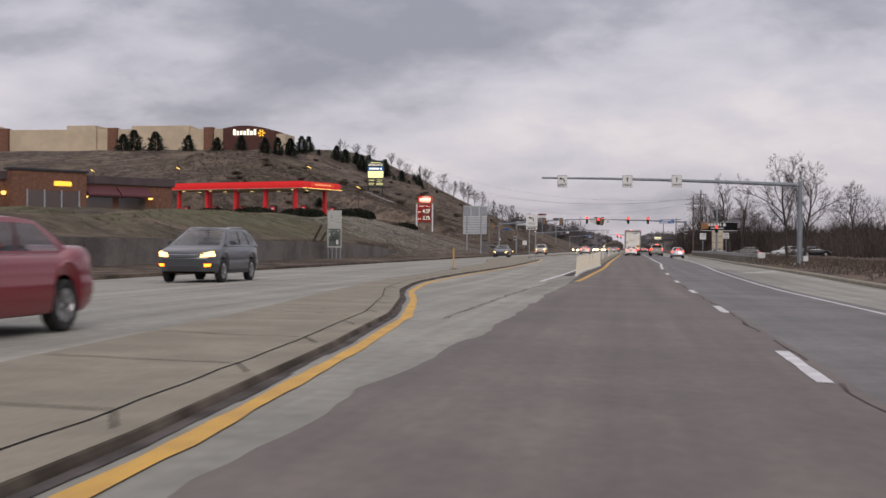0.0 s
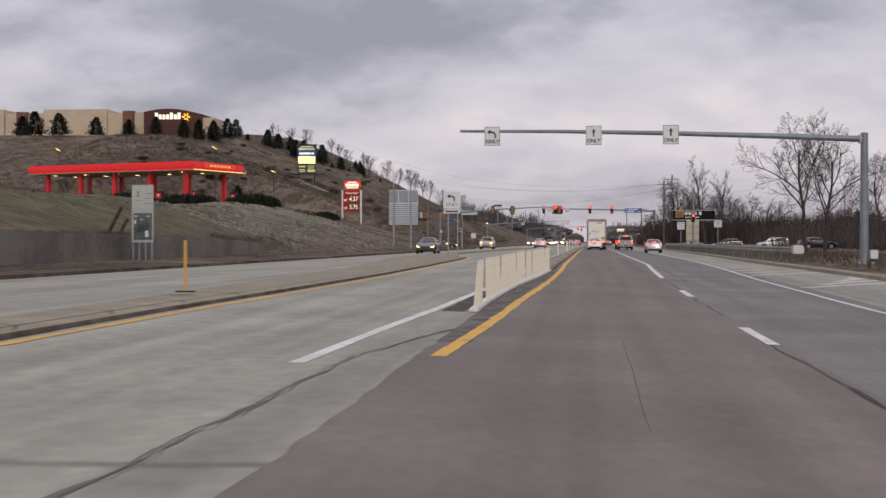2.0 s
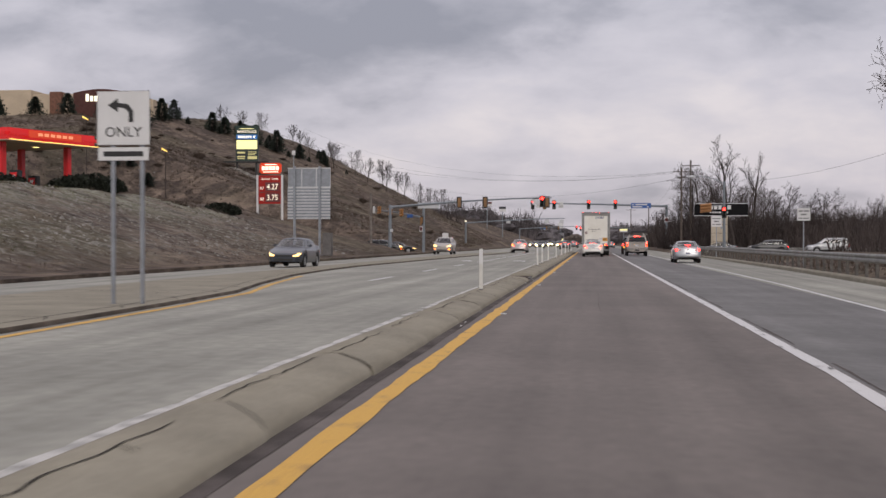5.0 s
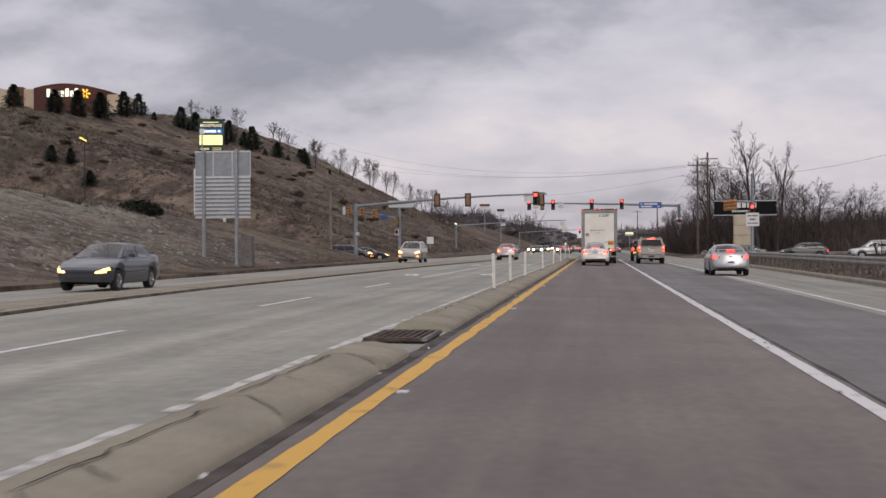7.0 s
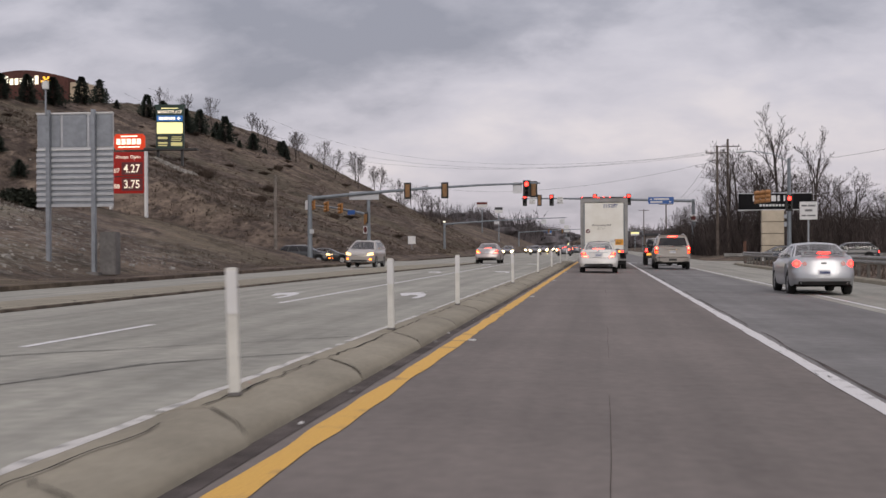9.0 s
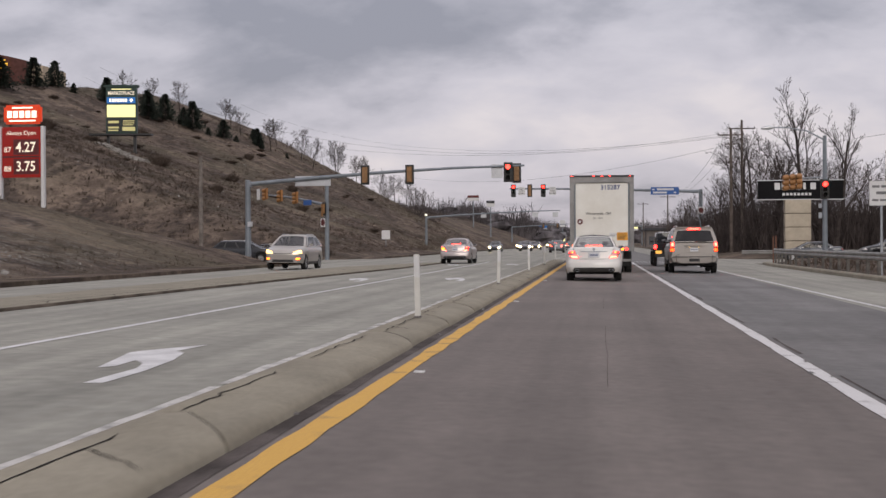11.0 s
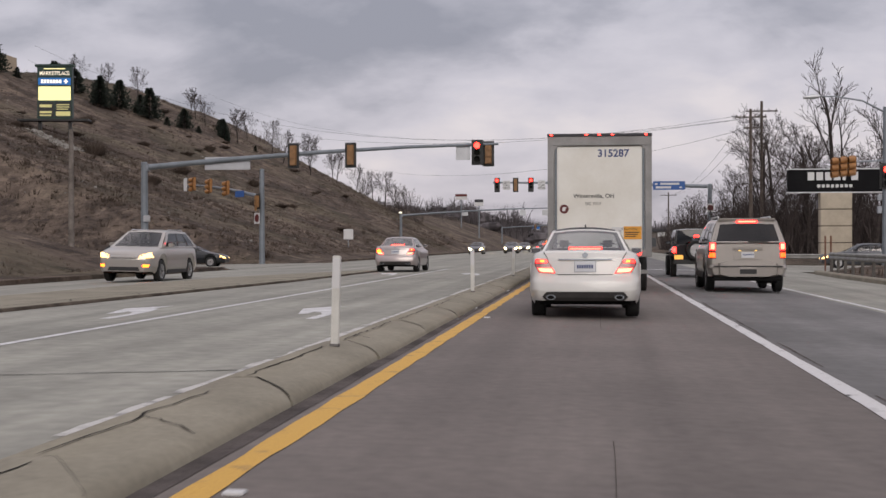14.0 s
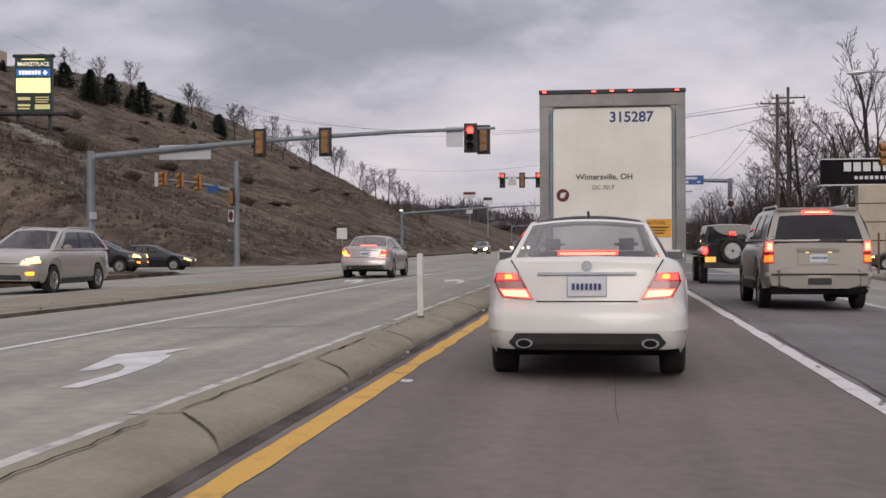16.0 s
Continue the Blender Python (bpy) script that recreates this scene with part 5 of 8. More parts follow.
# tall sign of the shopping centre
mk = thing("shopping_centre_sign", pose(-63.9, 322.2, 14.6, 0, 0, 8), "tall green illuminated shopping-centre sign on the hillside", "pylon sign")
mk.scale = (0.80, 1, 0.83)
part("cabinet", box(-2.6, 2.6, -0.4, 0.4, 2.1, 9.6, 0.05), SIGN_GREEN, mk)
part("crown", box(-2.95, 2.95, -0.5, 0.5, 9.6, 10.0, 0.1), SIGN_GREEN, mk)
words("MARKETPLACE", 0.78, PRICE_LIT, mk, Matrix.Translation((0, -0.41, 8.65)) @ FACE, "word", 0.86, bold=0.015)
bars([(-1.6, 1.6, 9.25, 9.4, -0.402)], SIGN_LIT, mk)
part("blue_panel", box(-2.4, 2.4, -0.44, -0.39, 7.0, 8.0), SIGN_LIT_B, mk)
bars([(-2.0 + i * 0.45, -1.68 + i * 0.45, 7.25, 7.75, -0.442) for i in range(7)] + [(1.4, 2.0, 7.4, 7.6, -0.442), (1.6, 1.8, 7.2, 7.8, -0.443)], SIGN_LIT_W, mk, "pale_bar")
part("cream_panel", box(-2.4, 2.4, -0.44, -0.39, 4.75, 6.75), SIGN_LIT, mk)
part("tenant_panel", box(-2.4, -0.1, -0.44, -0.39, 2.4, 4.5), SIGN_BLACK, mk)
part("tenant_panel", box(0.1, 2.4, -0.44, -0.39, 2.4, 4.5), SIGN_BLACK, mk)
bars([(-2.2, -0.4, 3.75, 4.15, -0.442), (-2.2, -0.4, 2.9, 3.2, -0.442), (-2.2, -0.5, 2.5, 2.7, -0.442)], SIGN_DIM, mk)
bars([(0.3, 2.2, 4.05, 4.2, -0.442), (0.3, 2.2, 3.72, 3.86, -0.442), (0.3, 2.0, 3.42, 3.55, -0.442), (0.2, 2.35, 2.5, 3.15, -0.442)], SIGN_DIM, mk)
part("platform", box(-5.4, 5.1, -0.9, 0.9, 1.75, 2.05, 0.03), SIGN_BLACK, mk)
for x in (-2.3, 2.2):
    part("leg", box(x - 0.22, x + 0.22, -0.25, 0.25, -3.5, 2.1), SIGN_BLACK, mk)

# ---------------------------------------------------------------- filling station
can = thing("fuel_canopy", pose(-49.3, 192.0, 5.95, 0, 0, -20), "red fuel station canopy on red square columns", "canopy")
part("fascia", box(-27.5, 0, 0, 11.5, 4.12, 5.08, 0.35), CANOPY_LIT, can, "glowing red fascia")
part("soffit", box(-27.2, -0.3, 0.3, 11.2, 3.98, 4.05), TAN, can)
part("light_strip", box(0.0, 0.05, 0.3, 11.3, 4.02, 4.08), SODIUM, can)
part("brand_plate", box(0.0, 0.03, 2.5, 9.0, 4.35, 4.95), SIGN_LIT_O, can)
for i in range(6):
    part("pale_bar", box(0.03, 0.05, 3.6 + i * 0.75, 4.15 + i * 0.75, 4.52, 4.78), SIGN_DIM_O, can)
for i in range(5):
    for j in (1.6, 9.6):
        x = -2.2 - i * 5.7
        part("column", box(x - 0.26, x + 0.26, j - 0.26, j + 0.26, -1.3, 4.0, 0.03), RED, can)
for i in range(5):
    for j in (3.5, 7.5):
        smooth(part("soffit_lamp", box(-4.6 - i * 5.4, -4.2 - i * 5.4, j + 0.2, j + 0.6, 3.945, 3.978), UNDERLIGHT, can))


def pump(m):
    p = thing("fuel_pump", m, "dark fuel pump with red panels on an island", "fuel pump", "fuel pumps")
    part("body", box(-0.5, 0.5, -0.3, 0.3, 0.15, 1.9, 0.05), PLASTIC, p)
    part("panel", box(-0.4, 0.4, -0.32, -0.302, 1.0, 1.7, 0.01), RED, p)
    part("screen", box(-0.2, 0.2, -0.335, -0.322, 1.25, 1.5), SIGN_WHITE, p)
    part("island", box(-1.6, 1.6, -0.6, 0.6, -0.4, 0.15, 0.03), CONCRETE, p)
    return p


pm = None
for i in range(5):
    for j in (1.6, 9.6):
        mm = can.matrix_basis @ pose(-2.2 - i * 5.7 + 1.6, j, -0.45)
        if pm is None:
            pm = pump(mm)
        else:
            copy_thing(pm, mm)

shop = thing("station_shop", pose(-62.3, 131.1, 4.5, 0, 0, 55), "brown brick station shop with dark roof and maroon awnings", "building")
part("wall", box(-26, 17, 0, 14, -1.8, 3.3), BRICK, shop)
part("roof", box(-26.3, 17.3, -0.25, 14.3, 3.3, 4.2, 0.05), mat("mauve_roof_band", (0.085, 0.062, 0.068), 0.8, vary=0.12, scale=0.6), shop, "dull mauve roof band")
part("entrance_wall", box(-3.6, 5.2, -1.2, 0, -1.8, 4.35, 0.05), BRICK, shop)
part("entrance_cap", box(-3.8, 5.4, -1.35, 0.1, 4.35, 4.6, 0.03), DARK_ROOF, shop)
part("brand_plate", box(1.2, 3.3, -1.33, -1.21, 2.85, 3.35, 0.15), SIGN_LIT_Y, shop, "glowing amber oval sign")
part("entrance_glass", box(-1.8, 4.2, -1.25, -1.21, -0.3, 2.3), GLASS_DARK, shop)
for x in (-1.9, 0.1, 2.1, 4.2):
    part("door_post", box(x - 0.07, x + 0.07, -1.32, -1.26, -0.4, 2.4), ALU, shop)
for x in (5.4, 9.6):
    b = box(x, x + 4.0, -1.3, -0.02, 1.95, 3.1)
    for v in b.verts:
        if v.co.y < -1 and v.co.z > 3:
            v.co.z = 2.15
    part("awning", b, MAROON, shop)
    part("window", box(x + 0.3, x + 3.7, -0.06, -0.02, -0.2, 1.9), GLASS_DARK, shop)
for x in (-12, -4.0, 5.6, 13.9):
    smooth(part("wall_lamp", box(x - 0.2, x + 0.2, -0.55, -0.05, 1.75, 2.15, 0.08), SODIUM, shop))

# superstore on the plateau
sm = thing("superstore", Matrix.Translation((0, 392, 30.6)), "long tan superstore with a brown brick entrance block", "building")
part("wall", box(-240, -127, 4, 26, -2, 7.6), TAN, sm)
for x0, x1, h in ((-225, -206, 9.2), (-180, -170, 8.8), (-158, -139, 8.6)):
    part("raised_bay", box(x0, x1, 3, 12, -2, h, 0.1), TAN, sm)
for x in (-203, -166, -134):
    part("pilaster", box(x, x + 3.0, 2.6, 5, -2, 8.0), BRICK, sm)
bm = bmesh.new()
for i in range(13):
    u = i / 12
    x = -126.8 + 17.0 * u
    h = 7.3 + 1.1 * math.sin(math.pi * u) - 0.8 * u
    for p in ((x, 0.0 - 1.5 * math.sin(math.pi * u), -2), (x, 0.0 - 1.5 * math.sin(math.pi * u), h), (x, 14, h), (x, 14, -2)):
        bm.verts.new(p)
bm.verts.ensure_lookup_table()
for i in range(12):
    for k in range(3):
        bm.faces.new((bm.verts[4 * i + k], bm.verts[4 * i + k + 1], bm.verts[4 * i + 5 + k], bm.verts[4 * i + 4 + k]))
bm.faces.new([bm.verts[i] for i in (0, 3, 2, 1)])
bm.faces.new([bm.verts[i] for i in (48, 49, 50, 51)])
bmesh.ops.recalc_face_normals(bm, faces=bm.faces)
part("entrance_block", bm, BRICK_D, sm)
bars([(-122.9 + i * 1.1, -122.1 + i * 1.1, 5.0, 6.8 if i in (0, 4, 6) else 6.3, -1.75) for i in range(7)], SIGN_LIT_W, sm, "lit_letter_bar")
part("wall", box(-109.8, -106.8, 1.0, 12, -2, 5.6), TAN, sm)
for k in range(6):
    a = k * math.pi / 3
    cx, cz = -113.9, 5.6
    b = tube([(cx + 0.32 * math.cos(a), -1.6, cz + 0.32 * math.sin(a)), (cx + 1.1 * math.cos(a), -1.6, cz + 1.1 * math.sin(a))], [0.16, 0.24], 6)
    part("lit_spoke", b, SIGN_LIT_Y, sm)

# ---------------------------------------------------------------- vehicles


def lathe(profile, sides=20, bm=None, cx=0.0):
    """A round thing about the x axis: pairs of x and radius."""
    bm = bm or bmesh.new()
    rings = [[bm.verts.new((cx + x, r * math.cos(k * math.tau / sides), r * math.sin(k * math.tau / sides))) for k in range(sides)] for x, r in profile]
    for a, b in zip(rings, rings[1:]):
        for k in range(sides):
            bm.faces.new((a[k], a[(k + 1) % sides], b[(k + 1) % sides], b[k]))
    return bm


def wheel(parent, x, y, r, width=0.22, name="wheel"):
    s = 1 if x > 0 else -1
    h = width / 2
    bm = lathe([(-h * 0.8, r * 0.66), (-h, r * 0.78), (-h * 0.98, r * 0.92), (-h * 0.75, r), (h * 0.75, r), (h * 0.98, r * 0.92), (h, r * 0.78), (h * 0.8, r * 0.66)], 24)
    tyre = smooth(part(name, bm, RUBBER, parent))
    tyre.location = (x, y, r)
    rim = lathe([(s * h * 0.45, 0.001), (s * h * 0.45, r * 0.60), (s * h * 0.80, r * 0.66), (s * h * 0.62, r * 0.70), (-s * h * 0.6, r * 0.66)], 20)
    for k in range(5):
        a = k * math.tau / 5
        c, d = math.cos(a), math.sin(a)
        q = [(s * h * 0.86, c * u - d * v, d * u + c * v) for u, v in ((r * 0.08, -r * 0.07), (r * 0.62, -r * 0.10), (r * 0.62, r * 0.10), (r * 0.08, r * 0.07))]
        q2 = [(s * h * 0.5, b, e) for _, b, e in q]
        va, vb = [rim.verts.new(p) for p in q], [rim.verts.new(p) for p in q2]
        rim.faces.new(va)
        for i in range(4):
            rim.faces.new((va[i], va[(i + 1) % 4], vb[(i + 1) % 4], vb[i]))
    bmesh.ops.recalc_face_normals(rim, faces=rim.faces)
    part("rim", rim, RIM, tyre)
    part("hub", lathe([(s * h * 0.5, r * 0.12), (s * h * 0.95, r * 0.11), (s * h * 0.96, 0.001)], 10), PLASTIC, tyre)
    return tyre


SHAPES = {
    "sedan": dict(L=4.60, W=1.77, H=1.45, r=0.325, ax=(0.95, 3.72), zb=0.24, belt=0.97, hw=0.74, rw=0.545, cab=(0.62, 1.22, 2.45, 3.35),
                  top=[(0, 1.04), (0.10, 1.07), (0.6, 1.05), (1.0, 0.97), (3.2, 0.97), (3.4, 0.96), (4.2, 0.80), (4.5, 0.70), (4.6, 0.62)],
                  lean=[(0.2, 0.14), (0.34, 0.03), (0.45, 0.0), (0.60, 0.01), (0.66, 0.06), (0.90, 0.10), (1.07, 0.14)],
                  plan=[(0, 0.80), (0.05, 0.885), (0.16, 0.945), (0.45, 0.99), (0.9, 1.0), (3.5, 1.0), (4.1, 0.96), (4.45, 0.84), (4.6, 0.66)], doors=((0.10, 0.47), (0.51, 0.90))),
    "coupe": dict(L=4.58, W=1.73, H=1.41, r=0.315, ax=(0.92, 3.55), zb=0.24, belt=0.98, hw=0.755, rw=0.55, cab=(0.45, 1.35, 2.35, 3.30),
                  top=[(0, 1.02), (0.10, 1.06), (0.5, 1.04), (1.0, 0.98), (3.2, 0.97), (4.2, 0.78), (4.58, 0.60)],
                  lean=[(0.2, 0.16), (0.36, 0.02), (0.5, 0.0), (0.66, 0.04), (0.9, 0.10), (1.06, 0.16)],
                  plan=[(0, 0.74), (0.06, 0.85), (0.2, 0.93), (0.5, 0.985), (0.9, 1.0), (3.4, 1.0), (4.1, 0.94), (4.45, 0.80), (4.58, 0.62)], doors=((0.16, 0.40), (0.44, 0.90))),
    "suv": dict(L=5.13, W=2.00, H=1.93, r=0.40, ax=(1.12, 4.06), zb=0.42, belt=1.29, hw=0.93, rw=0.755, cab=(0.08, 0.36, 2.95, 3.80),
                top=[(0, 1.25), (0.1, 1.28), (0.5, 1.29), (3.6, 1.26), (3.8, 1.22), (4.9, 1.05), (5.13, 0.9)],
                lean=[(0.3, 0.16), (0.42, 0.0), (0.66, 0.0), (0.70, 0.08), (1.3, 0.11)],
                plan=[(0, 0.90), (0.05, 0.95), (0.2, 0.985), (0.5, 1.0), (4.3, 1.0), (4.9, 0.94), (5.13, 0.84)], doors=((0.05, 0.27), (0.31, 0.58), (0.62, 0.93))),
    "hatch": dict(L=4.85, W=1.92, H=1.72, r=0.36, ax=(0.95, 3.85), zb=0.30, belt=1.12, hw=0.88, rw=0.65, cab=(0.10, 0.72, 2.72, 3.80),
                  top=[(0, 1.10), (0.1, 1.13), (3.6, 1.135), (3.9, 1.12), (4.5, 1.02), (4.75, 0.93), (4.85, 0.80)],
                  lean=[(0.2, 0.14), (0.36, 0.0), (0.6, 0.0), (0.7, 0.05), (1.10, 0.10)],
                  plan=[(0, 0.84), (0.06, 0.91), (0.2, 0.96), (0.5, 1.0), (3.8, 1.0), (4.35, 0.97), (4.7, 0.88), (4.85, 0.74)], doors=((0.06, 0.24), (0.28, 0.54), (0.58, 0.90))),
    "jeep": dict(L=4.2, W=1.86, H=1.84, r=0.41, ax=(0.75, 3.65), zb=0.55, belt=1.22, hw=0.78, rw=0.72, cab=(0.05, 0.12, 2.2, 2.45),
                 top=[(0, 1.20), (2.4, 1.20), (2.5, 1.18), (3.9, 1.10), (4.2, 1.0)],
                 lean=[(0.4, 0.04), (1.2, 0.0)],
                 plan=[(0, 0.84), (0.04, 0.86), (3.5, 0.84), (4.2, 0.78)], doors=((0.06, 0.38), (0.43, 0.68), (0.72, 0.96))),
}


def car(kind, m, paint, label, lights="brake", glass_m=None, group="", name=None, category="car", turn=False):
    """A car, its rear bumper at the origin and its nose along +y."""
    S = SHAPES[kind]
    L, W, H, r, zb0, belt, hw, rw, (c0, r0, r1, c1) = S["L"], S["W"], S["H"], S["r"], S["zb"], S["belt"], S["hw"], S["rw"], S["cab"]
    glass_m = glass_m or GLASS_DARK
    t = thing(name or "car", m, label, category, group)
    ra = r + 0.055

    def lean(z, y):
        return interp(S["lean"], z) * max(0.0, 1 - y / 0.8)

    ys = sorted({round(v, 3) for v in axis([(0, 0.2, 0.05), (0.2, 0.5, 0.1), (0.5, L - 0.5, 0.16), (L - 0.5, L, 0.08)])} | {round(a + ra * math.cos(k * math.pi / 10), 3) for a in S["ax"] for k in range(11)})
    bm = bmesh.new()
    rings = []
    for y in ys:
        w = W / 2 * interp(S["plan"], y)
        zt, zb = interp(S["top"], y), zb0 + (0.05 if y < 0.3 or y > L - 0.4 else 0)
        for a in S["ax"]:
            if abs(y - a) < ra:
                zb = max(zb, r + math.sqrt(ra * ra - (y - a) ** 2))
        zs = [zb, zb + 0.05, zb + 0.16, 0.34, 0.45, 0.55, 0.62, 0.66, 0.72, zt - 0.16, zt - 0.09, zt - 0.03, zt, zt + 0.012]
        ws = [0.93, 0.965, 0.985, 0.99, 1.0, 1.0, 1.0, 0.99, 0.99, 0.975, 0.955, 0.91, 0.82, 0.0]
        half, last_z = [], zb - 0.001
        for z, k in zip(zs, ws):
            z = min(max(z, last_z + 0.001), zt + 0.012)
            last_z = z
            half.append((w * k, y + lean(z, y), z))
        ring = [bm.verts.new(p) for p in half] + [bm.verts.new((-x, yy, z)) for x, yy, z in half[-2::-1]]
        rings.append(ring)
    n = len(rings[0])
    for a, b in zip(rings, rings[1:]):
        for k in range(n - 1):
            bm.faces.new((a[k], a[k + 1], b[k + 1], b[k]))
    for ring, flip in ((rings[0], True), (rings[-1], False)):
        h = n // 2
        for k in range(h):
            q = [ring[k], ring[k + 1], ring[n - 2 - k], ring[n - 1 - k]]
            q = list(dict.fromkeys(q))
            if len(q) > 2:
                bm.faces.new(q[::-1] if flip else q)
    bmesh.ops.recalc_face_normals(bm, faces=bm.faces)
    smooth(part("body", bm, paint, t), 38)
    part("underbody", box(-W / 2 * 0.80, W / 2 * 0.80, 0.3, L - 0.3, zb0 - 0.02, min(0.75, belt - 0.2)), UNDER, t)
    # greenhouse: pillars and roof, with panes in the openings
    def roof_z(u, v):
        return H - 0.045 * u * u - 0.03 * (2 * v - 1) ** 2

    def rear(u, v):
        u = 2 * u - 1
        return (u * (hw + (rw - hw) * v), c0 + (r0 - c0) * v - (0.05 if kind != "suv" else 0.03) * (1 - u * u) * math.sin(math.pi * (0.15 + 0.7 * v)) ** (1 if kind != "suv" else 0.2), belt + (roof_z(u, 0) - belt) * v)

    def front(u, v):
        u = 2 * u - 1
        return (u * (hw + (rw - hw) * v), c1 + (r1 - c1) * v + 0.08 * (1 - u * u), belt + (roof_z(u, 1) - belt) * v)

    def side(s):
        def fn(u, v):
            a, b = c0 + (c1 - c0) * u, r0 + (r1 - r0) * u
            return (s * (hw + (rw - hw) * v + 0.03 * math.sin(math.pi * v)), a + (b - a) * v, belt + (roof_z(1, u) - belt) * v)
        return fn

    def roof(u, v):
        return ((2 * u - 1) * rw, r0 + (r1 - r0) * v, roof_z(2 * u - 1, v))

    hole_r = (0.045, 0.955, 0.06, 0.93) if kind != "suv" else (0.055, 0.945, 0.05, 0.80)
    hole_f = (0.06, 0.94, 0.05, 0.92)

    def inside(hh):
        return lambda u, v: hh[0] < u < hh[1] and hh[2] < v < hh[3]

    bm = grid(28, 20, rear, skip=inside(hole_r))
    grid(28, 20, front, bm, skip=inside(hole_f))
    grid(12, 12, roof, bm)
    for s in (1, -1):
        grid(50, 14, side(s), bm, skip=lambda u, v: 0.10 < v < 0.84 and any(a < u < b for a, b in S["doors"]))
    bmesh.ops.remove_doubles(bm, verts=bm.verts, dist=0.004)
    bmesh.ops.recalc_face_normals(bm, faces=bm.faces)
    smooth(part("roof", bm, paint, t), 30)

    def pane(nm, fn, hh, gl):
        u0, u1, v0, v1 = hh
        p = smooth(part(nm, grid(10, 8, lambda u, v: fn(u0 - 0.02 + (u1 - u0 + 0.04) * u, v0 - 0.03 + (v1 - v0 + 0.06) * v)), gl, t))
        p.visible_shadow = False
        return p

    pane("rear_window", rear, hole_r, REAR_GLASS if kind == "sedan" else glass_m)
    pane("windscreen", front, hole_f, GLASS_DARK)
    for s in (1, -1):
        for a, b in S["doors"]:
            pane("side_window", side(s), (a, b, 0.10, 0.84), glass_m)
    for s in (1, -1):
        for (_, a), (b, _) in zip(S["doors"], S["doors"][1:]):
            fn = side(s)
            part("pillar_trim", grid(2, 8, lambda u, v: (lambda q: (q[0] + s * 0.006, q[1], q[2]))(fn(a + (b - a) * u, 0.09 + 0.76 * v))), PLASTIC, t)
        if kind in ("hatch", "suv"):
            part("sill", box(s * W / 2 * 0.96 if s > 0 else -W / 2 * 1.004, W / 2 * 1.004 if s > 0 else -W / 2 * 0.96, S["ax"][0] + ra + 0.03, S["ax"][1] - ra - 0.03, zb0 - 0.02, zb0 + 0.10, 0.015), PLASTIC, t)
        if kind == "hatch":
            smooth(part("roof_rail", tube([(s * (rw - 0.04), r0 + 0.15, H - 0.07), (s * (rw - 0.04), r0 + 0.3, H - 0.01), (s * (rw - 0.04), r1 - 0.3, H - 0.01), (s * (rw - 0.04), r1 - 0.1, H - 0.07)], 0.016, 8), ALU, t))
    if paint is WHITE_P and kind == "sedan":
        part("roof_glass", grid(8, 8, lambda u, v: (lambda p: (p[0] * 0.9, p[1], p[2] + 0.012))(roof(u, 0.0 + 0.85 * v))), PLASTIC, t, "dark glass roof panel")
    # cabin
    part("parcel_shelf", box(-hw * 0.85, hw * 0.85, c0 + 0.12, r0 + 0.25, belt - 0.10, belt - 0.05), INTERIOR, t)
    part("dashboard", box(-hw * 0.9, hw * 0.9, r1 + 0.35, c1 - 0.05, belt - 0.15, belt + 0.02, 0.03), INTERIOR, t)
    for x in (-0.37, 0.37):
        part("seat", box(x - 0.24, x + 0.24, r0 + 0.95, r0 + 1.12, 0.5, belt + 0.14, 0.03), INTERIOR, t)
        part("headrest", box(x - 0.12, x + 0.12, r0 + 0.97, r0 + 1.07, belt + 0.15, belt + 0.27, 0.045), INTERIOR, t)
    part("rear_bench", box(-hw * 0.8, hw * 0.8, r0 + 0.12, r0 + 0.28, 0.5, belt + 0.10, 0.05), INTERIOR, t)
    for a in S["ax"]:
        for s in (1, -1):
            wheel(t, s * (W / 2 - 0.13), a, r)

    # where the tail and the nose lie at a given x
    def tail(x, z):
        y = 0.0
        for a, b in zip(S["plan"], S["plan"][1:]):
            if b[1] <= a[1] or a[0] > 1.0:
                break
            if abs(x) > W / 2 * a[1] * 0.985:
                f = min(1.0, (abs(x) / (W / 2 * 0.985) - a[1]) / max(1e-6, b[1] - a[1])) if b[1] > a[1] else 0
                y = a[0] + (b[0] - a[0]) * f
        return y + lean(z, y)

    def nose(x, z):
        y = L
        for a, b in zip(S["plan"][::-1], S["plan"][-2::-1]):
            if abs(x) > W / 2 * a[1] * 0.985 and b[1] > a[1]:
                y = a[0] + (b[0] - a[0]) * min(1.0, (abs(x) / (W / 2 * 0.985) - a[1]) / (b[1] - a[1]))
        # the bonnet falls away towards the nose
        while y > L - 0.8 and interp(S["top"], y) < z + 0.02:
            y -= 0.02
        return y

    def cover(nm, poly, material, at=tail, out=0.012, deep=0.05, parent=t, label=""):
        """A lamp or trim piece that follows the tail or the nose."""
        pts = []
        for (xa, za), (xb, zc) in zip(poly, poly[1:] + poly[:1]):
            for k in range(4):
                pts.append((xa + (xb - xa) * k / 4, za + (zc - za) * k / 4))
        sgn = -1 if at is tail else 1
        b = bmesh.new()
        fr = [b.verts.new((x, at(x, z) + sgn * out, z)) for x, z in pts]
        bk = [b.verts.new((x, at(x, z) - sgn * deep, z)) for x, z in pts]
        cx, cz = sum(p[0] for p in pts) / len(pts), sum(p[1] for p in pts) / len(pts)
        rings_ = [fr]
        for f in (0.72, 0.45, 0.2):
            rings_.append([b.verts.new((cx + (x - cx) * f, at(cx + (x - cx) * f, cz + (z - cz) * f) + sgn * out, cz + (z - cz) * f)) for x, z in pts])
        c = b.verts.new((cx, at(cx, cz) + sgn * out, cz))
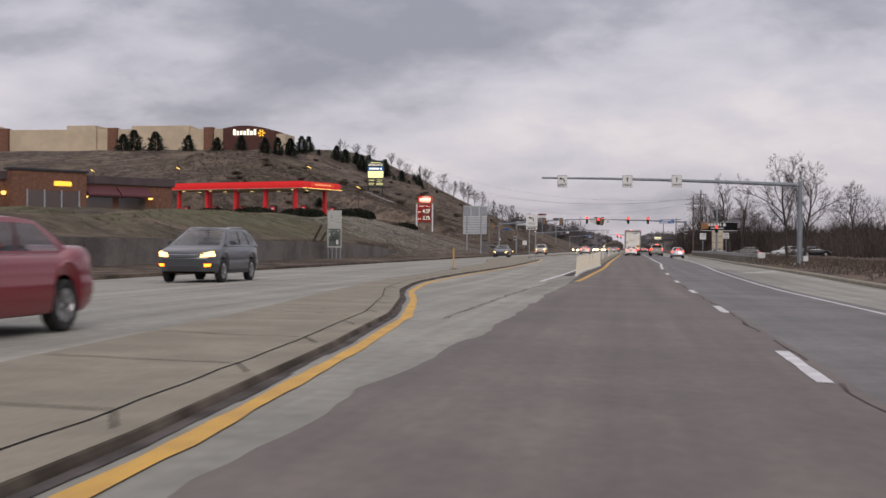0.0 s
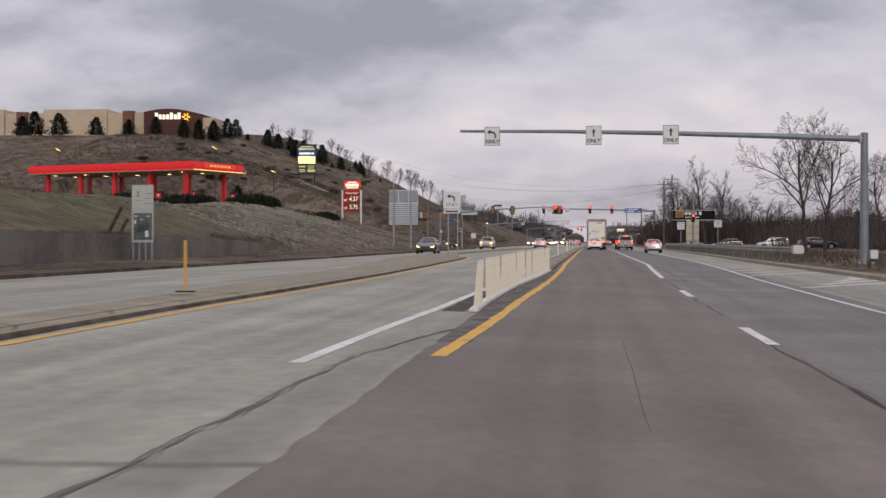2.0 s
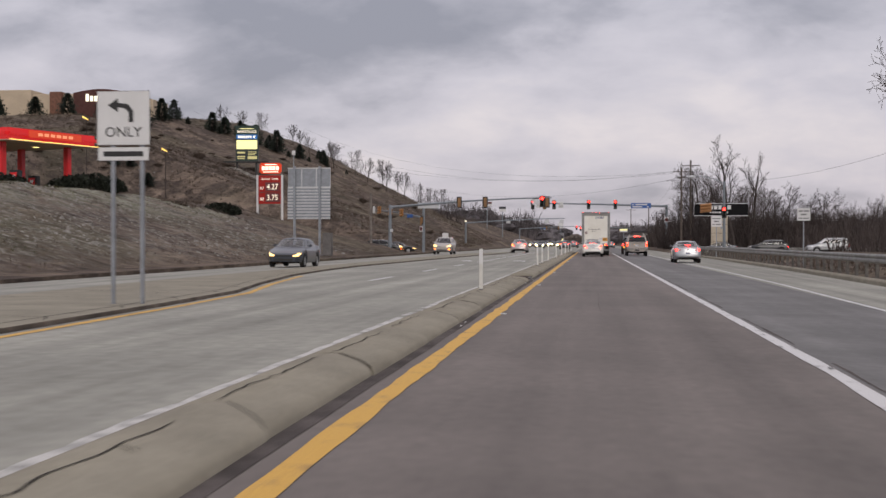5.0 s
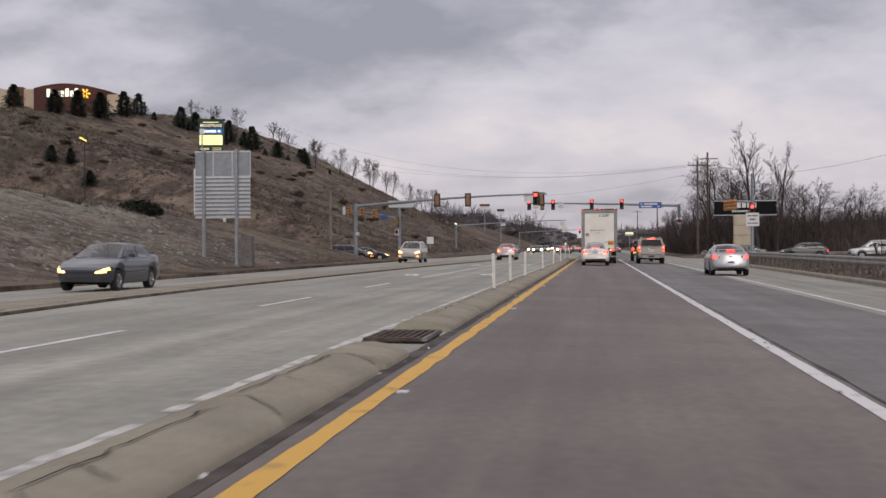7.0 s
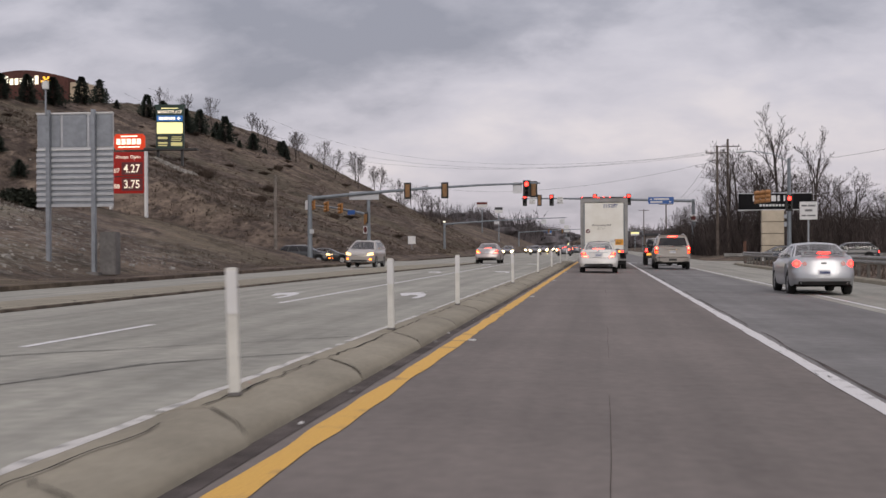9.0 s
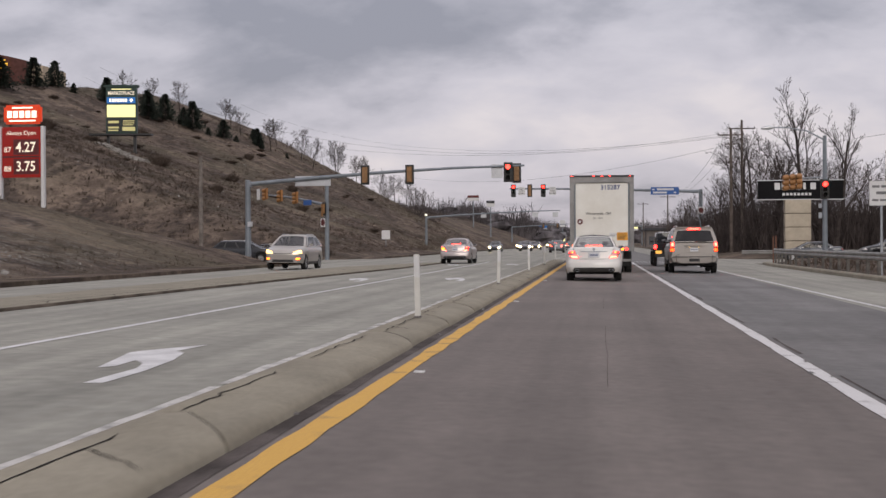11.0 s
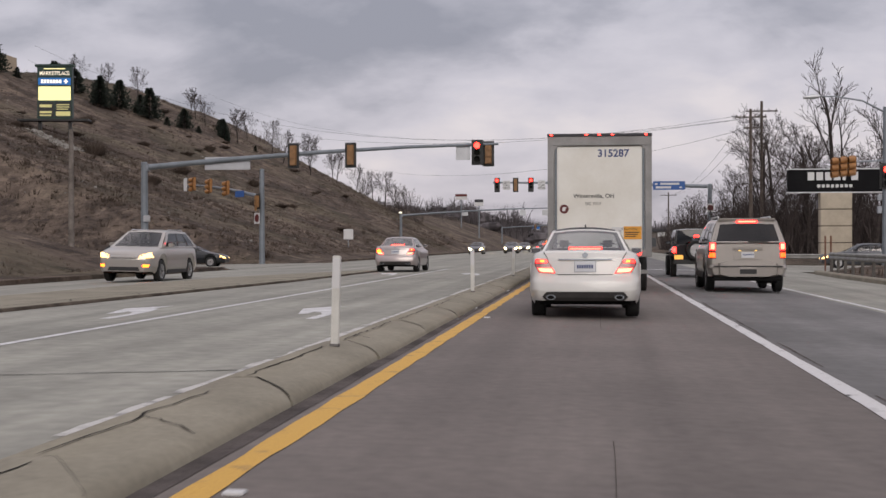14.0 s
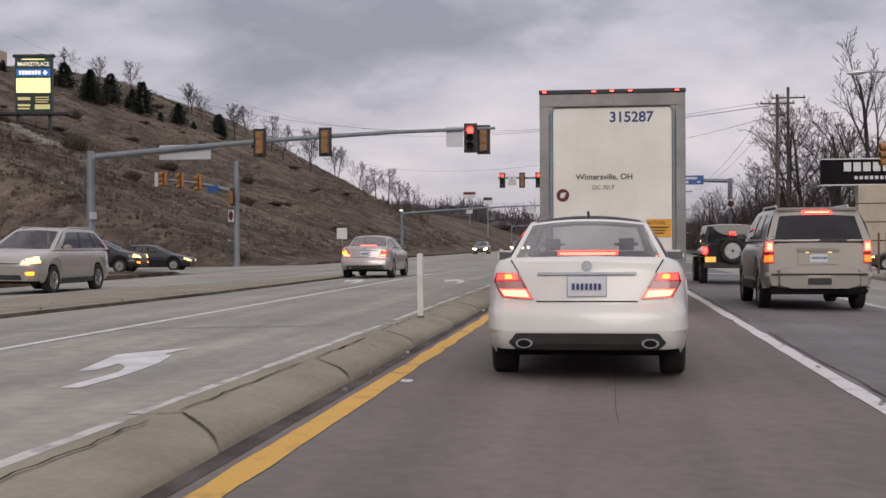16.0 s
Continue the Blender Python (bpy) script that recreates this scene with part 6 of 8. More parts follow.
        for i in range(len(pts)):
            j = (i + 1) % len(pts)
            for ra_, rb_ in zip(rings_, rings_[1:]):
                b.faces.new((ra_[i], ra_[j], rb_[j], rb_[i]))
            b.faces.new((rings_[-1][i], rings_[-1][j], c))
            b.faces.new((fr[i], bk[i], bk[j], fr[j]))
        bmesh.ops.recalc_face_normals(b, faces=b.faces)
        return part(nm, b, material, parent, label)

    def both(nm, poly, material, **kw):
        return [cover(nm, [(s * x, z) for x, z in poly][::s], material, **kw) for s in (1, -1)]

    hwid = W / 2
    if kind in ("sedan", "coupe", "hatch", "suv", "jeep"):
        for s in (1, -1):
            part("mirror", box(s * (hw + 0.02) if s > 0 else -hw - 0.24, hw + 0.24 if s > 0 else -hw - 0.02, c1 - 0.62, c1 - 0.50, belt + 0.03, belt + 0.15, 0.04), paint if kind != "suv" else PLASTIC, t)
            part("mirror_glass", box(hw + 0.06 if s > 0 else -hw - 0.22, hw + 0.22 if s > 0 else -hw - 0.06, c1 - 0.626, c1 - 0.618, belt + 0.05, belt + 0.13), mat("mirror_glass", (0.25, 0.26, 0.28), 0.08, 0.9, vary=0.02), t)
    lit = lights == "brake"
    if kind == "sedan":
        for ob in both("tail_lamp", [(0.455, 0.715), (0.52, 0.83), (0.583, 0.942), (0.775, 0.94), (0.80, 0.86), (0.72, 0.733)], LAMP_RED, out=0.014):
            s = 1 if ob.data.vertices[0].co.x > 0 else -1
            cover("clear_band", [(s * x, z) for x, z in ((0.53, 0.80), (0.56, 0.868), (0.775, 0.868), (0.755, 0.805))][::s], mat("pink_lamp_glass", (0.42, 0.20, 0.20), 0.2, vary=0.1, scale=9, coat=0.5), out=0.019, deep=0.0, parent=ob)
            if lit:
                cover("lamp_glow", [(s * x, z) for x, z in ((0.470, 0.724), (0.515, 0.80), (0.745, 0.803), (0.705, 0.742))][::s], BRAKE_CORE, out=0.019, deep=0.0, parent=ob, label="glowing brake light")
                cover("lamp_glow", [(s * x, z) for x, z in ((0.492, 0.733), (0.522, 0.790), (0.735, 0.795), (0.70, 0.748))][::s], LAMP_PALE, out=0.024, deep=0.0, parent=ob)
                cover("lamp_glow", [(s * x, z) for x, z in ((0.595, 0.88), (0.61, 0.935), (0.765, 0.932), (0.775, 0.88))][::s], BRAKE, out=0.019, deep=0.0, parent=ob)
                cover("lamp_glow", [(s * x, z) for x, z in ((0.635, 0.892), (0.645, 0.925), (0.70, 0.925), (0.695, 0.892))][::s], AMBER, out=0.024, deep=0.0, parent=ob)
                if turn and s < 0:
                    cover("lamp_glow", [(s * x, z) for x, z in ((0.58, 0.80), (0.60, 0.90), (0.77, 0.90), (0.75, 0.80))][::s], AMBER, out=0.03, deep=0.0, parent=ob, label="glowing amber turn light")
        cover("plate_frame", [(-0.17, 0.738), (0.17, 0.738), (0.17, 0.912), (-0.17, 0.912)], STEEL, out=0.016)
        cover("plate", [(-0.16, 0.745), (0.16, 0.745), (0.16, 0.905), (-0.16, 0.905)], PLATE, out=0.02)
        bars([(-0.125 + 0.037 * i, -0.102 + 0.037 * i, 0.795, 0.85, 0.057) for i in range(7)], INK, t, "plate_bar")
        cover("chrome_strip", [(-0.42, 0.925), (0.42, 0.925), (0.42, 0.945), (-0.42, 0.945)], STEEL, out=0.025)
        cover("badge", [(0.045 * math.cos(a * math.tau / 10), 1.00 + 0.045 * math.sin(a * math.tau / 10)) for a in range(10)], STEEL, out=0.015, label="round chrome badge")
        cover("diffuser", [(-0.60, 0.285), (0.60, 0.285), (0.665, 0.35), (0.60, 0.43), (-0.60, 0.43), (-0.665, 0.35)], mat("grey_diffuser", (0.04, 0.037, 0.036), 0.6, vary=0.15, scale=4), out=0.014)
        cover("seam", [(-0.43, 0.692), (0.43, 0.692), (0.43, 0.702), (-0.43, 0.702)], UNDER, out=0.006)
        both("seam", [(0.575, 0.942), (0.586, 0.942), (0.652, 1.05), (0.642, 1.05)], UNDER, out=0.004)
        for x in (-0.53, 0.53):
            b = tube([(x, -0.03, 0.345), (x, 0.16, 0.345)], 0.05, 14)
            bmesh.ops.scale(b, vec=(1.45, 1, 0.8), space=Matrix.Translation((-x, 0, -0.345)), verts=b.verts)
            ex = smooth(part("exhaust", b, STEEL, t))
            b = tube([(x, -0.033, 0.345), (x, -0.031, 0.345)], 0.038, 14)
            bmesh.ops.scale(b, vec=(1.45, 1, 0.8), space=Matrix.Translation((-x, 0, -0.345)), verts=b.verts)
            part("opening", b, UNDER, ex)
        if lit:
            part("high_brake_light", box(-0.27, 0.27, c0 + 0.16, c0 + 0.19, belt + 0.115, belt + 0.155), BRAKE, t, "glowing red high brake bar")
            part("high_brake_light", box(-0.25, 0.25, c0 + 0.150, c0 + 0.158, belt + 0.118, belt + 0.138), LAMP_PALE, t)
        part("aerial_fin", box(-0.012, 0.012, r0 + 0.08, r0 + 0.22, H - 0.05, H + 0.05, 0.008), PLASTIC, t)
    elif kind == "coupe":
        for x, big_ in ((0.70, True), (0.50, False)):
            for s in (1, -1):
                lamp = cover("tail_lamp", [(s * x + (0.085 if big_ else 0.06) * math.cos(a * math.tau / 12), 0.84 + (0.085 if big_ else 0.06) * math.sin(a * math.tau / 12)) for a in range(12)], BRAKE if big_ and lit else LAMP_RED, out=0.016)
                if big_ and lit:
                    cover("lamp_glow", [(s * x + 0.05 * math.cos(a * math.tau / 10), 0.84 + 0.05 * math.sin(a * math.tau / 10)) for a in range(10)], BRAKE_CORE, out=0.022, deep=0.0, parent=lamp)
        cover("plate", [(-0.16, 0.53), (0.16, 0.53), (0.16, 0.68), (-0.16, 0.68)], PLATE, out=0.015)
        bars([(-0.12 + 0.045 * i, -0.085 + 0.045 * i, 0.575, 0.635, -0.017) for i in range(6)], INK, t, "plate_bar")
        cover("badge", [(-0.07, 0.83), (0.07, 0.83), (0.07, 0.87), (-0.07, 0.87)], PLASTIC)
        wing = part("spoiler", box(-0.62, 0.62, 0.10, 0.30, 1.15, 1.18, 0.012), paint, t)
        for x in (-0.52, 0.52):
            part("strut", box(x - 0.03, x + 0.03, 0.15, 0.26, 1.03, 1.15), paint, t)
        if lit:
            part("high_brake_light", box(-0.16, 0.16, 0.085, 0.10, 1.10, 1.145), BRAKE, t)
        cover("diffuser", [(-0.66, 0.27), (0.66, 0.27), (0.66, 0.37), (-0.66, 0.37)], PLASTIC, out=0.01)
    elif kind == "suv":
        for ob in both("tail_lamp", [(0.80, 0.88), (0.80, 1.30), (0.955, 1.30), (0.985, 0.88)], LAMP_RED, deep=0.12):
            s = 1 if ob.data.vertices[0].co.x > 0 else -1
            if lit:
                cover("lamp_glow", [(s * x, z) for x, z in ((0.815, 1.10), (0.815, 1.28), (0.94, 1.28), (0.95, 1.10))][::s], BRAKE_CORE, out=0.02, deep=0.0, parent=ob)
                cover("lamp_glow", [(s * x, z) for x, z in ((0.835, 1.13), (0.835, 1.25), (0.915, 1.25), (0.92, 1.13))][::s], LAMP_PALE, out=0.026, deep=0.0, parent=ob)
                cover("lamp_glow", [(s * x, z) for x, z in ((0.815, 0.91), (0.815, 1.03), (0.95, 1.03), (0.96, 0.91))][::s], SIDE_ORANGE, out=0.02, deep=0.0, parent=ob, label="glowing orange lamp")
        cover("plate_panel", [(-0.36, 0.86), (0.36, 0.86), (0.36, 1.06), (-0.36, 1.06)], paint, out=0.022)
        smooth(part("handle_bar", box(-0.39, 0.39, 0.055, 0.13, 1.085, 1.165, 0.025), paint, t))
        for x in (-0.2, 0.2):
            part("plate_lamp", box(x - 0.03, x + 0.03, 0.05, 0.06, 1.075, 1.09), SODIUM, t)
        cover("plate", [(-0.16, 0.90), (0.16, 0.90), (0.16, 1.045), (-0.16, 1.045)], PLATE, out=0.035)
        bars([(-0.12 + 0.04 * i, -0.095 + 0.04 * i, 0.945, 1.0, 0.062) for i in range(7)], INK, t, "plate_bar")
        cover("bumper", [(-0.975, 0.42), (0.975, 0.42), (0.985, 0.66), (0.975, 0.80), (-0.975, 0.80), (-0.985, 0.66)], paint, out=0.05, deep=0.10)
        part("bumper_step", box(-0.86, 0.86, -0.058, 0.02, 0.672, 0.694, 0.004), PLASTIC, t)
        part("hitch", box(-0.21, 0.21, -0.068, 0.0, 0.49, 0.61, 0.01), PLASTIC, t)
        part("valance", box(-0.88, 0.88, 0.04, 0.30, 0.31, 0.44, 0.03), UNDER, t)
        smooth(part("silencer", tube([(0.25, 0.35, 0.34), (0.75, 0.35, 0.34)], 0.10, 12), UNDER, t))
        smooth(part("exhaust", tube([(0.62, 0.16, 0.33), (0.62, 0.35, 0.33)], 0.03, 10), RUST, t))
        part("rear_wiper", box(0.02, 0.52, c0 - 0.06, c0 - 0.035, belt + 0.02, belt + 0.045), PLASTIC, t)
        smooth(part("spoiler", box(-rw + 0.02, rw - 0.02, r0 - 0.09, r0 + 0.1, H - 0.075, H - 0.015, 0.028), paint, t))
        if lit:
            part("high_brake_light", box(-0.26, 0.26, r0 - 0.10, r0 - 0.05, H - 0.135, H - 0.075, 0.01), BRAKE, t, "glowing red high brake bar")
            part("high_brake_light", box(-0.22, 0.22, r0 - 0.104, r0 - 0.10, H - 0.118, H - 0.092), LAMP_PALE, t)
        for s in (1, -1):
            smooth(part("roof_rail", tube([(s * 0.66, 0.75, H - 0.03), (s * 0.66, 0.9, H + 0.03), (s * 0.66, 2.7, H + 0.03), (s * 0.66, 2.85, H - 0.03)], 0.02, 8), ALU, t))
            part("running_board", box(s * 0.85 if s > 0 else -1.02, 1.02 if s > 0 else -0.85, 1.65, 3.5, 0.36, 0.42, 0.02), PLASTIC, t)
        part("front_trim", box(-0.8, 0.8, L - 0.2, L + 0.02, 0.5, 0.7, 0.03), PLASTIC, t)
    elif kind == "jeep":
        for s in (1, -1):
            lamp = part("tail_lamp", box(s * 0.80 - 0.075, s * 0.80 + 0.075, -0.05, 0.04, 0.92, 1.14, 0.015), BRAKE if lit else LAMP_RED, t)
            if lit:
                part("lamp_glow", box(s * 0.80 - 0.05, s * 0.80 + 0.05, -0.056, -0.05, 0.98, 1.10), BRAKE_CORE, lamp)
            for a in S["ax"]:
                part("fender", box(s * 0.72 if s > 0 else -0.95, 0.95 if s > 0 else -0.72, a - 0.5, a + 0.5, 0.86, 0.92, 0.03), PLASTIC, t)
        spare = wheel(t, 0.01, -0.16, 0.38, 0.24, "spare_wheel")
        spare.matrix_basis = Matrix.Translation((0.0, -0.17, 1.02)) @ pose(0, 0, 0, 0, 0, -90)
        part("plate", box(-0.80, -0.48, -0.05, -0.03, 0.68, 0.84), glow("lit_plate", (1.0, 0.50, 0.10), 0.9) if lit else PLATE, t, "lamp-lit number plate")
        part("bumper", box(-0.85, 0.85, -0.14, 0.02, 0.50, 0.66, 0.03), PLASTIC, t)
        if lit:
            part("high_brake_light", box(-0.09, 0.09, -0.20, -0.10, 1.50, 1.58), BRAKE, t)
    else:
        for ob in both("tail_lamp", [(0.60, 0.80), (0.62, 1.0), (0.82, 1.0), (0.86, 0.82)], BRAKE if lit else LAMP_RED):
            pass
        cover("plate", [(-0.16, 0.62), (0.16, 0.62), (0.16, 0.76), (-0.16, 0.76)], PLATE)
        cover("diffuser", [(-0.7, 0.30), (0.7, 0.30), (0.7, 0.42), (-0.7, 0.42)], PLASTIC)
    # nose
    zh = interp(S["top"], L - 0.25) - 0.13
    hm = {"head": HEAD, "beam": HEAD_FAR}.get(lights, LAMP_CLEAR)
    for ob in both("headlight", [(hwid * 0.52, zh - 0.08), (hwid * 0.55, zh + 0.08), (hwid * 0.87, zh + 0.11), (hwid * 0.91, zh - 0.05)], hm, at=nose, out=0.03):
        pass
    cover("grille", [(-hwid * 0.45, zh - 0.08), (hwid * 0.45, zh - 0.08), (hwid * 0.42, zh + 0.06), (-hwid * 0.42, zh + 0.06)], PLASTIC, at=nose, out=0.02)
    if kind == "hatch":
        cover("grille_bar", [(-hwid * 0.44, zh - 0.015), (hwid * 0.44, zh - 0.015), (hwid * 0.44, zh + 0.015), (-hwid * 0.44, zh + 0.015)], ALU, at=nose, out=0.03)
        both("fog_lamp", [(hwid * 0.66, 0.50), (hwid * 0.66, 0.58), (hwid * 0.84, 0.58), (hwid * 0.82, 0.50)], AMBER if lights == "head" else LAMP_CLEAR, at=nose, out=0.02)
    cover("lower_intake", [(-hwid * 0.55, zb0 + 0.08), (hwid * 0.55, zb0 + 0.08), (hwid * 0.5, zb0 + 0.2), (-hwid * 0.5, zb0 + 0.2)], PLASTIC, at=nose, out=0.02)
    return t


def paint_of(name, rgb, metal=0.3):
    return mat("car_paint_" + name, rgb, 0.28, metal, vary=0.03, scale=1.2, coat=0.5)


WHITE_P = paint_of("white", (0.66, 0.65, 0.62), 0.0)
SILVER_P = paint_of("silver", (0.42, 0.43, 0.45), 0.55)
TAN_P = paint_of("champagne", (0.40, 0.375, 0.345), 0.4)
# champagne darkened, with the shade on the rear-facing side put into the paint
SUV_P = paint_of("shaded_champagne", (0.31, 0.287, 0.262), 0.35)
ROSE_P = paint_of("rose_silver", (0.42, 0.37, 0.36), 0.45)
BLACK_P = paint_of("black", (0.014, 0.015, 0.018), 0.2)
RED_P = paint_of("red", (0.22, 0.016, 0.03), 0.3)
BLUE_P = paint_of("slate_blue", (0.06, 0.068, 0.085), 0.4)
GREY_P = paint_of("dark_grey", (0.07, 0.075, 0.085), 0.4)

car("sedan", Matrix.Translation((0.15, 193.9, rz(0.15))), WHITE_P, "white sedan with lit brake lights stopped in the lane", name="sedan")
car("suv", Matrix.Translation((4.2, 207.2, rz(4.2))), SUV_P, "champagne full-size estate wagon with dark rear glass and lit brake lights", glass_m=GLASS_VD, name="suv")
car("jeep", Matrix.Translation((4.1, 222.5, rz(4.1))), BLACK_P, "black boxy off-roader with a spare wheel on its back", glass_m=GLASS_VD, name="off_roader")
car("coupe", Matrix.Translation((6.1, 170.0, rz(6.1))), SILVER_P, "silver coupe with round tail lamps and a rear spoiler", name="coupe")
car("sedan", Matrix.Translation((-7.7, 225.4, rz(-7.7))), ROSE_P, "silver sedan braking in the left-turn lane, one amber lamp lit", name="sedan", turn=True)
car("hatch", pose(-14.6, 218.2, rz(-14.6), 0, -1, 180), TAN_P, "champagne crossover coming on with its headlights lit", "head", GLASS_VD, name="crossover")
car("sedan", pose(-14.6, 152.5, rz(-14.6), 0, -1, 180), BLUE_P, "slate-blue sedan coming on with headlights lit", "head", name="sedan")
car("hatch", pose(-13.2, 44.0, rz(-13.2, 44.0), 0, 0, 180), GREY_P, "dark grey hatchback coming on with headlights lit", "head", name="hatchback")
car("sedan", pose(-7.75, 18.3, rz(-7.75, 18.3), 0, 0, 178), RED_P, "dark red sedan passing the other way", "off", name="sedan")
car("hatch", pose(-28.4, 247.4, rz(-29), 0, 0, -88), BLACK_P, "black crossover waiting in the side street", "head", GLASS_VD, name="crossover")
car("sedan", pose(-27.2, 252.4, rz(-27), 0, 0, -86), BLACK_P, "black sedan waiting at the mouth of the side street", "head", name="sedan")
car("sedan", pose(-38.4, 252.6, rz(-30), 0, 0, -84), SILVER_P, "silver sedan queuing in the side street", "off", name="sedan")
# cars beyond the rail and far down the road
for x, y, rot, kind, pt, lb in ((18.0, 250.2, 88, "sedan", GREY_P, "dark grey sedan waiting in the side street beyond the rail"), (24.2, 250.6, 89, "hatch", BLACK_P, "black crossover queuing behind the grey sedan"), (31.5, 250.2, 90, "suv", SILVER_P, "silver wagon queuing in the side street"), (24.5, 196, -80, "sedan", BLACK_P, "black sedan parked beyond the guard rail")):
    car(kind, pose(x, y, -0.25 if y > 240 else 0.12, 0, 0, rot), pt, lb, {"hatch": "brake", "sedan": "head"}.get(kind, "off") if y > 240 else "off", name="parked_car", group="cars beyond the rail")
farc = car("sedan", pose(-13.5, 330, rz(-13.5), 0, 0, 180), GREY_P, "distant oncoming car with headlights lit", "beam", name="distant_car", group="distant oncoming cars")
for x, y in ((-9.8, 337), (-6.3, 354), (-10.0, 372), (-13.4, 388), (-6.4, 402), (-9.9, 436), (-13.6, 420), (-10, 470), (-13, 520), (-9.6, 600)):
    copy_thing(farc, pose(x, y, rz(x), 0, 0, 180))
fart = car("sedan", pose(0.4, 420, rz(0.4)), GREY_P, "distant car with red tail lights", name="distant_car", group="distant traffic ahead")
for x, y in ((4.2, 405), (4.0, 440), (0.4, 470), (-4.4, 300), (4.3, 520), (0.3, 545), (-3.6, 345), (-3.8, 380), (0.3, 500), (4.2, 580), (0.4, 610), (4.1, 365)):
    copy_thing(fart, pose(x, y, rz(x)))

# lorry trailer
tr = thing("box_trailer", Matrix.Translation((0.44, 206.1, rz(0.44) - 0.06)), "white box trailer with a roll-up door and grey frame", "trailer")
part("box", box(-1.24, 1.24, 0.12, 15.5, 1.08, 3.94, 0.02), TRAILER, tr)
for s in (1, -1):
    part("door_post", box(s * 1.12 if s > 0 else -1.29, 1.29 if s > 0 else -1.12, 0, 0.14, 1.02, 3.72, 0.012), TRAILER_FR, tr)
part("header", box(-1.29, 1.29, 0, 0.14, 3.70, 3.93, 0.012), TRAILER_FR, tr)
part("roof_cap", box(-1.30, 1.30, -0.02, 0.16, 3.93, 4.0, 0.01), DARK_ROOF, tr)
part("sill", box(-1.29, 1.29, -0.02, 0.14, 0.92, 1.10, 0.012), TRAILER_FR, tr)
for s in (1, -1):
    part("gusset", prism([(s * 1.12, 3.70), (s * 1.0, 3.705), (s * 1.12, 3.58)][::s], 0.02, 0.06), TRAILER_FR, tr)
    part("door_track", box(s * 1.06 if s > 0 else -1.11, 1.11 if s > 0 else -1.06, 0.04, 0.10, 1.1, 3.66), STEEL_D, tr)
door = None
for k in range(7):
    z0 = 1.12 + k * 0.365
    d = part("door_panel", box(-1.05, 1.05, 0.06, 0.09, z0, z0 + 0.3645, 0.002), TRAILER, tr)
for x in (-1.20, -0.32, 0.0, 0.32, 1.14):
    lm = part("marker_lamp", box(x - 0.05, x + 0.05, -0.045, -0.02, 3.945, 3.985, 0.01), PLASTIC, tr)
    part("lamp_glow", box(x - 0.035, x + 0.035, -0.052, -0.045, 3.95, 3.98), LED, lm, "glowing red marker lamp")
words("315287", 0.26, INK, tr, Matrix.Translation((0.34, 0.057, 3.50)) @ FACE, "number", bold=0.006)
words("Wintersville, OH", 0.145, SIGN_BLACK, tr, Matrix.Translation((-0.14, 0.057, 2.44)) @ FACE, "lettering", bold=0.002)
words("DC 7017", 0.105, SIGN_BLACK, tr, Matrix.Translation((-0.16, 0.057, 2.25)) @ FACE, "lettering")
dec = part("round_decal", tube([(-0.88, 0.050, 2.12), (-0.88, 0.058, 2.12)], 0.115, 18), DARKRED, tr, "dark round sticker")
part("pale_mark", prism([(-0.93, 2.07), (-0.86, 2.07), (-0.82, 2.17), (-0.92, 2.16)], 0.046, 0.050), SIGN_WHITE, dec)
ca = part("caution_decal", box(0.60, 1.04, 0.05, 0.058, 1.36, 1.68), ORANGE, tr, "orange caution sticker")
words("CAUTION", 0.085, SIGN_BLACK, ca, Matrix.Translation((0.74, 0.047, 1.61)) @ FACE, "word")
bars([(0.63, 0.98, 1.52, 1.545, 0.049), (0.63, 0.94, 1.47, 1.49, 0.049), (0.63, 0.9, 1.42, 1.44, 0.049)], SIGN_BLACK, ca)
wd = part("white_decal", box(0.30, 0.56, 0.05, 0.058, 1.50, 1.66), SIGN_WHITE, tr)
bars([(0.33, 0.52, 1.56, 1.575, 0.049)], SIGN_BLACK, wd)
for s in (1, -1):
    part("tail_lamp", tube([(s * 0.98, -0.04, 1.01), (s * 0.98, -0.02, 1.01)], 0.055, 12), BRAKE, tr)
    part("tail_lamp", tube([(s * 0.82, -0.04, 1.01), (s * 0.82, -0.02, 1.01)], 0.055, 12), AMBER, tr)
part("under_guard", box(-1.2, 1.2, 0.0, 0.1, 0.50, 0.60, 0.01), TRAILER_FR, tr)
for x in (-0.8, 0.8):
    part("guard_strut", box(x - 0.05, x + 0.05, 0.02, 0.1, 0.58, 0.95), TRAILER_FR, tr)
    part("mud_flap", box(x - 0.3, x + 0.3, 0.9, 0.92, 0.3, 1.05), RUBBER, tr)
for y in (1.5, 2.75):
    for x in (-1.08, -0.76, 0.76, 1.08):
        wheel(tr, x, y, 0.50, 0.27)
part("chassis", box(-0.55, 0.55, 0.6, 13, 0.85, 1.08), UNDER, tr)
tk = thing("truck_tractor", Matrix.Translation((0.44, 219.3, rz(0.44))), "dark truck tractor coupled to the box trailer", "truck")
part("cab", box(-1.15, 1.15, 2.6, 6.5, 0.7, 3.5, 0.15), GREY_P, tk)
part("chassis", box(-0.45, 0.45, 0, 6.8, 0.6, 1.0), UNDER, tk)
for y in (0.9, 2.1, 5.8):
    for x in (-1.0, 1.0):
        wheel(tk, x, y, 0.5, 0.28)

# ---------------------------------------------------------------- plants


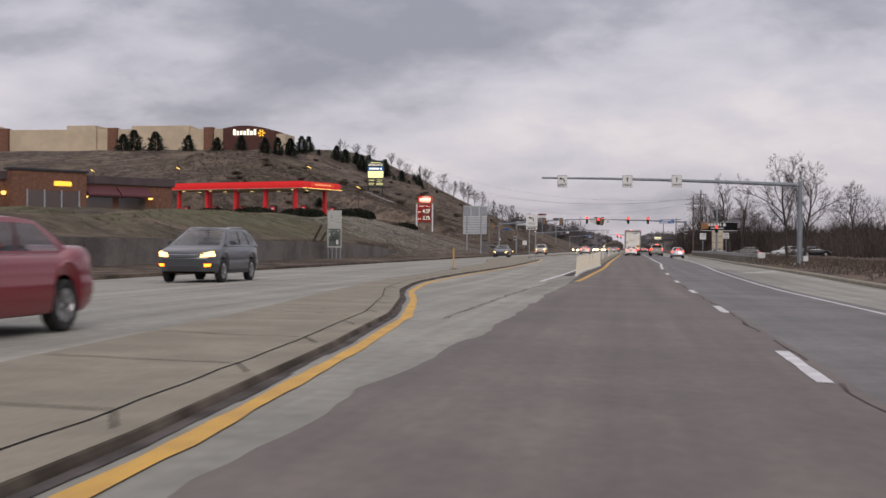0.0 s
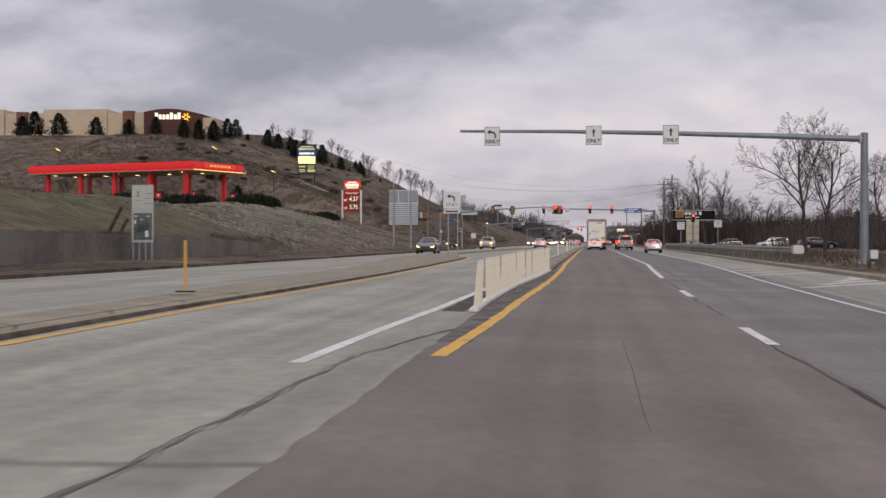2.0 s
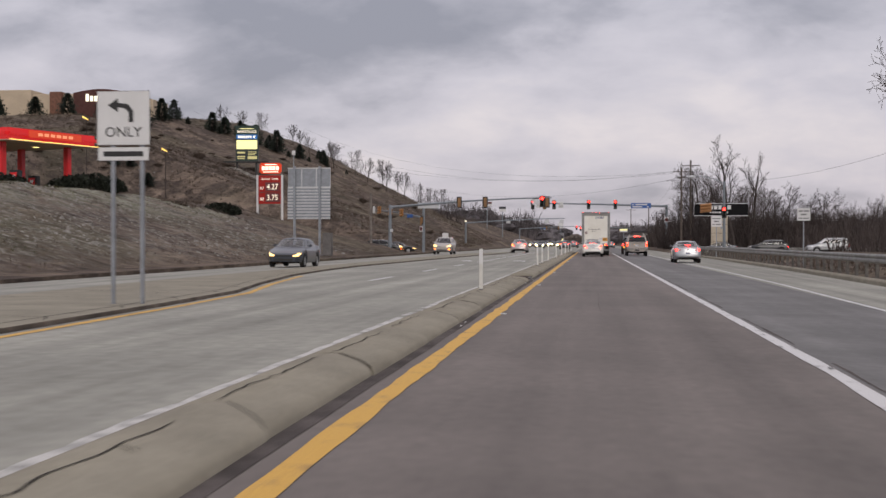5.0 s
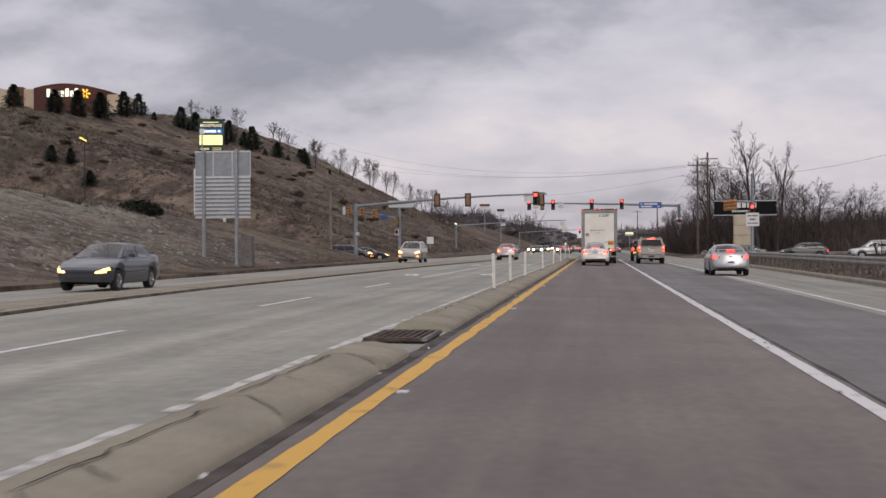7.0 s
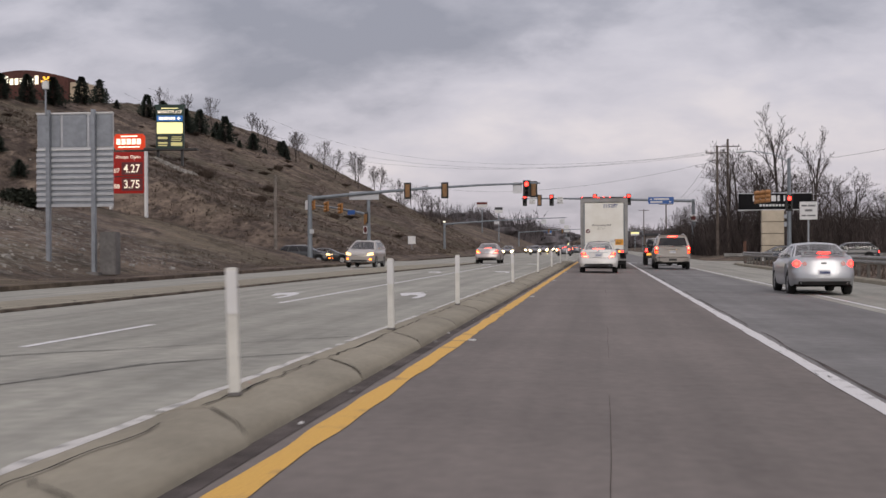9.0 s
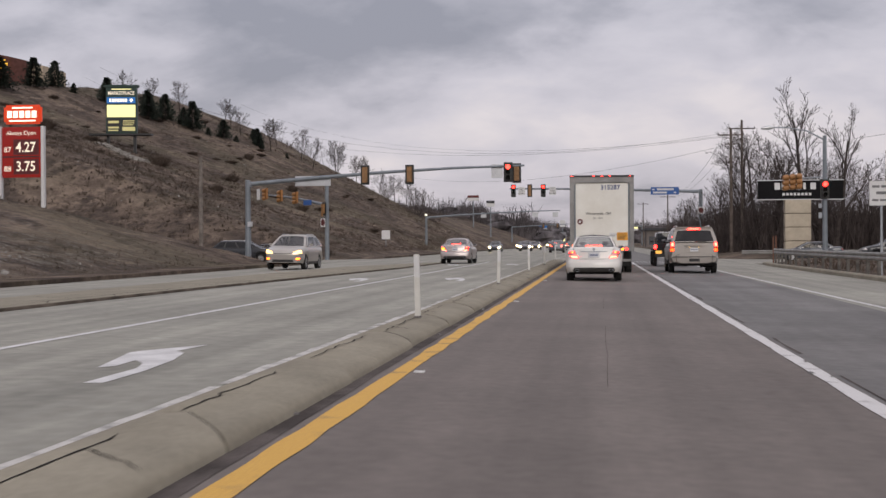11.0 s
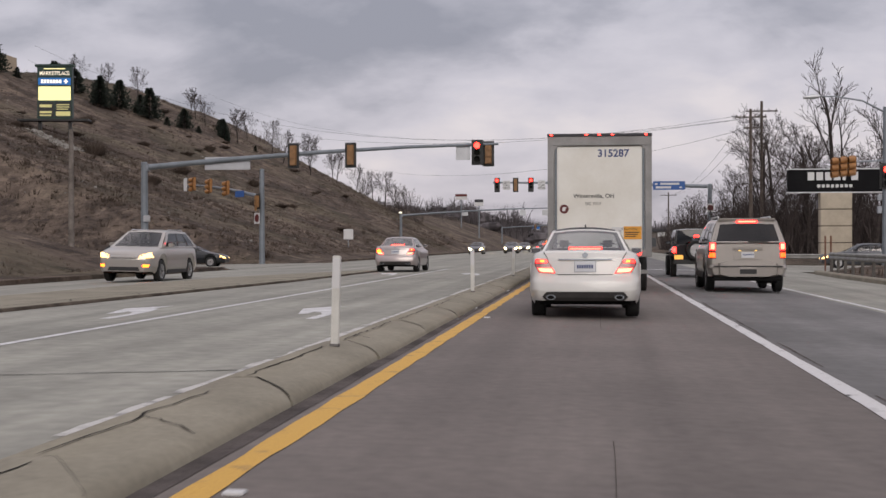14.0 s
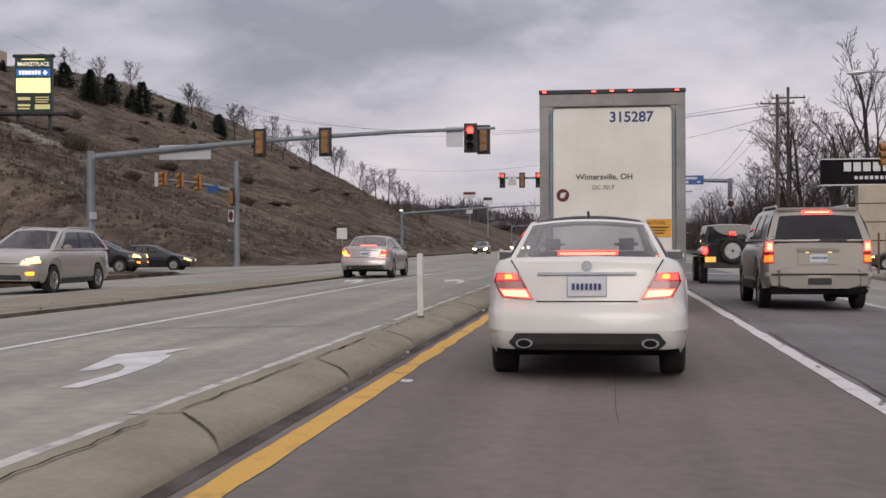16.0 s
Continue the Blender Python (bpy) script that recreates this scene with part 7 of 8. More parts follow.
def bare_tree(seed, height, spread=0.5, levels=4, trunk=0.16, kids=(9, 7, 5, 3), start=0.3, stout=1.0):
    """Trunk and limbs as one mesh, the fine twigs as another."""
    g = random.Random(seed)
    big_, fine = bmesh.new(), bmesh.new()
    thin = height * 0.0011 * stout

    def grow(p, d, length, rad, level):
        steps = (7, 5, 4, 3, 2)[level]
        pts, rs, ds = [p], [rad], [d]
        for k in range(steps):
            sway = Vector((g.uniform(-1, 1), g.uniform(-1, 1), g.uniform(-0.6, 0.8) if level else 0.4))
            d = (d + sway * (0.13 + 0.05 * level)).normalized()
            p = p + d * length / steps
            pts.append(p)
            ds.append(d)
            rs.append(max(thin, rad * (1 - (0.72 if level else 0.62) * (k + 1) / steps)))
        tube(pts, rs, (7, 5, 4, 3, 3)[level], big_ if level < 2 else fine, cap=False)
        if level >= levels:
            return
        n, lo = kids[level], start if level == 0 else 0.22
        turn = g.uniform(0, math.tau)
        for k in range(n):
            f = lo + (0.98 - lo) * (k + g.uniform(0.1, 0.9)) / n
            i = min(steps - 1, int(f * steps))
            w = f * steps - i
            base, axis_, r_ = pts[i].lerp(pts[i + 1], w), ds[i + 1], rs[i] + (rs[i + 1] - rs[i]) * w
            turn += 2.4 + g.uniform(-0.6, 0.6)
            o = axis_.orthogonal().normalized()
            o = o * math.cos(turn) + axis_.cross(o) * math.sin(turn)
            lean_ = (0.55 + spread) * (1.15 - 0.5 * f) * g.uniform(0.75, 1.2)
            nd = (axis_ + o * lean_ + Vector((0, 0, 0.18))).normalized()
            size = length * (0.72 - 0.42 * f if level == 0 else 0.62 - 0.3 * f) * g.uniform(0.7, 1.15) * (0.8 + 0.5 * spread if level == 0 else 1)
            grow(base, nd, size, r_ * g.uniform(0.5, 0.68), level + 1)

    grow(Vector((0, 0, -0.3)), Vector((0, 0, 1)), height * 0.9, trunk, 0)
    top_ = max(v.co.z for v in fine.verts)
    for b in (big_, fine):
        bmesh.ops.scale(b, vec=(height / top_,) * 3, verts=b.verts)
    return big_, fine


def tree_thing(name, seed, height, label, group, spread=0.5, levels=4, trunk=0.16, kids=(9, 7, 5, 3), start=0.3, stout=1.0):
    t = thing(name, Matrix(), label, "tree", group)
    a, b = bare_tree(seed, height, spread, levels, trunk, kids, start, stout)
    part("trunk", a, BARK, t)
    part("crown", b, TWIG, t)
    return t


def fir(seed, height, name="fir_tree"):
    g = random.Random(seed)
    t = thing(name, Matrix(), "dark green young fir on the hilltop", "tree", "hilltop firs")
    part("trunk", tube([(0, 0, -0.4), (0, 0, height * 0.95)], [height * 0.022, 0.02], 6), BARK, t)
    b = bmesh.new()
    for k in range(1500):
        f = g.random() ** 1.25
        z = height * (0.06 + 0.93 * f)
        a = g.uniform(0, math.tau)
        lump = 0.72 + 0.75 * noise.noise((math.cos(a) * 1.3 + seed * 5, math.sin(a) * 1.3, f * 4.5)) + 0.28 * math.sin(f * 17 + seed) ** 2
        reach = height * 0.36 * (1 - f) ** 0.66 * g.uniform(0.35, 1.15) * max(0.25, lump) + 0.10
        d = Vector((math.cos(a), math.sin(a), g.uniform(-0.25, 0.35)))
        c = Vector((0, 0, z)) + d * reach * g.uniform(0.55, 1.0)
        s = height * g.uniform(0.016, 0.042)
        e = Vector((-math.sin(a), math.cos(a), g.uniform(-0.4, 0.4)))
        b.faces.new([b.verts.new(p) for p in (c + d * s * 1.5, c + e * s * 0.8 - d * s * 0.4, c - e * s * 0.8 - d * s * 0.4)])
        b.faces.new([b.verts.new(p) for p in (c + d * s * 1.2 + Vector((0, 0, s * 0.2)), c + Vector((0, 0, s)) - d * s * 0.3, c - Vector((0, 0, s * 0.7)) - d * s * 0.3)])
    part("crown", b, NEEDLES, t)
    return t


firs = [fir(k, 5.0) for k in range(4)]
SPOTS = [(-132.2, 325, 5.4), (-129.1, 325, 6.5), (-123.3, 325, 6.2), (-114.3, 325, 5.1), (-106.5, 325, 4.4), (-100, 325, 5.0), (-96.0, 333, 5.4), (-94.2, 339, 5.8), (-92.3, 345, 5.8), (-92.3, 357, 5.6), (-92.5, 366, 5.2)]
SPOTS2 = [(-85.6, 372, 5.6), (-83.8, 376, 5.0), (-81.6, 381, 4.8), (-77.4, 379, 5.7), (-72.6, 380, 6.0), (-68.5, 385.5, 4.4), (-65.5, 398, 3.8), (-73.9, 281, 2.9), (-72.0, 283, 2.6), (-68.4, 281, 2.9), (-67.8, 404, 2.8), (-78, 372, 5.2)]
SPOTS3 = [(-80.2, 377, 1.9), (-75, 380, 1.6), (-70.3, 382, 1.8), (-66.8, 388, 1.5), (-63.8, 395, 1.6), (-90, 368, 2.0), (-94, 350, 1.9), (-84, 372, 1.7), (-60, 400, 1.4), (-74.8, 381.5, 3.6), (-64.6, 396, 3.0)]
for k, (x, y, h) in enumerate(SPOTS + SPOTS2 + SPOTS3):
    m = pose(x, y, land(x, y) - 0.1, 0, 0, k * 77)
    if k < 4:
        firs[k].matrix_basis = m
        firs[k].scale = (h / 5 * 1.3, h / 5 * 1.3, h / 5 * 0.85)
    else:
        c = copy_thing(firs[k % 4], m)
        c.scale = (h / 5 * rng.uniform(1.02, 1.35), h / 5 * rng.uniform(1.02, 1.35), h / 5 * rng.uniform(0.76, 0.92))
slim = [tree_thing("bare_tree", 40 + k, 6.0, "slender leafless tree on the hillside", "hillside trees", 0.52, 4, 0.11, (10, 7, 5, 4), 0.24, 1.7) for k in range(3)]
BARE = [(-69.6, 401, 5), (-63, 399, 6.6), (-55, 400.5, 6.5), (-50.4, 402, 6.3), (-78, 419, 5), (-69.4, 429, 5.5), (-53, 413, 6.5), (-51, 425, 5.4), (-44, 413, 5), (-37.4, 406, 6), (-35.5, 405, 5.4), (-33, 404, 5.6), (-40, 408, 5), (-73, 406, 4.7), (-47, 409, 6), (-60, 412, 6), (-83, 388, 5), (-87, 385, 5), (-80, 395, 5.5), (-44.5, 424, 6.4), (-42.5, 427, 6.8), (-40.5, 425, 6.0), (-38.6, 429, 6.9), (-36.8, 426, 6.2), (-34.8, 430, 5.6)]
for k, (x, y, h) in enumerate(BARE):
    m = pose(x, y, land(x, y) - 0.1, 0, 0, k * 61)
    if k < 3:
        slim[k].matrix_basis = m
        slim[k].scale = (h / 6,) * 3
    else:
        copy_thing(slim[k % 3], m).scale = (h / 6 * 1.0, h / 6 * 1.0, h / 6 * 1.1)
great = [tree_thing("bare_tree", 3, 13.0, "large spreading leafless tree behind the kerb", "roadside trees", 0.72, 4, 0.25, (9, 8, 6, 4), 0.32), tree_thing("bare_tree", 8, 16.5, "tall leafless tree with upright crooked limbs", "roadside trees", 0.16, 4, 0.30, (6, 6, 5, 3), 0.34), tree_thing("bare_tree", 12, 10.0, "broad leafless tree at the wood's edge", "roadside trees", 0.55, 4, 0.18, (9, 7, 5, 4), 0.22), tree_thing("bare_tree", 21, 10.0, "thin leafless tree in the wood", "roadside trees", 0.5, 4, 0.15, (8, 6, 5, 3), 0.18)]
for t_, m, s in ((great[0], pose(16.3, 140, 0.0, 0, 0, 30), 0.88), (great[1], pose(21.1, 282, 0.0, 0, 0, 10), 1.05), (great[2], pose(17.5, 299, 0.0, 0, 0, 0), 1.45), (great[3], pose(19.5, 292, 0.0, 0, 0, 0), 1.1)):
    t_.matrix_basis = m
    t_.scale = (s,) * 3
for i, x, y, s, a in ((0, 18.9, 147, 0.86, 200), (1, 23.6, 284, 0.9, 150), (2, 21, 305, 1.15, 80), (2, 14.5, 310, 0.95, 140), (2, 25, 297, 1.1, 250), (0, 29, 306, 0.8, 20), (2, 33, 290, 0.95, 190), (2, 12.5, 335, 0.8, 290), (2, 18.8, 288, 1.3, 33), (2, 15.6, 295, 1.4, 123), (2, 20, 297, 1.15, 213), (2, 23.5, 291, 1.1, 303), (2, 28, 289, 1.0, 63), (2, 31, 298, 1.1, 153), (2, 36, 294, 1.0, 243), (2, 26.5, 310, 1.2, 333), (2, 17, 318, 1.0, 93), (0, 27, 163, 0.75, 310)):
    copy_thing(great[i], pose(x, y, -0.1, 0, 0, a)).scale = (s,) * 3
# woods behind the car park: shared trees, thick and low
k = 0
while k < 260:
    u = rng.random()
    x, y = (rng.uniform(38, 75), rng.uniform(130, 300)) if u < 0.5 else (rng.uniform(14, 75), rng.uniform(305, 420))
    i = 3
    s = rng.uniform(0.60, 0.92)
    copy_thing(great[i], pose(x, y, land(x, y) - 0.3, 0, 0, rng.uniform(0, 360))).scale = (s, s, s * rng.uniform(0.85, 1.1))
    k += 1


def thicket(name, label, spots, tall, count, material, seed, leaf=0.05):
    """A tangle of upright stems and twigs over a stretch of ground."""
    g = random.Random(seed)
    vs, fs = [], []
    for _ in range(count):
        x, y = spots(g)
        z = land(x, y)
        h = tall * g.uniform(0.35, 1.0)
        if tall > 2:
            h *= 0.62 + 0.9 * abs(noise.noise((x * 0.09, y * 0.06, 2.2))) + 0.25 * noise.noise((x * 0.5, y * 0.3, 5.2))
        p = Vector((x, y, z - 0.1))
        d = Vector((g.uniform(-0.35, 0.35), g.uniform(-0.35, 0.35), 1))
        q = p + d * h
        w = Vector((g.uniform(-1, 1), g.uniform(-0.4, 0.4), 0)).normalized() * leaf
        n = len(vs)
        mid_ = (p + q) / 2 + Vector((g.uniform(-0.1, 0.1), g.uniform(-0.1, 0.1), 0)) * h
        vs += [p - w, p + w, mid_ + w * 0.7, q, mid_ - w * 0.7]
        fs.append((n, n + 1, n + 2, n + 4))
        fs.append((n + 4, n + 2, n + 3))
        if tall > 2:
            for _k in range(4):
                a = p.lerp(q, g.uniform(0.25, 0.85))
                e = a + Vector((g.uniform(-1, 1), g.uniform(-1, 1), g.uniform(0.2, 1.1))) * h * 0.22
                n = len(vs)
                vs += [a - w * 0.5, a + w * 0.5, e]
                fs.append((n, n + 1, n + 2))
    me = bpy.data.meshes.new(name)
    me.from_pydata([tuple(v) for v in vs], [], fs)
    me.materials.append(material)
    return tagged(new(name, me), label, "undergrowth", kind="stuff")


def patchy(g, x, y, off=0):
    """Draws a spot towards the next clump of growth."""
    a = noise.noise((x * 0.13 + off, y * 0.13, 3.3))
    if a < 0.02 and g.random() < 0.8:
        x, y = x + g.uniform(-5, 5), y + g.uniform(-5, 5)
        if noise.noise((x * 0.13 + off, y * 0.13, 3.3)) < 0 and g.random() < 0.7:
            return min(-22, x + g.uniform(-7, 7)), max(264, y + g.uniform(-7, 7))
    return min(-22, x), max(264, y)


thicket("undergrowth", "dense brown leafless undergrowth of the wood", lambda g: (max(29.0, g.uniform(34, 82) + g.gauss(0, 5)), g.uniform(112, 305) + g.gauss(0, 16)) if g.random() < 0.5 else (g.uniform(13, 80), g.uniform(296, 430)), 5.6, 52000, TWIG, 1, 0.06)
thicket("wood_edge", "tall bare saplings crowding the edge of the wood", lambda g: (g.uniform(12.5, 42), g.uniform(286, 330)) if g.random() < 0.55 else (g.uniform(36, 70), g.uniform(150, 300)), 8.0, 9000, TWIG, 9, 0.05)
thicket("bank_scrub", "dry brown scrub and weeds over the hillside", lambda g: patchy(g, -24 - 75 * g.random() ** 1.3, g.uniform(264, 430)), 0.24, 5000, BRUSH, 2, 0.12)
thicket("bank_grass", "pale dead grass in tufts over the hillside", lambda g: patchy(g, -24 - 75 * g.random() ** 1.3, g.uniform(264, 430), 40), 0.17, 12000, STRAW, 6, 0.10)
thicket("verge_weeds", "dead grass and weeds on the roadside bank", lambda g: (-20.6 - 9 * g.random() ** 2, g.uniform(60, 238)), 0.18, 6000, STRAW, 3, 0.05)
thicket("far_verge_weeds", "dry grass behind the guard rail", lambda g: (g.uniform(11.2, 19), g.uniform(40, 232)), 0.45, 7000, BRUSH, 4, 0.05)


def tufts(name, label, spots, count, low, high, material, seed, blades=9, width=0.05, flat=1.0):
    """Low clumps of stems, each fanning out from its root, over a stretch of ground."""
    g = random.Random(seed)
    vs, fs = [], []
    for _ in range(count):
        x, y = spots(g)
        size = low + (high - low) * g.random() ** 2.2
        if noise.noise((x * 0.07 + seed, y * 0.06, 8.8)) + 0.5 * noise.noise((x * 0.3, y * 0.25, seed)) + g.uniform(-0.3, 0.3) < 0:
            continue
        z = land(x, y)
        for _k in range(blades):
            a, f = g.uniform(0, math.tau), math.sqrt(g.random())
            cx, cy = math.cos(a), math.sin(a)
            rx, ry = x + 0.5 * size * f * cx, y + 0.5 * size * f * cy
            tip = size * flat * g.uniform(0.5, 1.0) * math.sqrt(max(0.1, 1 - 0.75 * f * f))
            w = width * g.uniform(0.6, 1.4)
            n = len(vs)
            vs += [(rx - w * cy, ry + w * cx, z - 0.12), (rx + w * cy, ry - w * cx, z - 0.12), (x + size * f * cx * 1.05, y + size * f * cy * 1.05, z + tip)]
            fs.append((n, n + 1, n + 2))
    me = bpy.data.meshes.new(name)
    me.from_pydata(vs, [], fs)
    me.materials.append(material)
    return tagged(new(name, me), label, "undergrowth", kind="stuff")


def on_hill(g):
    return -23 - 85 * g.random() ** 1.25, g.uniform(264, 425)


def by_station(g):
    return -36 - 75 * g.random(), g.uniform(196, 330)


tufts("hill_brush", "brown knee-high brush over the hillside", on_hill, 8000, 0.3, 1.2, BRUSH, 31, 16, 0.028, 0.55)
tufts("hill_weeds", "grey-brown dead weeds over the hillside", on_hill, 13000, 0.25, 0.6, WEED, 32, 11, 0.026, 0.5)
tufts("hill_straw", "pale straw tufts over the hillside", on_hill, 10000, 0.2, 0.6, STRAW, 33, 10, 0.022, 0.45)
tufts("upper_brush", "brown brush on the slope behind the filling station", by_station, 4500, 0.3, 1.3, BRUSH, 34, 16, 0.035, 0.62)
tufts("upper_weeds", "dead weeds on the slope behind the filling station", by_station, 11000, 0.3, 0.8, WEED, 35, 11, 0.032, 0.8)
tufts("bank_weeds", "dead weeds on the bank above the road", lambda g: (-21.0 - 24 * g.random() ** 1.2, g.uniform(112, 238)), 6000, 0.12, 0.42, WEED, 36, 11, 0.016, 0.8)
tufts("bank_turf", "worn olive turf on the bank below the filling station", lambda g: (lambda y: (-21.0 - (12 if y > 140 else 0) - (22 if y > 140 else 34) * g.random(), y))(g.uniform(60, 205)), 9000, 0.10, 0.30, TURF, 37, 10, 0.016, 0.7)
tufts("wall_grass", "dry grass hanging over the top of the low wall", lambda g: (g.uniform(-25.2, -23.75), g.uniform(20, 140)), 2200, 0.2, 0.6, WEED, 38, 12, 0.018, 0.8)


def shrub(seed, w, d, h, m, label, category, group="", name="hedge", material=None, square=True):
    g = random.Random(seed)
    t = thing(name, m, label, category, group)
    b = bmesh.new()
    for _ in range(int(900 + 500 * w)):
        a, f = g.uniform(0, math.tau), g.random() ** 0.4
        el = g.uniform(-0.2, 1.0)
        r_ = math.sqrt(max(0.05, 1 - max(0, el) ** 2.5))
        c = Vector((w / 2 * math.cos(a) * f * r_, d / 2 * math.sin(a) * f * r_, h * max(0.02, el) * f * g.uniform(0.85, 1.1)))
        if square:
            c = Vector((w / 2 * max(-1, min(1, 1.35 * math.cos(a) * f)), d / 2 * max(-1, min(1, 1.35 * math.sin(a) * f)), h * g.random() ** 0.6 * g.uniform(0.9, 1.08)))
        s = g.uniform(0.09, 0.2)
        u, v = Vector((g.uniform(-1, 1), g.uniform(-1, 1), g.uniform(-1, 1))).normalized() * s, Vector((g.uniform(-1, 1), g.uniform(-1, 1), g.uniform(-1, 1))).normalized() * s
        b.faces.new([b.verts.new(p) for p in (c - u, c + v, c + u, c - v)])
    part("foliage", b, material or HEDGE, t)
    part("stems", box(-w * 0.36, w * 0.36, -d * 0.3, d * 0.3, -0.2, h * 0.6, 0.2) if square else tube([(0, 0, -0.3), (0, 0, h * 0.6)], [0.08, 0.04], 5), BARK, t)
    return t


for k, (x, y, w, d, h) in enumerate(((-47.5, 185, 8.5, 2.6, 1.4), (-54.5, 184, 8.5, 2.6, 1.4), (-61, 185, 8, 2.4, 1.4), (-68, 189, 8, 2.4, 1.4), (-40.6, 187.5, 8.0, 2.6, 1.4), (-37.4, 215, 4.6, 2.4, 1.1))):
    shrub(k, w, d, h, pose(x, y, land(x, y) - 0.1, 0, 0, -15), "clipped dark evergreen hedge in front of the filling station", "hedge", "station hedges", square=False)
def bare_shrub(seed, r_, h, m, label):
    """A mound of fine leafless stems fanning from one root."""
    g = random.Random(seed)
    t = thing("shrub", m, label, "shrub", "hillside shrubs")
    b = bmesh.new()
    for _ in range(420):
        a, f = g.uniform(0, math.tau), math.sqrt(g.random())
        root = Vector((0.35 * r_ * f * math.cos(a), 0.35 * r_ * f * math.sin(a), -0.1))
        tip = Vector((r_ * f * math.cos(a) * g.uniform(0.7, 1.15), r_ * f * math.sin(a) * g.uniform(0.7, 1.15), h * g.uniform(0.45, 1.0) * math.sqrt(max(0.08, 1 - f * f * 0.8))))
        knee = root.lerp(tip, 0.55) + Vector((g.uniform(-0.15, 0.15), g.uniform(-0.15, 0.15), 0.12))
        w = Vector((g.uniform(-1, 1), g.uniform(-1, 1), 0)).normalized() * 0.022
        v = [b.verts.new(p) for p in (root - w, root + w, knee + w, knee - w, tip)]
        b.faces.new((v[0], v[1], v[2], v[3]))
        b.faces.new((v[3], v[2], v[4]))
    part("brushwood", b, BRUSH, t)
    return t


for k, (x, y, r_, h) in enumerate(((-56.5, 316, 2.4, 2.0), (-44, 300, 1.3, 1.3), (-51, 331, 1.5, 1.5), (-38, 318, 1.2, 1.2), (-70, 312, 1.8, 1.7), (-47, 350, 1.4, 1.4), (-60, 372, 1.4, 1.4), (-72, 352, 1.6, 1.5))):
    low_bush = bare_shrub(50 + k, r_, h, pose(x, y, land(x, y)), "brown leafless shrub on the hillside")
hrng = random.Random(77)
for k in range(70):
    x, y = -27 - 62 * hrng.random(), hrng.uniform(268, 398)
    if k % 3 == 0:
        x, y = -48 - 50 * hrng.random(), hrng.uniform(232, 320)
    if noise.noise((x * 0.045, y * 0.045, 2.6)) < -0.08 or 239 < y < 266:
        continue
    w = hrng.uniform(0.45, 1.05)
    copy_thing(low_bush, pose(x, y, land(x, y) - 0.05, 0, 0, hrng.uniform(0, 360))).scale = (w * 1.25, w, w * hrng.uniform(0.5, 0.75))
# loose pale stones on the bank
stones = []
for k in range(140):
    b = bmesh.new()
    if not stones or len(stones) < 5:
        bmesh.ops.create_icosphere(b, subdivisions=1, radius=1)
        g = random.Random(k)
        for v in b.verts:
            v.co *= 1 + 0.6 * noise.noise(v.co * 1.3 + Vector((k, 0, 0)))
            v.co.z *= 0.6
        ob = part("stone", b, ROCK)
        stones.append(ob)
    else:
        b.free()
        ob = stones[k % 5].copy()
        scene.collection.objects.link(ob)
    if k % 5 > 1:
        u = rng.random()
        x, y, s = -65.5 + 7.5 * u + rng.gauss(0, 0.6), 319 - 5 * u + rng.gauss(0, 1.2), rng.uniform(0.16, 0.5)
    else:
        x, y, s = -21.2 - 15 * rng.random(), rng.uniform(133, 205), rng.uniform(0.06, 0.24)
    ob.matrix_basis = pose(x, y, land(x, y), rng.uniform(-20, 20), rng.uniform(-20, 20), rng.uniform(0, 360)) @ Matrix.Diagonal((s, s * rng.uniform(0.6, 1.2), s, 1))
    tagged(ob, "pale broken stone lying on the bank", "stone", "bank stones")

def scree(name, label, spots, count, low, high, seed):
    """Broken rock over a slope, each piece a rough wedge half sunk in the soil."""
    g = random.Random(seed)
    vs, fs = [], []
    for _ in range(count):
        x, y = spots(g)
        if noise.noise((x * 0.16, y * 0.11, 6.1)) + g.uniform(-0.25, 0.25) < 0.02:
            continue
        s = g.uniform(low, high) * g.uniform(0.5, 1.0)
        a = g.uniform(0, math.tau)
        z = land(x, y)
        n = len(vs)
        for k in range(4):
            b = a + k * math.pi / 2 + g.uniform(-0.4, 0.4)
            q = s * g.uniform(0.6, 1.3)
            vs.append((x + q * math.cos(b), y + q * math.sin(b), z - s * 0.3))
            vs.append((x + 0.6 * q * math.cos(b), y + 0.6 * q * math.sin(b), z + s * g.uniform(0.25, 0.8)))
        for k in range(4):
            j = (k + 1) % 4
            fs.append((n + 2 * k, n + 2 * j, n + 2 * j + 1, n + 2 * k + 1))
        fs.append((n + 1, n + 3, n + 5, n + 7))
    me = bpy.data.meshes.new(name)
    me.from_pydata(vs, [], fs)
    me.materials.append(ROCK)
    return tagged(new(name, me), label, "rubble", kind="stuff")


scree("bank_rubble", "pale broken rock spread over the roadside bank", lambda g: (-22.2 - 16 * g.random(), 132 + 82 * g.random() ** 1.5), 3200, 0.04, 0.16, 21)
scree("sign_rubble", "pale rock spoil on the slope under the tall sign", lambda g: (lambda u: (-66.5 + 9.0 * u + g.gauss(0, 0.7), 319.5 - 6 * u + g.gauss(0, 1.0)))(g.random()), 1200, 0.08, 0.28, 22)
scree("hill_rubble", "odd pale stones over the hillside", lambda g: (-24 - 60 * g.random(), g.uniform(266, 400)), 700, 0.06, 0.22, 23)

# ---------------------------------------------------------------- poles, wires and lamps


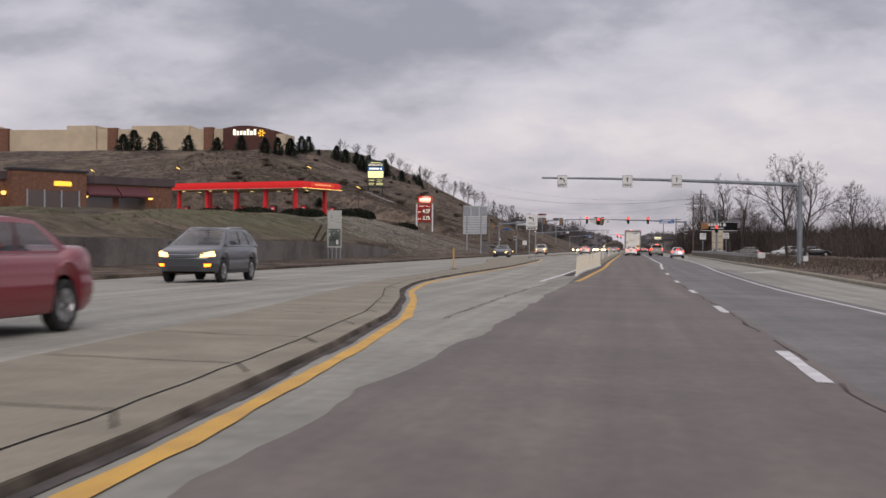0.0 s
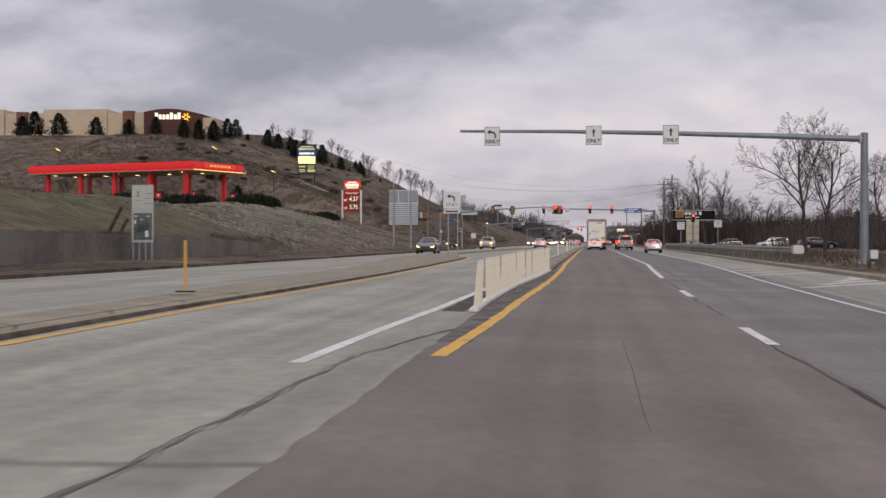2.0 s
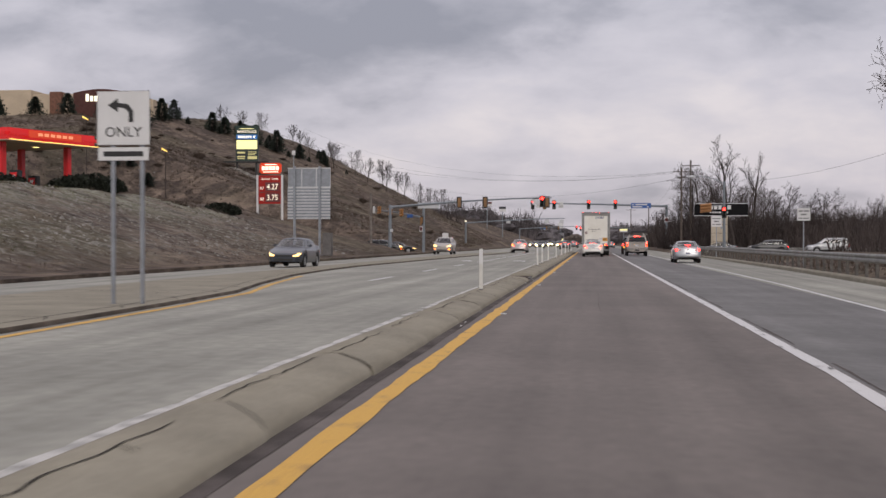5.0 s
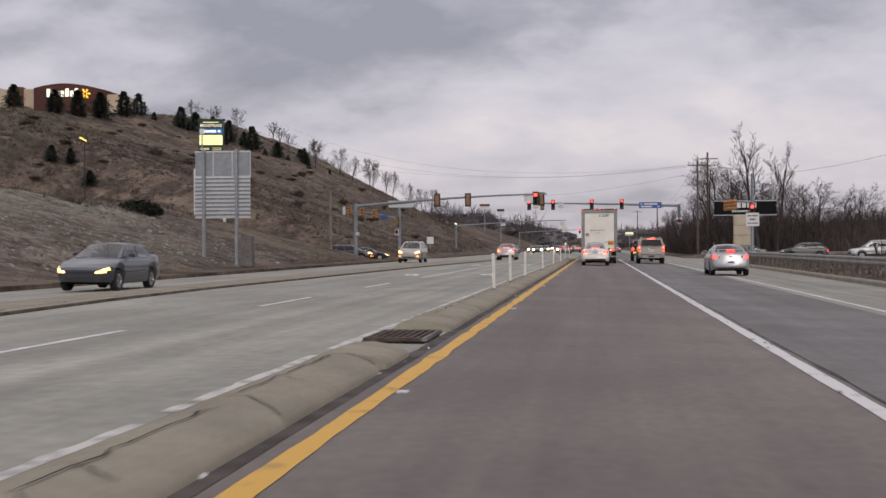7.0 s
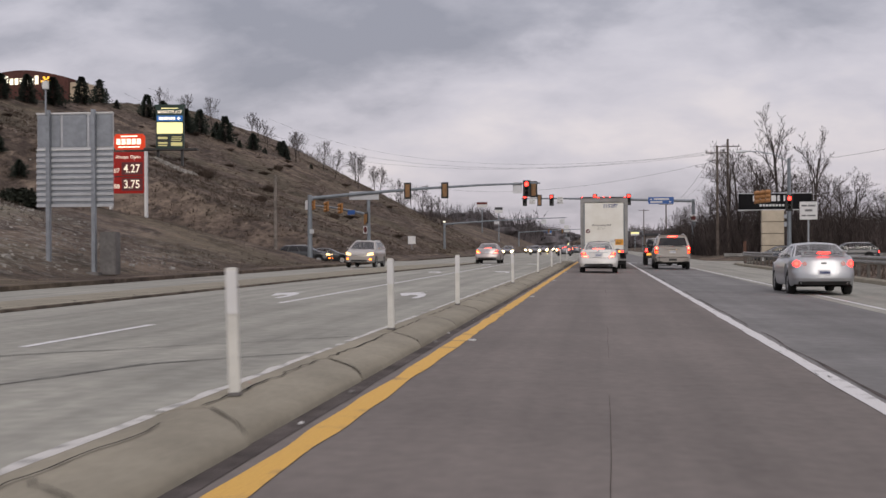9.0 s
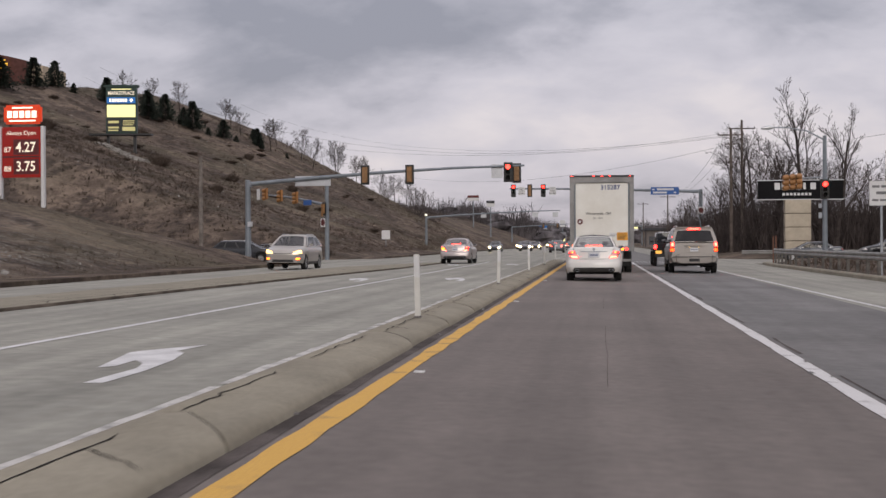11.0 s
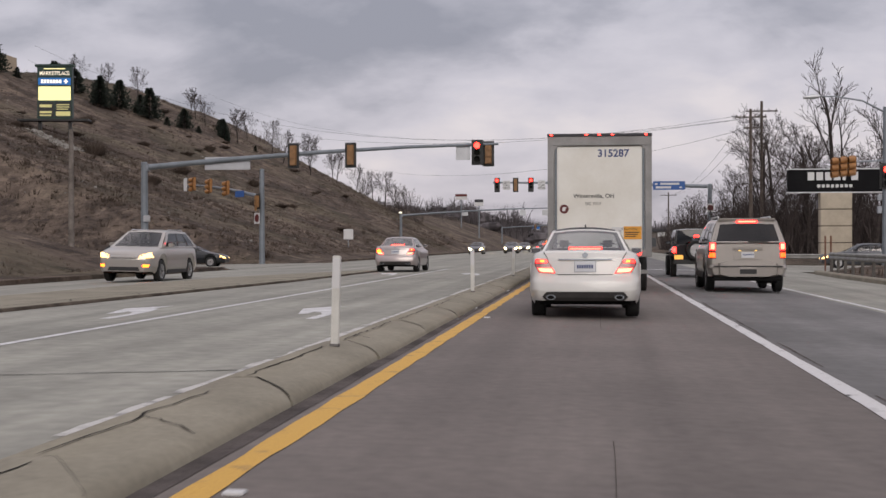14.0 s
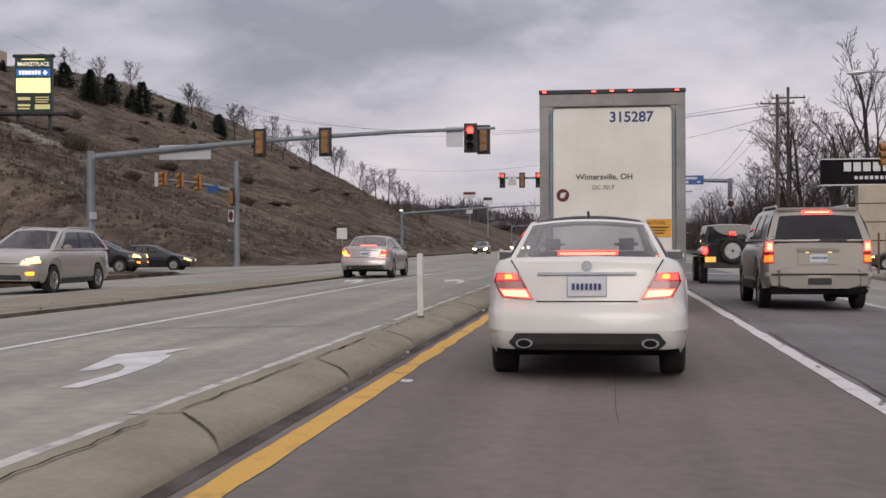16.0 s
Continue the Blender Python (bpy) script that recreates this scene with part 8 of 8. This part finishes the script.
def utility_pole(m, h, label, arms=((0.3, 1.1),)):
    t = thing("utility_pole", m, label, "utility pole", "utility poles")
    smooth(part("pole", tube([(0, 0, -0.5), (0, 0, h)], [0.17, 0.12], 10), WOOD, t))
    for drop, reach in arms:
        arm = part("crossarm", box(-reach, reach, -0.16, -0.06, h - drop - 0.06, h - drop + 0.06, 0.01), WOOD, t)
        for x in (-reach * 0.92, -reach * 0.45, reach * 0.45, reach * 0.92):
            part("insulator", tube([(x, -0.11, h - drop + 0.06), (x, -0.11, h - drop + 0.22)], [0.04, 0.03], 8), PLASTIC, arm)
    return t


utility_pole(Matrix.Translation((13.45, 284, -0.1)), 12.6, "weathered wooden power pole with a crossarm", ((0.7, 1.3), (1.6, 0.6)))
utility_pole(Matrix.Translation((15.5, 293, -0.1)), 14.2, "tall weathered wooden power pole", ((0.9, 1.4),))
utility_pole(Matrix.Translation((14.5, 420, -0.1)), 11.0, "distant wooden power pole beside the road", ((0.5, 1.5),))
utility_pole(Matrix.Translation((13.0, 520, -0.1)), 12.5, "remote wooden power pole", ((0.5, 1.5),))
lp = thing("lamp_pole", Matrix.Translation((-25.4, 235, land(-25.4, 235))), "plain grey wooden pole at the street corner", "pole")
smooth(part("pole", tube([(0, 0, -0.4), (0, 0, 6.9 - land(-25.4, 235))], [0.15, 0.11], 10), mat("bleached_pole_wood", (0.22, 0.195, 0.175), 0.9, vary=0.2, scale=2.0, bump=0.4, fine=0.3), lp))


def wire(a, b, sag, name="power_line", r_=0.014):
    pts = [Vector(a).lerp(Vector(b), i / 14) - Vector((0, 0, sag * 4 * (i / 14) * (1 - i / 14))) for i in range(15)]
    ob = part(name, tube(pts, r_, 4), SIGN_BLACK)
    tagged(ob, "thin black overhead cable slung between poles", "cable", "overhead cables")


wire((12.3, 284, 11.9), (-70, 330, 26.5), 6.0)
wire((14.6, 284, 11.9), (-75, 420, 31), 5.0)
wire((13.45, 284, 10.9), (-50, 400, 17.5), 4.0)
wire((12.6, 284, 11.6), (-90, 372, 31), 6.5)
wire((13.0, 284, 11.9), (14.2, 420, 10.4), 1.8)
wire((15.5, 293, 13.2), (15.2, 420, 10.4), 1.8)
wire((13.4, 284, 10.9), (30, 200, 10.5), 2.0)


def station_lamp(m):
    t = thing("lot_lamp", m, "tall lot lamp with a glowing yellow head", "street lamp", "lot lamps")
    smooth(part("pole", tube([(0, 0, -3.0), (0, 0, 7.5)], [0.06, 0.045], 8), BARK, t))
    part("head", box(-0.32, 0.32, -0.30, 0.30, 7.50, 7.62, 0.04), DARK_ROOF, t)
    part("lens", prism([(-0.34, 7.62), (0.02, 7.46), (0.30, 7.30), (0.34, 7.40), (0.05, 7.58), (-0.28, 7.76)], -0.45, -0.31), SODIUM, t)
    return t


sl = None
for x, y, z in ((-49.0, 232, 4.3), (-57.7, 230, 7.9), (-81, 226, 7.5), (-100, 232, 7.5)):
    m = pose(x, y, z)
    sl = station_lamp(m) if sl is None else (copy_thing(sl, m), sl)[1]

# ---------------------------------------------------------------- distance
g = random.Random(9)
vs, fs = [], []
for k in range(5200):
    band = g.random()
    x = g.uniform(-420, 420)
    y = 640 + 900 * band ** 1.5
    if abs(x + 4) < 14 + (y - 640) * 0.01:
        continue
    z = land(x, y)
    h, w = g.uniform(3, 6) * (1 + 0.5 * band), g.uniform(2.5, 5.5) * (1 + band)
    n = len(vs)
    for lvl, (rr, zz) in enumerate(((0.7, 0.0), (1.0, 0.45), (0.75, 0.8))):
        for i in range(7):
            a = i * math.tau / 7 + lvl
            q = rr * g.uniform(0.75, 1.2)
            vs.append((x + w * math.cos(a) * q, y + w * math.sin(a) * q * 0.6, z + h * zz * g.uniform(0.85, 1.15)))
    vs.append((x + g.uniform(-0.5, 0.5), y, z + h))
    for i in range(7):
        j = (i + 1) % 7
        fs += [(n + i, n + j, n + 7 + j, n + 7 + i), (n + 7 + i, n + 7 + j, n + 14 + j, n + 14 + i), (n + 14 + i, n + 14 + j, n + 21)]
me = bpy.data.meshes.new("far_woods")
me.from_pydata(vs, [], fs)
# aerial haze is mixed into this pale colour
me.materials.append(mat("far_wood_haze", (0.145, 0.133, 0.14), 0.95, vary=0.3, scale=0.25))
def clear_of_road(g):
    y = 640 + 700 * g.random() ** 1.6
    s = g.choice((-1, 1))
    return -4 + s * (16 + (y - 640) * 0.01 + 330 * g.random() ** 1.4), y


tagged(new("far_woods", me), "dim wooded hills at the end of the road", "woodland", kind="stuff")


# paler than the near twigs: distance haze put into both colours below
thicket("far_trees", "bare distant trees over the hills at the end of the road", lambda g: clear_of_road(g), 10.0, 60000, mat("far_haze_twigs", (0.135, 0.121, 0.125), 0.95, vary=0.25, scale=0.05), 7, 0.22)
thicket("bank_trees", "dark bare growth along the top of the second bank", lambda g: (-44 - 35 * g.random(), g.uniform(440, 690)), 2.1, 4000, mat("far_haze_brush", (0.125, 0.105, 0.098), 0.95, vary=0.25, scale=0.1), 8, 0.06)


def far_shop(m, w, h, rgb_name, rgb, lit, label):
    t = thing("shop", m, label, "building", "distant shops")
    part("wall", box(-w / 2, w / 2, 0, 12, -0.5, h, 0.05), mat("shop_wall_" + rgb_name, rgb, 0.9, vary=0.1, scale=0.5), t)
    part("roof", box(-w / 2 - 0.4, w / 2 + 0.4, -0.5, 12.4, h, h + 0.6, 0.1), DARK_ROOF, t)
    for k in range(int(w // 3)):
        part("window", box(-w / 2 + 0.6 + 3 * k, -w / 2 + 2.6 + 3 * k, -0.06, -0.01, 0.6, 2.6), SIGN_LIT if lit and k % 2 else mat("shop_pane", (0.09, 0.095, 0.10), 0.2, vary=0.1), t)
    part("fascia_sign", box(-w * 0.25, w * 0.25, -0.2, -0.02, h - 1.1, h - 0.2), SIGN_LIT_W if lit else SIGN_WHITE, t)
    return t


far_shop(Matrix.Translation((-23, 735, 1)), 18, 5, "grey", (0.3, 0.3, 0.32), True, "low grey roadside shop with lit windows")
far_shop(Matrix.Translation((-30, 790, 2)), 22, 6, "white", (0.5, 0.5, 0.5), True, "pale distant shop building")
far_shop(Matrix.Translation((24, 560, 0)), 20, 4.5, "brown", (0.22, 0.18, 0.15), True, "low brown roadside shop with lit sign")
far_shop(Matrix.Translation((18, 470, 0)), 12, 4.0, "dark", (0.17, 0.15, 0.14), False, "small dark roadside building")
far_shop(Matrix.Translation((-36, 860, 4)), 24, 7, "tan", (0.4, 0.36, 0.3), False, "tan building on the far slope")


def board(m, w, h, up_, colour, label):
    t = thing("tall_sign", m, label, "pylon sign", "distant signs")
    part("post", box(-0.14, 0.14, -0.14, 0.14, -2, up_), STEEL_D, t)
    p = part("panel", box(-w / 2, w / 2, -0.4, 0.4, up_, up_ + h, 0.05), SIGN_WHITE, t)
    part("header", box(-w / 2, w / 2, -0.45, -0.4, up_ + h * 0.55, up_ + h), colour, p)
    return t


board(Matrix.Translation((-35, 520, 5)), 3.2, 1.5, 8.3, DARKRED, "distant pylon sign in white and red")
board(Matrix.Translation((-28.4, 500, 3)), 2.2, 1.6, 8.0, DARK_ROOF, "distant grey pylon sign")
board(Matrix.Translation((-15, 720, 0)), 2.4, 3, 8, SIGN_WHITE, "remote pale pylon sign")
board(Matrix.Translation((-21, 660, 0)), 3, 1.8, 6, SIGN_LIT_B, "remote blue and white sign")
board(Matrix.Translation((12.5, 600, 0)), 3, 1.2, 5.2, SIGN_LIT, "remote yellow lit sign")
